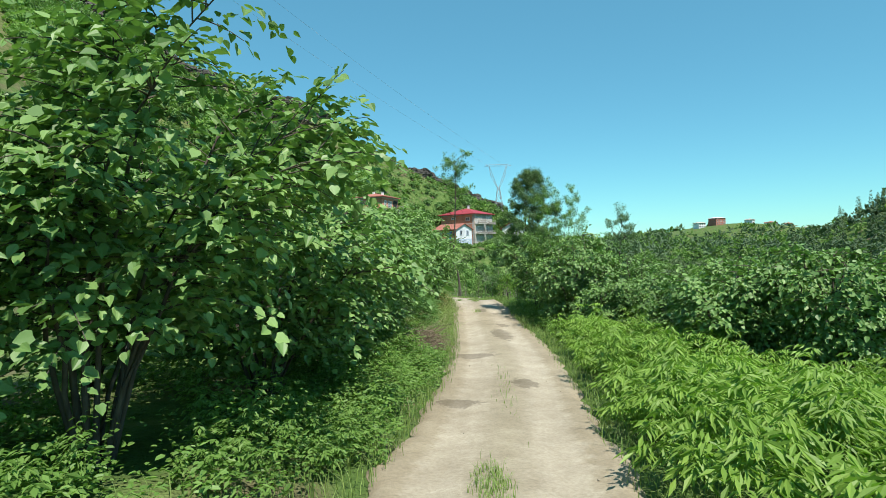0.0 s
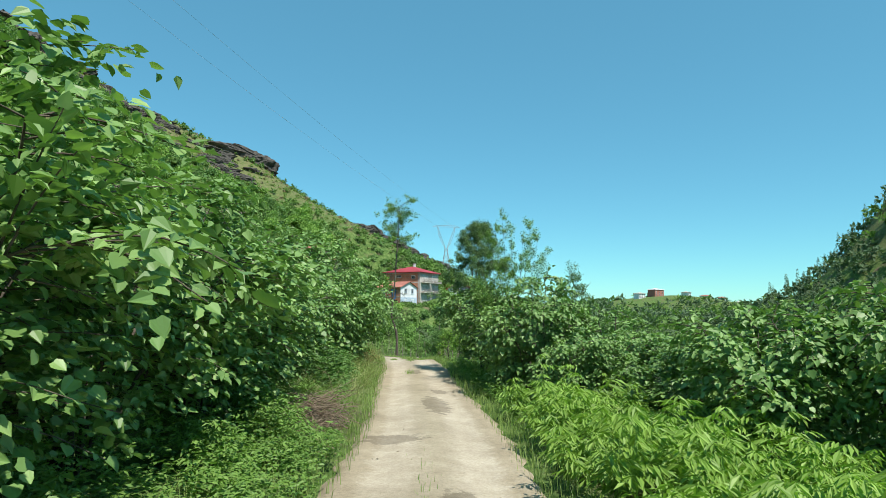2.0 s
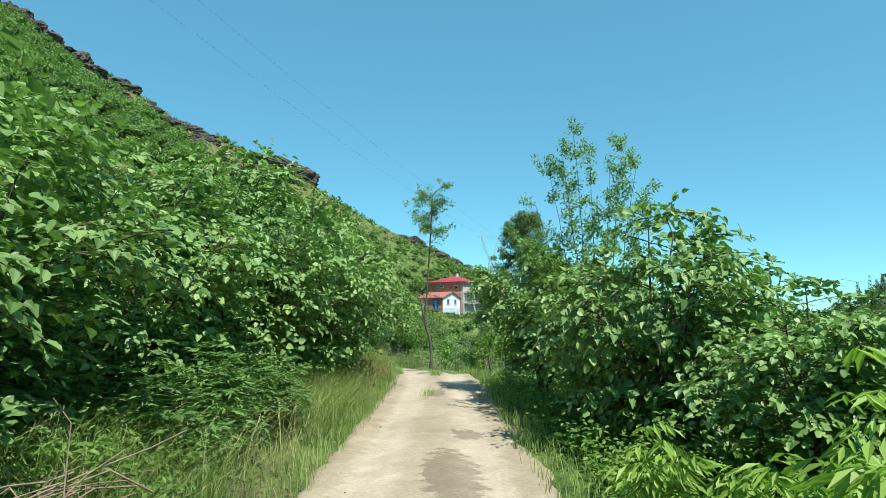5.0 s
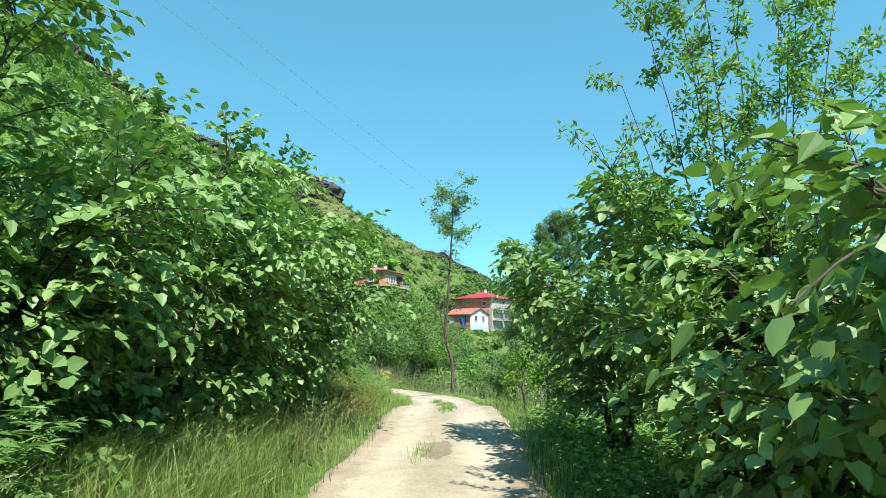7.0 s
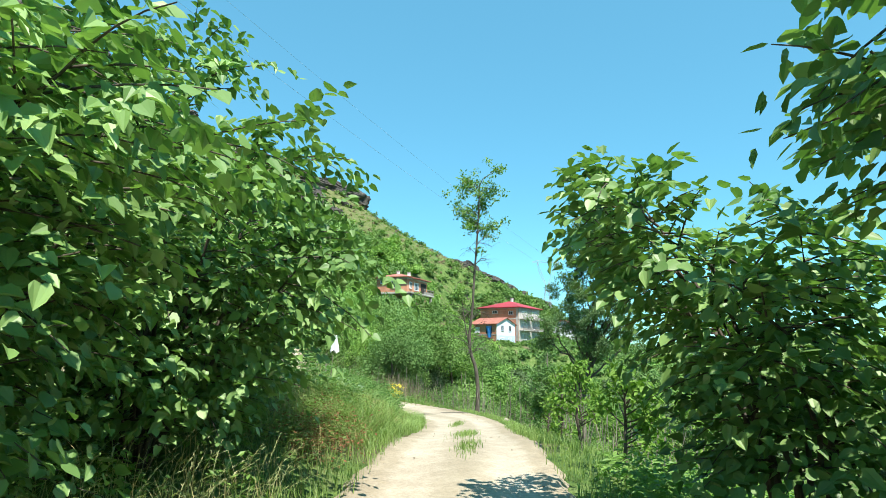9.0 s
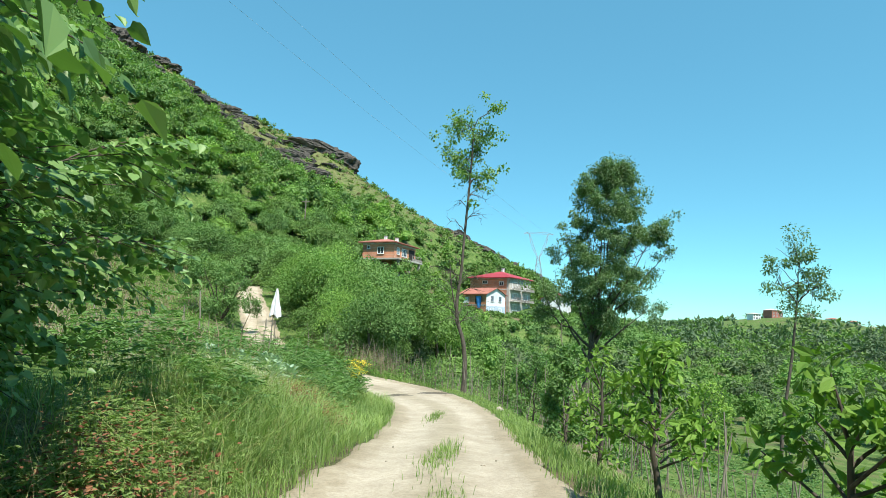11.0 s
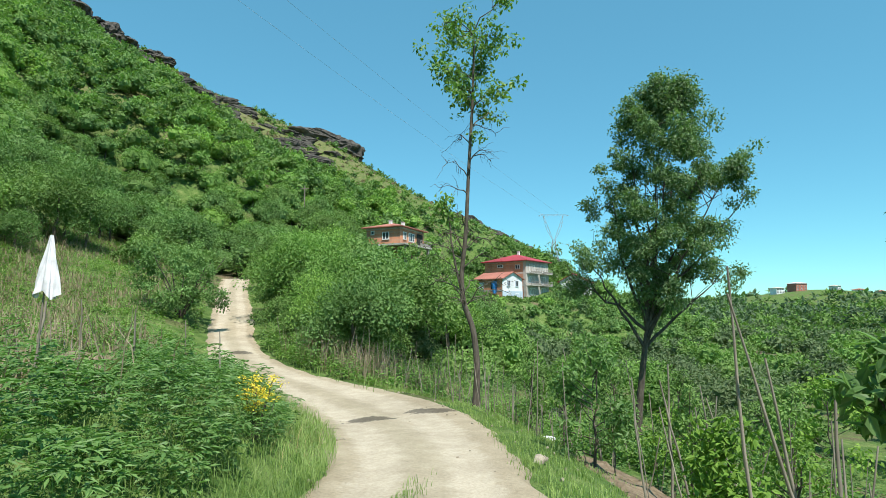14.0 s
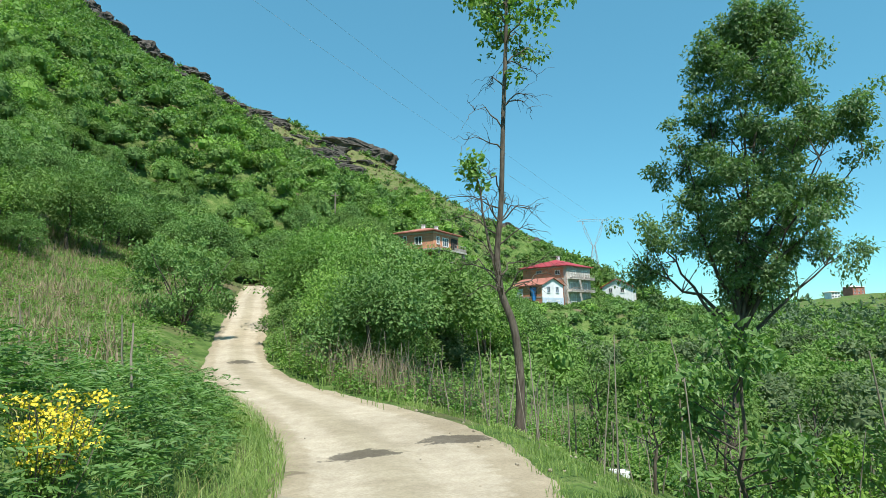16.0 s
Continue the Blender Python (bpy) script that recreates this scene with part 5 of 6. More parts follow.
M_BLUEGREY = plain("pale_blue_plaster", (0.42, 0.52, 0.62), (0.50, 0.60, 0.70), 1.1, 0.85, 0.15, 0.02)
M_FRAME = plain("white_window_frame", (0.70, 0.70, 0.68), (0.80, 0.80, 0.78), 3, 0.5, 0.0)
M_TARP = plain("blue_tarpaulin", (0.02, 0.16, 0.50), (0.05, 0.28, 0.66), 3, 0.45, 0.5, 0.05, 0.5)
# near-black colour standing in for the shade inside wall openings
M_INNER_SHADE = plain("painted_inner_shade", (0.02, 0.02, 0.02), (0.045, 0.04, 0.035), 2, 0.9, 0.0)
M_STEEL = plain("galvanised_steel", (0.30, 0.31, 0.32), (0.42, 0.43, 0.44), 2, 0.5, 0.0)


def glass_material():
    m, nt, b = material("window_glass", 0.08, 0.6)
    n = noise_tex(nt, 0.6, 2.0)
    nt.links.new(ramp(nt, n, [(0.3, (0.03, 0.035, 0.04)), (0.7, (0.09, 0.10, 0.11))]), b.inputs["Base Color"])
    return m


M_GLASS = glass_material()


def window(parent, face, u, z, w, h, bars=1, lining=None):
    """A framed window on the face 'L' (looks along -x) or 'R' (looks along -y)."""
    def at(bm, u0, z0, u1, z1, d0, d1):
        if face == "L":
            box(bm, -d1, u0, z0, -d0, u1, z1)
        else:
            box(bm, u0, -d1, z0, u1, -d0, z1)
    bm = bmesh.new()
    f = 0.11
    at(bm, u - w / 2 - f, z - h / 2 - f, u + w / 2 + f, z - h / 2, 0.004, 0.10)
    at(bm, u - w / 2 - f, z + h / 2, u + w / 2 + f, z + h / 2 + f, 0.004, 0.10)
    at(bm, u - w / 2 - f, z - h / 2, u - w / 2, z + h / 2, 0.004, 0.10)
    at(bm, u + w / 2, z - h / 2, u + w / 2 + f, z + h / 2, 0.004, 0.10)
    for k in range(bars):
        c = u - w / 2 + w * (k + 1) / (bars + 1)
        at(bm, c - 0.035, z - h / 2, c + 0.035, z + h / 2, 0.02, 0.07)
    fr = part("window", bm_mesh("window", bm, lining or M_FRAME), parent)
    bm = bmesh.new()
    at(bm, u - w / 2, z - h / 2, u + w / 2, z + h / 2, 0.004, 0.03)
    part("pane", bm_mesh("pane", bm, M_GLASS), fr)
    bm = bmesh.new()
    at(bm, u - w / 2 - 0.16, z - h / 2 - f - 0.07, u + w / 2 + 0.16, z - h / 2 - f, 0.004, 0.16)
    part("sill", bm_mesh("sill", bm, M_CONCRETE), fr)
    return fr


def hip_roof(parent, x0, y0, x1, y1, z, rise, over, mat, along="x"):
    x0, y0, x1, y1 = x0 - over, y0 - over, x1 + over, y1 + over
    k = min(x1 - x0, y1 - y0) / 2 * 0.98
    if along == "x":
        a, b = ((x0 + k, (y0 + y1) / 2), (x1 - k, (y0 + y1) / 2))
    else:
        a, b = (((x0 + x1) / 2, y0 + k), ((x0 + x1) / 2, y1 - k))
    bm = bmesh.new()
    lo = [bm.verts.new(p) for p in ((x0, y0, z), (x1, y0, z), (x1, y1, z), (x0, y1, z))]
    mid = [bm.verts.new((v.co.x, v.co.y, z + 0.16)) for v in lo]
    ra, rb = bm.verts.new((*a, z + rise)), bm.verts.new((*b, z + rise))
    bm.faces.new(lo[::-1])
    for i in range(4):
        bm.faces.new((lo[i], lo[(i + 1) % 4], mid[(i + 1) % 4], mid[i]))
    if along == "x":
        bm.faces.new((mid[0], mid[1], rb, ra)), bm.faces.new((mid[2], mid[3], ra, rb))
        bm.faces.new((mid[1], mid[2], rb)), bm.faces.new((mid[3], mid[0], ra))
    else:
        bm.faces.new((mid[3], mid[0], ra, rb)), bm.faces.new((mid[1], mid[2], rb, ra))
        bm.faces.new((mid[0], mid[1], ra)), bm.faces.new((mid[2], mid[3], rb))
    return part("roof", bm_mesh("roof", bm, mat), parent)


def gable_roof(parent, x0, y0, x1, y1, z, rise, over, mat, thick=0.18):
    """Ridge along y; gables at both y ends."""
    xm = (x0 + x1) / 2
    sl = rise / (xm - x0)
    bm = bmesh.new()
    prof = [(x0 - over, z - over * sl), (xm, z + rise), (x1 + over, z - over * sl), (x1 + over, z - over * sl + thick), (xm, z + rise + thick), (x0 - over, z - over * sl + thick)]
    a = [bm.verts.new((px, y0 - over, pz)) for px, pz in prof]
    b = [bm.verts.new((px, y1 + over, pz)) for px, pz in prof]
    for q in ((0, 1, 4, 5), (1, 2, 3, 4)):
        bm.faces.new([a[i] for i in q])
        bm.faces.new([b[i] for i in q[::-1]])
    for i in range(6):
        bm.faces.new((a[i], b[i], b[(i + 1) % 6], a[(i + 1) % 6]))
    bmesh.ops.recalc_face_normals(bm, faces=bm.faces)
    return part("roof", bm_mesh("roof", bm, mat), parent)


def balcony(parent, x0, x1, depth, z, posts=7, rail=None):
    """A slab with a railing on the face that looks along -y."""
    bm = bmesh.new()
    box(bm, x0, -depth, z - 0.18, x1, -0.004, z)
    sl = part("balcony", bm_mesh("balcony", bm, M_CONCRETE), parent)
    bm = bmesh.new()
    box(bm, x0, -depth, z + 0.9, x1, -depth + 0.07, z + 0.98)
    box(bm, x0, -depth, z + 0.01, x1, -depth + 0.09, z + 0.45)
    part("railing", bm_mesh("railing", bm, rail or M_FRAME), sl)
    for k in range(posts):
        c = x0 + 0.05 + (x1 - x0 - 0.1) * k / (posts - 1)
        part("baluster", box_mesh("baluster", (c - 0.03, -depth + 0.01, z + 0.45, c + 0.03, -depth + 0.06, z + 0.9), rail or M_FRAME), sl)


# brick house on pillars
h = thing("brick_house", -19.4, 128.6, 10.3, "unfinished red brick house with tiled hip roof on the hillside", "house", turn=73)
h.scale = (0.94, 0.94, 0.97)
part("wall", box_mesh("wall", (0, 0, 0.25, 9.2, 6.9, 3.1), M_BRICK), h)
part("floor_slab", box_mesh("floor_slab", (-0.5, -1.3, -0.05, 10.0, 7.1, 0.25), M_CONCRETE), h)
part("lower_wall", box_mesh("lower_wall", (1.6, 1.2, -3.5, 9.0, 6.7, -0.05), M_BRICK), h)
for px, py in ((0.3, -0.9), (4.6, -0.9), (9.2, -0.9), (0.2, 4.0), (0.2, 6.5)):
    part("pillar", box_mesh("pillar", (px - 0.2, py - 0.2, -4.2, px + 0.2, py + 0.2, -0.05), M_DARKCON), h)
part("ring_beam", box_mesh("ring_beam", (-0.03, -0.03, 2.8, 9.23, 6.93, 3.12), M_CONCRETE), h)
hip_roof(h, 0, 0, 9.2, 6.9, 3.12, 1.2, 0.7, M_ROOF)
window(h, "L", 2.9, 1.7, 1.2, 1.1)
window(h, "L", 5.6, 2.3, 0.5, 0.5, 0)
window(h, "R", 1.6, 1.7, 0.9, 1.1)
window(h, "R", 4.2, 1.6, 1.9, 1.3, 2)
# flat panel on the solid wall; the opening's shade is its colour
part("shade_panel", box_mesh("shade_panel", (6.3, -0.08, 0.26, 8.6, -0.004, 2.5), M_INNER_SHADE), h, "flat panel coloured dark for the shade in the terrace opening")
balcony(h, 5.4, 9.9, 1.25, 0.27, 7, M_DARKCON)
for cx, cy, ch in ((2.6, 3.4, 1.25), (5.8, 2.6, 1.3)):
    c = part("chimney", box_mesh("chimney", (cx - 0.25, cy - 0.25, 3.4, cx + 0.25, cy + 0.25, 3.4 + ch), M_WHITE), h, "whitewashed chimney")
    part("cap", box_mesh("cap", (cx - 0.32, cy - 0.32, 3.4 + ch, cx + 0.32, cy + 0.32, 3.5 + ch), M_CONCRETE), c)

# big house with the crimson roof
h = thing("apartment_house", 1.4, 183.0, 2.6, "three-storey brick house with crimson hip roof and balconies", "house", turn=60)
part("wall", box_mesh("wall", (0, 0, -1.5, 12.0, 12.4, 9.2), M_BRICK), h)
part("side_wall", box_mesh("side_wall", (0.02, -0.06, -1.5, 11.98, -0.003, 9.2), M_CONCRETE), h, "grey plastered side wall")
for z in (3.0, 6.1, 9.0):
    part("floor_band", box_mesh("floor_band", (-0.05, -0.09, z - 0.14, 12.03, 12.43, z + 0.14), M_CONCRETE), h)
part("corner_post", box_mesh("corner_post", (-0.06, 0.05, -1.5, -0.003, 0.75, 9.2), M_CONCRETE), h)
hip_roof(h, 0, 0, 12, 12.4, 9.2, 2.3, 0.8, M_ROOF2, "y")
for u, z, w in ((2.4, 7.7, 1.2), (7.6, 8.1, 1.5), (2.2, 4.6, 1.1)):
    window(h, "L", u, z, w, 0.9 if z < 8 else 0.55)
for z in (1.4, 4.4, 7.4):
    window(h, "R", 3.0, z, 2.6, 1.5, 2)
    window(h, "R", 9.0, z, 2.4, 1.7, 1)
for z in (3.05, 6.15):
    balcony(h, 0.4, 6.0, 1.3, z, 7, M_DARKCON)
    balcony(h, 7.0, 12.0, 1.3, z, 7, M_DARKCON)
c = part("chimney", box_mesh("chimney", (5.6, 5.2, 10.6, 6.2, 5.8, 12.3), M_WHITE), h, "white chimney")
part("cap", box_mesh("cap", (5.5, 5.1, 12.3, 6.3, 5.9, 12.42), M_CONCRETE), c)

# the smaller house before it, with a white gable
h = thing("gable_house", -4.2, 173.6, 1.4, "two-storey brick house with white gable front and red roof", "house", turn=54)
part("wall", box_mesh("wall", (0, 0.12, -1.5, 7.9, 8.6, 5.5), M_BRICK), h)
bm = bmesh.new()
vs = [(0, 0), (7.9, 0), (7.9, 5.5), (3.95, 7.1), (0, 5.5)]
fa = [bm.verts.new((px, 0.0, pz - (1.5 if pz == 0 else 0))) for px, pz in vs]
fb = [bm.verts.new((px, 0.12, pz - (1.5 if pz == 0 else 0))) for px, pz in vs]
bm.faces.new(fa)
bm.faces.new(fb[::-1])
for i in range(5):
    bm.faces.new((fa[i], fb[i], fb[(i + 1) % 5], fa[(i + 1) % 5]))
bmesh.ops.recalc_face_normals(bm, faces=bm.faces)
part("gable_wall", bm_mesh("gable_wall", bm, M_WHITE), h, "white plastered gable wall")
part("plinth", box_mesh("plinth", (-0.03, -0.05, -1.5, 7.93, -0.003, 2.55), M_BLUEGREY), h, "pale blue lower wall")
gable_roof(h, 0, 0, 7.9, 8.6, 5.5, 1.6, 0.45, M_ROOF)
for u in (2.3, 5.6):
    window(h, "R", u, 4.4, 0.9, 1.2, 1, M_BLUEGREY)
    window(h, "R", u, 1.3, 1.3, 1.2, 1)
part("floor_band", box_mesh("floor_band", (-0.05, 0.05, 2.5, -0.003, 8.6, 2.8), M_CONCRETE), h)
# two thin panels on the wall, indoor shade painted as near-black
part("opening", box_mesh("opening", (-0.03, 1.6, 3.0, -0.004, 3.6, 5.0), M_INNER_SHADE), h)
part("opening", box_mesh("opening", (-0.03, 1.2, -0.2, -0.004, 3.2, 1.7), M_INNER_SHADE), h)
window(h, "L", 6.6, 3.9, 1.7, 1.4, 0)
part("sheet", box_mesh("sheet", (-0.07, 5.9, 3.2, -0.045, 7.4, 4.6), M_WHITE), h, "white sheet over a window")
bm = bmesh.new()
bmesh.ops.create_grid(bm, x_segments=8, y_segments=10, size=0.5)
for v in bm.verts:
    u, w = v.co.x, v.co.y
    v.co = (-0.16 - 0.07 * math.sin(9 * u) - 0.05 * math.sin(5 * w), 2.5 + u * (1.9 - 0.7 * (0.5 - w)) - 0.2 * (0.5 - w), 3.45 + w * 3.0)
part("tarpaulin", bm_mesh("tarpaulin", bm, M_TARP, True), h, "blue tarpaulin hung over an opening")

# white house beyond
h = thing("white_house", 11.6, 213.5, 2.6, "white plastered house with red roof among trees", "house", turn=-14)
part("wall", box_mesh("wall", (0, 0, -1.5, 8.2, 9.0, 5.2), M_WHITE), h)
bm = bmesh.new()
t0 = [bm.verts.new(p) for p in ((0.0, 0.0, 5.2), (8.2, 0.0, 5.2), (4.1, 0.0, 7.4), (0.0, 0.12, 5.2), (8.2, 0.12, 5.2), (4.1, 0.12, 7.4))]
for q in ((0, 1, 2), (5, 4, 3), (0, 3, 4, 1), (1, 4, 5, 2), (2, 5, 3, 0)):
    bm.faces.new([t0[i] for i in q])
bmesh.ops.recalc_face_normals(bm, faces=bm.faces)
part("gable_wall", bm_mesh("gable_wall", bm, M_WHITE), h)
gable_roof(h, 0, 0, 8.2, 9.0, 5.2, 2.2, 0.6, M_ROOF2)
for u in (2.4, 5.6):
    window(h, "R", u, 4.2, 0.9, 1.2)
    window(h, "R", u, 1.4, 0.9, 1.2)
for u in (2.0, 5.0, 7.5):
    window(h, "L", u, 3.9, 0.9, 1.2)

# houses on the far rise
for k, (fx, fy, w, d, hh, mat, roof) in enumerate([(268, 695, 10, 9, 6, M_WHITE, M_CONCRETE), (292, 705, 16, 11, 8, M_ROOF, M_WHITE), (372, 735, 13, 10, 6, M_WHITE, M_ROOF), (398, 742, 13, 10, 7, M_WHITE, M_ROOF), (345, 728, 10, 9, 5, M_WHITE, M_CONCRETE), (385, 715, 9, 8, 5, M_CONCRETE, M_ROOF), (415, 730, 11, 9, 6, M_WHITE, M_CONCRETE)]):
    h = thing("distant_house", fx, fy, land_z(fx, fy) + 0.5, "distant house with flat-pitched roof on the far rise", "house", "houses on the far rise", turn=20 + 7 * k)
    part("wall", box_mesh("wall", (0, 0, -6, w, d, hh), mat), h)
    hip_roof(h, 0, 0, w, d, hh, 1.6, 0.9, roof)
    for z in (1.8, 4.8) + ((7.4,) if hh > 8.5 else ()):
        for u in range(3):
            window(h, "R", w * (u + 0.5) / 3, z, 2.0, 1.5)

# ---- pylon, wires, pole ----
def pylon(x, y, z, tall):
    """A lattice body up to a waist, then two raking arms that carry a long top beam."""
    ob = thing("power_pylon", x, y, z, "tall lattice steel power pylon on the hillside", "pylon", turn=8)
    waist, half = tall * 0.58, tall * 0.27
    ring = ((-1, -1), (1, -1), (1, 1), (-1, 1))
    width = lambda h: tall * (0.095 - 0.075 * h / waist)  # noqa: E731
    lvl = [waist * k / 5 for k in range(6)]
    for sx, sy in ring:
        part("leg", mesh_np("leg", *tubes([[(sx * width(h), sy * width(h), h) for h in lvl]], [0.11], 4), M_STEEL), ob)
    for lo, hi in zip(lvl[:-1], lvl[1:]):
        br = []
        for (ax, ay), (bx, by) in zip(ring, ring[1:] + ring[:1]):
            a, b = width(lo), width(hi)
            br += [[(ax * a, ay * a, lo), (bx * b, by * b, hi)], [(bx * a, by * a, lo), (ax * b, ay * b, hi)], [(ax * b, ay * b, hi), (bx * b, by * b, hi)]]
        part("brace", mesh_np("brace", *tubes(br, [0.05] * len(br), 4), M_STEEL), ob)
    for sg in (-1, 1):
        inner = [(sg * (0.4 + (half * 0.62 - 0.4) * t), 0, waist + (tall - waist) * t) for t in np.linspace(0, 1, 6)]
        outer = [(px + sg * 1.3 * math.sin(math.pi * min(1, (k + 0.6) / 6)), 0, pz_) for k, (px, _, pz_) in enumerate(inner)]
        lace = [[inner[k], outer[k + 1]] for k in range(5)] + [[outer[k], inner[k + 1]] for k in range(5)]
        part("raking_arm", mesh_np("raking_arm", *tubes([inner, outer] + lace, [0.09, 0.09] + [0.045] * len(lace), 4), M_STEEL), ob)
    beam = [[(-half, 0, tall), (half, 0, tall)], [(-half, 0, tall), (-half * 0.7, 0, tall + 0.9), (half * 0.7, 0, tall + 0.9), (half, 0, tall)]]
    beam += [[(half * (k / 5 - 1), 0, tall), (half * ((k + 0.5) / 5 - 1), 0, tall + 0.9)] for k in range(1, 9)]
    part("crossarm", mesh_np("crossarm", *tubes(beam, [0.08, 0.08] + [0.045] * 8, 4), M_STEEL), ob)
    return ob


pylon(17.5, 345, land_z(17.5, 345), 30)
pz = land_z(17.5, 345) + 30
for k, (ex, ey, ez) in enumerate([(-150, -20, 118), (-136, -20, 118)]):
    t = np.linspace(0, 1, 40)[:, None]
    p = np.array([17.5 + 9 * (k - 0.5), 345, pz]) * (1 - t) + np.array([ex, ey, ez]) * t - np.array([0, 0, 1.0]) * 28 * t * (1 - t)
    w = new("power_line", mesh_np("power_line", *tubes([p], [0.035], 4), M_STEEL))
    tagged(w, "thin overhead power line crossing the sky", "cable", "power lines")
w = thing("utility_pole", -40.4, 140, land_z(-40.4, 140) - 0.3, "weathered wooden utility pole on the hillside", "pole")
part("post", mesh_np("post", *tubes([[(0, 0, 0), (0, 0, 8.5)]], [[0.16, 0.11]], 7), M_STAKE), w)
part("crossarm", box_mesh("crossarm", (-0.8, -0.06, 7.9, 0.8, 0.06, 8.05), M_STAKE), w)


# ---- bare soil beside the lane ----
def soil_bed(name, outline, mat, label, seed, lift=0.03):
    """A bed of broken earth that follows the land; outline: centre, half sizes, turn."""
    rng = np.random.default_rng(seed)
    x, y, lx, ly, turn = outline
    n, rings_ = 40, 9
    a = np.linspace(0, 2 * np.pi, n, endpoint=False)
    rim = 1 + 0.12 * np.sin(2 * a + rng.uniform(0, 6)) + 0.10 * np.sin(5 * a + rng.uniform(0, 6)) + rng.normal(0, 0.06, n)
    c, s_ = math.cos(radians(turn)), math.sin(radians(turn))
    vs = []
    for f in np.linspace(0.02, 1, rings_):
        u, v = np.cos(a) * rim * lx * f, np.sin(a) * rim * ly * f
        px, py = x + u * c - v * s_, y + u * s_ + v * c
        pz = land(px, py) + lift + 0.05 * wob(px, py, 4.0, 1.0) + rng.normal(0, 0.02, n) - (0.14 if f > 0.99 else 0.0)
        vs.append(np.stack([px, py, pz], -1))
    f = [[q * n + i, q * n + (i + 1) % n, (q + 1) * n + (i + 1) % n, (q + 1) * n + i] for q in range(rings_ - 1) for i in range(n)]
    f.append([0, n // 4, n // 2, 3 * n // 4])
    tagged(new(name, mesh_np(name, np.concatenate(vs), np.array(f)[:, ::-1], mat, True)), label, "soil", kind="structure")


soil_bed("soil_bed", (-12.6, 50.8, 3.3, 2.1, 10), M_SOIL, "dug brown soil bed in the field", 1, 0.06)
soil_bed("soil_bed", (-9.5, 46.6, 1.6, 1.2, 0), M_SOIL, "dug brown soil bed in the field", 2, 0.06)
soil_bed("soil_bed", (2.6, 46.0, 1.1, 4.5, 12), M_SOIL, "bare brown soil and debris on the slope below the lane", 3, 0.06)
soil_bed("soil_bed", (2.6, 39.5, 0.8, 3.0, 4), M_SOIL, "bare brown soil and debris on the slope below the lane", 4, 0.06)
soil_bed("scree_slope", (-38.9, 127.0, 3.0, 4.5, 20), M_SCREE, "patch of grey scree beside the upper lane", 5, 0.5)


def stone_mesh(seed):
    rng = np.random.default_rng(seed)
    bm = bmesh.new()
    bmesh.ops.create_icosphere(bm, subdivisions=2, radius=0.5)
    cuts = [(Vector(rng.normal(0, 1, 3)).normalized(), rng.uniform(0.26, 0.40)) for _ in range(9)]
    for v in bm.verts:
        for nrm, dist in cuts:
            over = v.co.dot(nrm) - dist
            if over > 0:
                v.co -= nrm * over
        v.co *= 1 + rng.normal(0, 0.03)
    return bm_mesh("stone", bm, M_STONE)


STONES = [stone_mesh(300 + k) for k in range(4)]
rs = np.random.default_rng(310)


def surface_z(x, y):
    d, zr, _ = lane_at(np.array([x]), np.array([y]))
    return float(zr[0]) - 0.02 if abs(d[0]) < 1.3 else land_z(x, y)


def stone(x, y, size, flat=0.7, label="pale weathered stone at the edge of the lane"):
    ob = new("stone", STONES[rs.integers(0, 4)])
    ob.matrix_basis = pose(x, y, surface_z(x, y) + size * flat * 0.3, rs.uniform(-15, 15), rs.uniform(-15, 15), rs.uniform(0, 360)) @ Matrix.Diagonal((size, size * rs.uniform(0.7, 1), size * flat, 1))
    tagged(ob, label, "stone", "stones by the lane")


stone(0.52, 44.15, 0.25)
stone(0.62, 44.4, 0.15)
for k in range(90):
    t = rs.uniform(34, 53)
    i = int(np.argmin(np.abs(MID[:, 1] - t)))
    off = -rs.uniform(1.4, 4.0) if k % 4 else rs.uniform(1.35, 1.8)
    p = MID[i, :2] + MID_SIDE[i] * off
    stone(p[0], p[1], rs.uniform(0.04, 0.11))
for k in range(70):
    i = int(rs.integers(120, 230))
    p = MID[i, :2] + MID_SIDE[i] * rs.choice([-1, 1]) * rs.uniform(0.1, 1.3)
    stone(p[0], p[1], rs.uniform(0.02, 0.05), 0.6, "small loose stone on the dirt lane")
stone(-3.05, 46.15, 0.30, 0.35, "flat dry clod at the lane's edge")

# white block in the grass
wb = new("block", box_mesh("block", (-0.22, -0.12, 0, 0.22, 0.12, 0.16), M_WHITE, 0.02))
wb.matrix_basis = pose(1.04, 54.7, land_z(1.04, 54.7) + 0.02, 4, 6, 25)
tagged(wb, "chipped white block lying in the grass", "block")

# ---- stakes and stalks ----
def stake_mesh(seed, tall, lean):
    rng = np.random.default_rng(seed)
    t = np.linspace(0, 1, 7)[:, None]
    a = rng.uniform(0, 2 * np.pi)
    p = np.array([0, 0, tall]) * t + np.array([np.cos(a), np.sin(a), 0]) * lean * tall * t + rng.normal(0, 0.012 * tall, (7, 3)) * np.sin(np.pi * t) * np.array([1, 1, 0])
    return mesh_np("stake", *tubes([p], [np.linspace(0.022, 0.012, 7) * rng.uniform(0.88, 1.12, 7)], 5), M_STAKE, True)


STAKES = [stake_mesh(400 + k, 1.0, 0.10) for k in range(8)]
rk = np.random.default_rng(420)


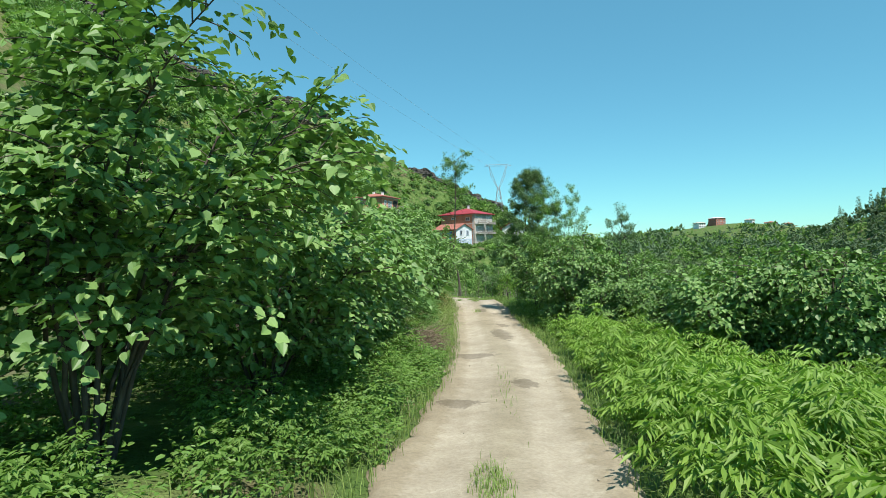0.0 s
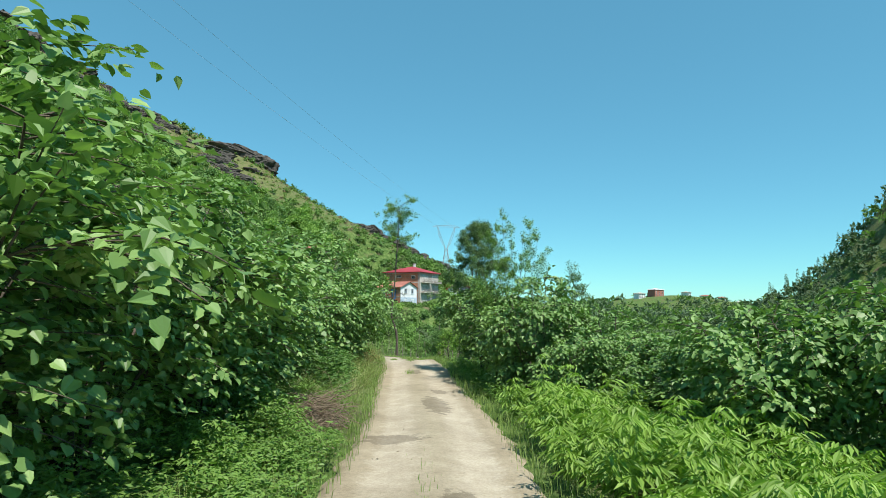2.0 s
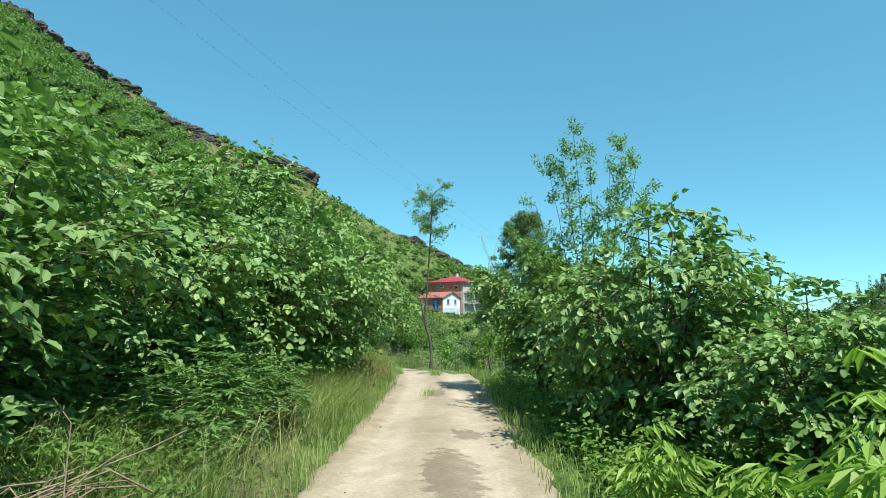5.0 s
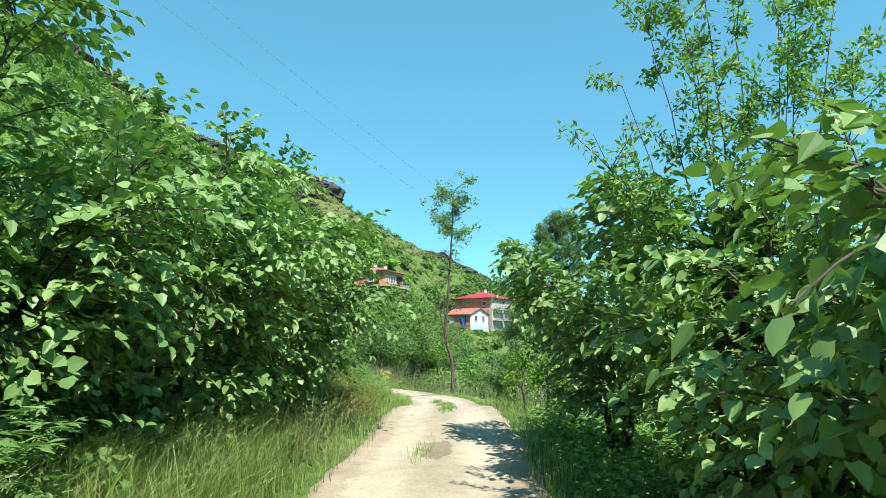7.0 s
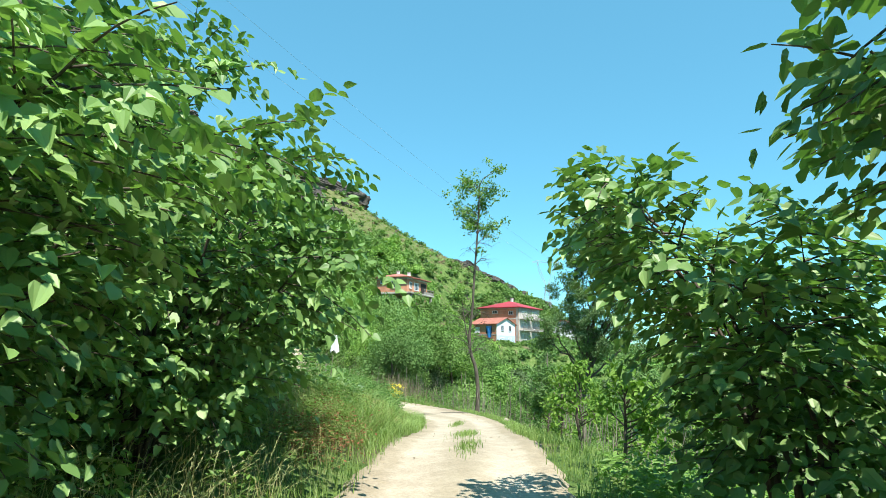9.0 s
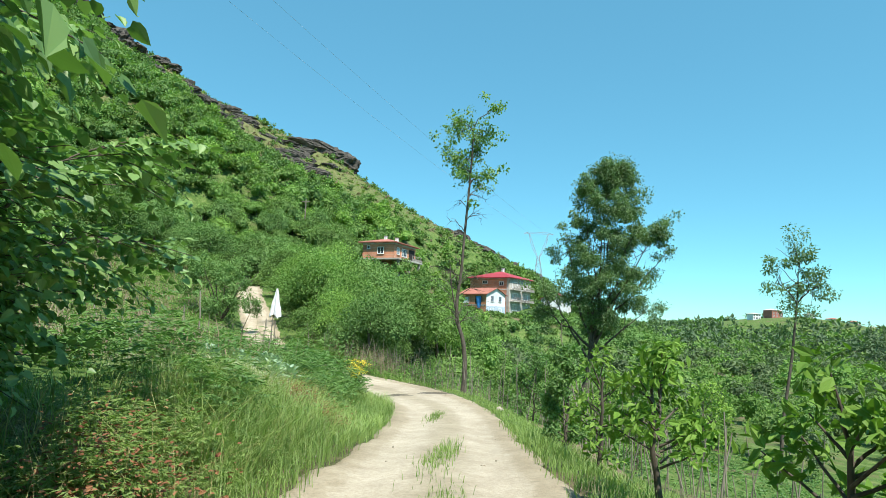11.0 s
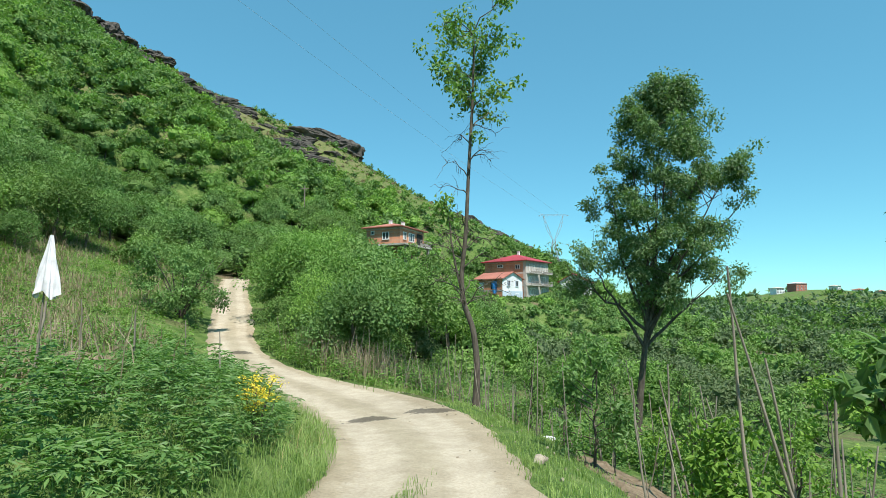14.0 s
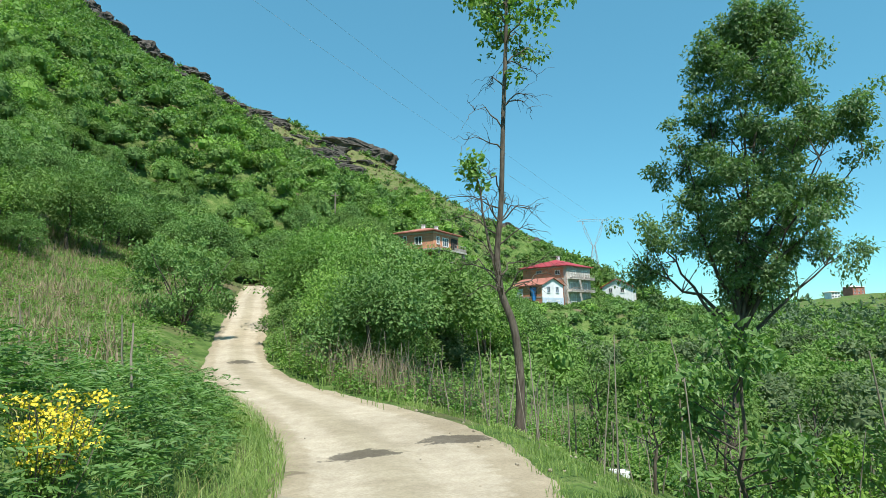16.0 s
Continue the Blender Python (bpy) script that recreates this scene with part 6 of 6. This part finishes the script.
def stake(x, y, tall, thick=1.0, tilt=6.0, label="thin grey bean pole stuck in the ground"):
    ob = new("stake", STAKES[rk.integers(0, 8)])
    ob.matrix_basis = pose(x, y, land_z(x, y) - 0.06, rk.normal(0, tilt), rk.normal(0, tilt), rk.uniform(0, 360)) @ Matrix.Diagonal((thick, thick, tall, 1))
    tagged(ob, label, "stake", "poles along the lane's bend")


# tall poles close to the lane
for x, y, tall, th, rx, ry in ((2.62, 45.4, 2.35, 1.15, 0, 2), (2.95, 45.3, 2.3, 1.1, 0, -14), (3.65, 46.2, 2.5, 0.9, 3, -8), (1.92, 39.9, 2.65, 0.72, 0, -3), (2.45, 39.8, 2.75, 0.72, 0, -15), (2.45, 40.05, 2.3, 0.8, 3, -11)):
    ob = new("stake", STAKES[rk.integers(0, 8)])
    ob.matrix_basis = pose(x, y, land_z(x, y) - 0.08, rx, ry, 0) @ Matrix.Diagonal((th, th, tall, 1))
    tagged(ob, "long grey wooden pole leaning on the slope", "stake", "poles along the lane's bend")
for k in range(125):
    i = int(np.argmin(np.abs(MID[:, 1] - rk.uniform(36, 53.5))))
    p = MID[i, :2] + MID_SIDE[i] * -rk.uniform(2.7, 7.5)
    stake(p[0], p[1], rk.uniform(1.0, 2.3), rk.uniform(0.4, 0.85), 8)
for k in range(150):
    x = rk.uniform(-12.0, 2.6)
    base = np.interp(x, [-13.5, -9.5, -6.5, -4.0, 0.6], [65.5, 60.5, 57.8, 56.2, 55.6])
    stake(x, base + rk.uniform(0.2, 4.0), rk.uniform(0.9, 2.3), rk.uniform(0.4, 0.8), 9)
for x, y, tall in ((-7.2, 42.0, 1.9), (-9.5, 45, 1.8), (-6.6, 45.2, 1.5), (-5.4, 41.75, 1.3), (-10.8, 49, 1.7), (-12.5, 47.5, 1.8), (-8.8, 50.5, 1.5), (-14.0, 53, 1.8), (-11.0, 43.5, 2.0), (-6.2, 47.6, 1.4)):
    stake(x, y, tall, 1.1, 5, "thin wooden stick standing in the field")
for k in range(46):
    x, y = rk.uniform(-16, -6.2), rk.uniform(43, 60)
    if lane_at(np.array([x]), np.array([y]))[0][0] > 4.5:
        stake(x, y, rk.uniform(0.8, 1.6), rk.uniform(0.35, 0.7), 8, "thin wooden stick standing in the field")
r = np.random.default_rng(71)
px = np.concatenate([r.uniform(-13.5, 0.8, 500), r.normal(-6.2, 1.6, 700)])
py = np.interp(px, [-13.5, -9.5, -6.5, -4.0, 0.8], [65.0, 60.0, 57.4, 55.9, 55.3]) + r.uniform(0.2, 5.0, 1200)
stuff("dry_stems", grass(r, np.stack([px, py, land(px, py)], -1), 1.35, 0.008, 0.22), M_DEAD, "thicket of thin dry stems beyond the bend", "stalks")
px = r.uniform(-13.5, 6, 2600)
py = np.interp(px, [-13.5, -9.5, -6.5, -4.0, 0.8, 6], [65.3, 60.3, 57.6, 56.2, 56.0, 50]) + r.uniform(-0.3, 7, 2600)
stuff("vine_leaves", herbs(r, np.stack([px, py, land(px, py)], -1), 1.15, 0.14, 14), M_HERB, "green climbing plants among the stems", "weeds")


# ---- young trees on the slope ----
def sapling(x, y, tall, wide, seed, leaf=0.10, mat=None, label="young citrus tree with glossy green leaves beside the lane", bare=0.35, count=700):
    rng = np.random.default_rng(seed)
    ob = thing("citrus_tree", x, y, land_z(x, y) - 0.03, label, "tree", "young trees on the slope")
    part("trunk", mesh_np("trunk", *tubes([bend(rng, (0, 0, 0), (rng.normal(0, 0.06), rng.normal(0, 0.06), tall * 0.85), 7, 0, 0.05)], [np.linspace(0.035, 0.012, 7)], 6), M_BARK, True), ob)
    tw, rd, tufts = [], [], []
    n = 16
    for k in range(n):
        z = tall * (bare + (1 - bare) * (k + 0.5) / n)
        w = wide * math.sin(math.pi * min(1, 0.18 + 0.82 * (z / tall - bare * 0.7) / (1 - bare * 0.7))) ** 0.7
        a = rng.uniform(0, 6.28)
        e = np.array([np.cos(a) * w, np.sin(a) * w, z + 0.12 * tall * rng.random()])
        tw.append(bend(rng, (0, 0, z * 0.85), e, 5))
        rd.append(np.linspace(0.012, 0.004, 5))
        tufts.append(cluster(rng, e * np.array([0.8, 0.8, 1]), wide * 0.42, count // n, leaf, 0.48, 0.25))
    part("branch", mesh_np("branch", *tubes(tw, rd, 5), M_BARK, True), ob)
    at, al, up, ln, wd = stack(tufts)
    part("crown", mesh_np("crown", *leaves(at, al, up, ln, wd, LANCE), mat or M_CITRUS), ob)


sapling(2.0, 32.8, 1.35, 0.42, 501)
sapling(2.35, 30.6, 1.3, 0.45, 502)
sapling(1.85, 35.1, 1.45, 0.36, 503, 0.095, M_PALE, "young tree with long pale green leaves beside the lane", 0.15, 420)
sapling(1.95, 40.6, 1.35, 0.46, 504, 0.072, None, "young citrus tree with glossy green leaves beside the lane", 0.12, 2600)
sapling(1.6, 46.8, 2.2, 0.68, 505, 0.10, M_WEED, "slender young tree with dense leaves on the slope", 0.12, 2000)
sapling(1.3, 50.8, 2.0, 0.5, 506, 0.10, M_HERB, "slender young tree with dense leaves on the slope", 0.25, 900)
sapling(3.6, 49.5, 1.9, 0.6, 507, 0.11, M_CITRUS, "young tree with yellowish green leaves on the slope", 0.25, 1000)
sapling(4.6, 45.8, 1.8, 0.6, 508)
sapling(1.72, 37.75, 1.8, 0.36, 509, 0.072, M_WEED, "dense young tree with dark leaves beside the lane", 0.06, 3200)
sapling(6.5, 51.0, 2.4, 0.7, 510, 0.12, M_HERB, "slender young tree with dense leaves on the slope", 0.2, 1000)
sapling(9.5, 55.0, 3.6, 1.2, 511, 0.16, M_PALE, "light green pointed young tree on the slope", 0.1, 1600)
for sx, sy, st, sw in ((0.5, 53.4, 2.3, 0.55), (2.7, 52.0, 2.6, 0.6), (3.6, 47.9, 2.2, 0.55), (4.7, 53.2, 2.9, 0.7), (5.6, 48.3, 2.6, 0.7), (3.3, 55.2, 2.6, 0.6), (7.4, 54.4, 3.0, 0.8)):
    sapling(sx, sy, st, sw, 560 + int(10 * sx), 0.10, M_WOODS2, "slender young hazel with dense dark leaves on the slope", 0.12, 1200)
sapling(0.6, 57.5, 2.2, 0.6, 512, 0.11, M_HERB, "slender young tree with dense leaves on the slope", 0.2, 1000)


# ---- the bank and field left of the bend ----
# dark bush beside the climbing lane
rb = np.random.default_rng(520)
bush = thing("dark_bush", -20.2, 68.4, land_z(-20.2, 68.4) - 0.1, "large dark green bush at the edge of the lane", "bush")
bush.scale = (1.12, 1.12, 1.15)
tw = [bend(rb, (0, 0, 0), (rb.normal(0, 1.1), rb.normal(0, 1.1), rb.uniform(2, 4)), 7) for _ in range(8)]
for p in tw:
    part("stem", mesh_np("stem", *tubes([p], [np.linspace(0.06, 0.015, 7)], 5), M_BARK, True), bush)
tufts = []
for x_, y_, z_, rr_, n_ in ((-1.3, 0.3, 3.3, 1.5, 26), (0.5, 0.2, 3.0, 1.2, 16), (-2.6, 0.3, 2.6, 1.0, 10), (0.8, -0.6, 1.4, 1.3, 22), (1.9, -0.6, 1.3, 0.9, 10), (-0.8, -0.5, 1.2, 1.2, 14)):
    for _ in range(n_):
        d_ = unit(rb.normal(0, 1, 3))
        c_ = np.array([x_, y_, z_]) + d_ * rr_ * rb.uniform(0.5, 1.12) * np.array([1, 1, 0.85])
        c_[2] = max(c_[2], 0.25)
        tufts.append(cluster(rb, c_, rb.uniform(0.28, 0.55), 85, 0.16, 0.55, 0.5, 0.7))
part("foliage", mesh_np("foliage", *kites(*stack(tufts)), M_WOODS), bush)

# broom in flower
bush = thing("broom_bush", -3.45, 43.5, land_z(-3.45, 43.5) - 0.05, "small broom bush covered in yellow flowers", "bush")
bush.scale = (1.0, 1.0, 0.88)
tw = [bend(rb, (0, 0, 0), (rb.normal(0, 0.16), rb.normal(0, 0.16), rb.uniform(0.75, 1.1)), 5) for _ in range(30)]
part("stem", mesh_np("stem", *tubes(tw, [np.linspace(0.007, 0.003, 5)] * len(tw), 4), M_BARK), bush)
part("foliage", mesh_np("foliage", *kites(*stack([cluster(rb, p[k], 0.09, 22, 0.05, 0.4) for p in tw for k in (2, 3)])), M_HERB), bush)
part("flower", mesh_np("flower", *kites(*stack([cluster(rb, p[k], 0.08, 26, 0.030, 0.8) for p in tw for k in (3, 4)])), M_BROOM), bush, "bright yellow flowers")

# sack on a stick
sack = thing("plastic_sack", -5.27, 41.56, land_z(-5.27, 41.56), "white plastic sack hung on a stick in the field", "sack")
part("stick", mesh_np("stick", *tubes([[(0, 0, -0.1), (0.03, 0, 0.7), (0.0, 0, 1.45)]], [[0.018, 0.016, 0.012]], 6), M_STAKE, True), sack)
sz = 0.64 - land_z(-5.27, 41.56)
bm = bmesh.new()
bmesh.ops.create_cone(bm, segments=22, radius1=0.14, radius2=0.02, depth=0.70, cap_ends=False)
bmesh.ops.subdivide_edges(bm, edges=bm.edges[:], cuts=3, use_grid_fill=True)
for v in bm.verts:
    a = math.atan2(v.co.y, v.co.x)
    t = (v.co.z + 0.39) / 0.78
    k = 1 + 0.24 * math.sin(5 * a + 3 * t) + 0.12 * math.sin(11 * a - 5 * t) + 0.5 * t * (1 - t)
    v.co.x, v.co.y = v.co.x * k * 1.15 + 0.05 * (1 - t), v.co.y * k * 0.75
    v.co.z += sz - 0.39 + 0.05 * math.sin(3 * a) * (1 - t)
M_SACK = plain("white_plastic", (0.52, 0.51, 0.53), (0.72, 0.71, 0.72), 6, 0.45, 0.5, 0.03, 0.5)
part("bag", bm_mesh("bag", bm, M_SACK, True), sack)
sack.rotation_euler = (0, radians(5), 0)
sack.scale = (0.8, 0.8, 1.0)
sack = copy_thing(sack, pose(-12.6, 47.2, land_z(-12.6, 47.2), 0, 0, 80) @ Matrix.Scale(0.6, 4))

# cabbages
M_CABBAGE = leaf_material("cabbage_leaf", (0.14, 0.24, 0.13), (0.20, 0.31, 0.19), (0.30, 0.41, 0.28), 0.2, 0.45)


def cabbage(seed, size, x, y):
    """A rosette of broad leaves round a short stalk."""
    rng = np.random.default_rng(seed)
    ob = thing("cabbage", x, y, land_z(x, y) - 0.02, "grey-green cabbage plant with broad leaves in the field", "cabbage", "cabbages in the field")
    part("stalk", mesh_np("stalk", *tubes([[(0, 0, 0), (0, 0, 0.2), (0, 0, 0.42)]], [[0.03, 0.028, 0.015]], 6), M_CABBAGE, True), ob)
    n = 16
    a = np.arange(n) * 2.4 + rng.normal(0, 0.2, n)
    lift = np.linspace(0.15, 1.6, n)
    al = np.stack([np.cos(a), np.sin(a), lift], -1)
    at = np.stack([np.cos(a) * 0.02, np.sin(a) * 0.02, 0.20 + 0.013 * np.arange(n)], -1)
    up = np.stack([-np.cos(a) * lift * 0.8, -np.sin(a) * lift * 0.8, np.ones(n)], -1) + rng.normal(0, 0.15, (n, 3))
    ln = size * np.linspace(1.15, 0.6, n) * rng.uniform(0.85, 1.15, n)
    for k in range(n):
        part("leaf", mesh_np("leaf", *leaves(at[k:k + 1], al[k:k + 1], up[k:k + 1], ln[k:k + 1], ln[k:k + 1] * 0.85, HEART, HEART_FACES), M_CABBAGE), ob)
    return ob


kinds = [cabbage(530 + k, 0.21, -3.75 + 0.22 * k, 38.2 - 0.45 * k) for k in range(3)]
for k in range(11):
    x, y = (-3.65 + rb.normal(0, 0.3), 37.9 + rb.normal(0, 0.4)) if k < 6 else (-4.9 + rb.normal(0, 0.35), 38.1 + rb.normal(0, 0.5))
    copy_thing(kinds[k % 3], pose(x, y, land_z(x, y) - 0.02, 0, 0, rb.uniform(0, 360)))

# heap of mown, bleached plants and brown dock
r = np.random.default_rng(72)
n = 4200
px, py = r.normal(-3.55, 0.55, n), r.normal(36.3, 0.65, n)
hz = 0.22 * np.exp(-(((px + 3.55) / 0.8) ** 2 + ((py - 36.3) / 0.9) ** 2)) * r.random(n)
M_MOWN = leaf_material("mown_plants", (0.24, 0.25, 0.13), (0.36, 0.37, 0.23), (0.50, 0.50, 0.36), 0.2, 0.8)
stuff("mown_heap", grass(r, np.stack([px, py, land(px, py) + 0.02 + hz], -1), 0.12, 0.006, 2.6), M_MOWN, "heap of bleached mown plants on the bank", "straw")


def scrap(seed, x, y, size):
    """A torn, crumpled piece of plastic sheet."""
    rg = np.random.default_rng(seed)
    bm = bmesh.new()
    bmesh.ops.create_grid(bm, x_segments=7, y_segments=5, size=0.5)
    ph = rg.uniform(0, 6, 3)
    for v in bm.verts:
        u, w = v.co.x, v.co.y
        v.co = (u * size * (1 + 0.2 * math.sin(9 * w + ph[0])), w * size * 0.6 * (1 + 0.25 * math.sin(8 * u + ph[1])), size * (0.12 * math.sin(11 * u + ph[2]) + 0.10 * math.cos(13 * w) + rg.normal(0, 0.03)))
    bmesh.ops.solidify(bm, geom=bm.faces[:], thickness=0.003)
    ob = new("plastic_scrap", bm_mesh("plastic_scrap", bm, M_SACK))
    ob.matrix_basis = pose(x, y, land_z(x, y) + 0.10, rg.uniform(-20, 20), rg.uniform(-20, 20), rg.uniform(0, 360))
    tagged(ob, "torn dirty white plastic scrap among mown plants", "plastic scrap", "plastic scraps on the bank")


for k, (x, y, size) in enumerate([(-3.25, 37.3, 0.20), (-3.12, 37.05, 0.14), (-3.0, 36.8, 0.22), (-2.9, 36.55, 0.16), (-3.4, 37.0, 0.12)]):
    scrap(800 + k, x, y, size)
n = 300
px, py = r.normal(-2.65, 0.28, n), r.normal(36.9, 0.35, n)
M_RUST = leaf_material("dock_seed", (0.16, 0.06, 0.03), (0.24, 0.10, 0.05), (0.33, 0.17, 0.08), 0.2, 0.8)
stuff("dock_stalks", join([herbs(r, np.stack([px, py, land(px, py)], -1), 0.55, 0.04, 16, 0.5)]), M_RUST, "rust-brown seeding dock plants on the bank", "weeds")
n = 110
px, py = r.normal(-1.75, 0.2, n), r.normal(30.6, 0.5, n)
stuff("dock_stalks", herbs(r, np.stack([px, py, land(px, py)], -1), 0.7, 0.05, 14, 0.5), M_RUST, "rust-brown seeding plants in the verge", "weeds")
n = 420
px, py = r.normal(-2.1, 0.3, n), r.normal(31.6, 1.1, n)
stuff("pale_herbs", pinnate(r, np.stack([px, py, land(px, py)], -1), 0.5, 0.055, 3, 7, 0.22), M_GRASS, "pale feathery herbs in the verge", "weeds")

# pile of cut brushwood
pile = thing("brush_pile", -1.4, 15.5, land_z(-1.4, 15.5), "pile of dry brown cut brushwood in the verge", "brushwood")
pile.scale = (0.85, 0.85, 1.25)
for k in range(5):
    tw = []
    for _ in range(70):
        a = rb.uniform(0, 6.28)
        c = np.array([rb.normal(0, 0.28), rb.normal(0, 0.4), abs(rb.normal(0.18, 0.13))])
        d = np.array([math.cos(a), math.sin(a), rb.normal(0.1, 0.25)]) * rb.uniform(0.25, 0.6)
        tw.append(bend(rb, np.maximum(c - d, [-9, -9, 0.01]), np.maximum(c + d, [-9, -9, 0.01]), 5, 0.03, 0.12))
    part("twig", mesh_np("twig", *tubes(tw, [np.linspace(0.006, 0.003, 5)] * len(tw), 4), M_TWIG), pile)
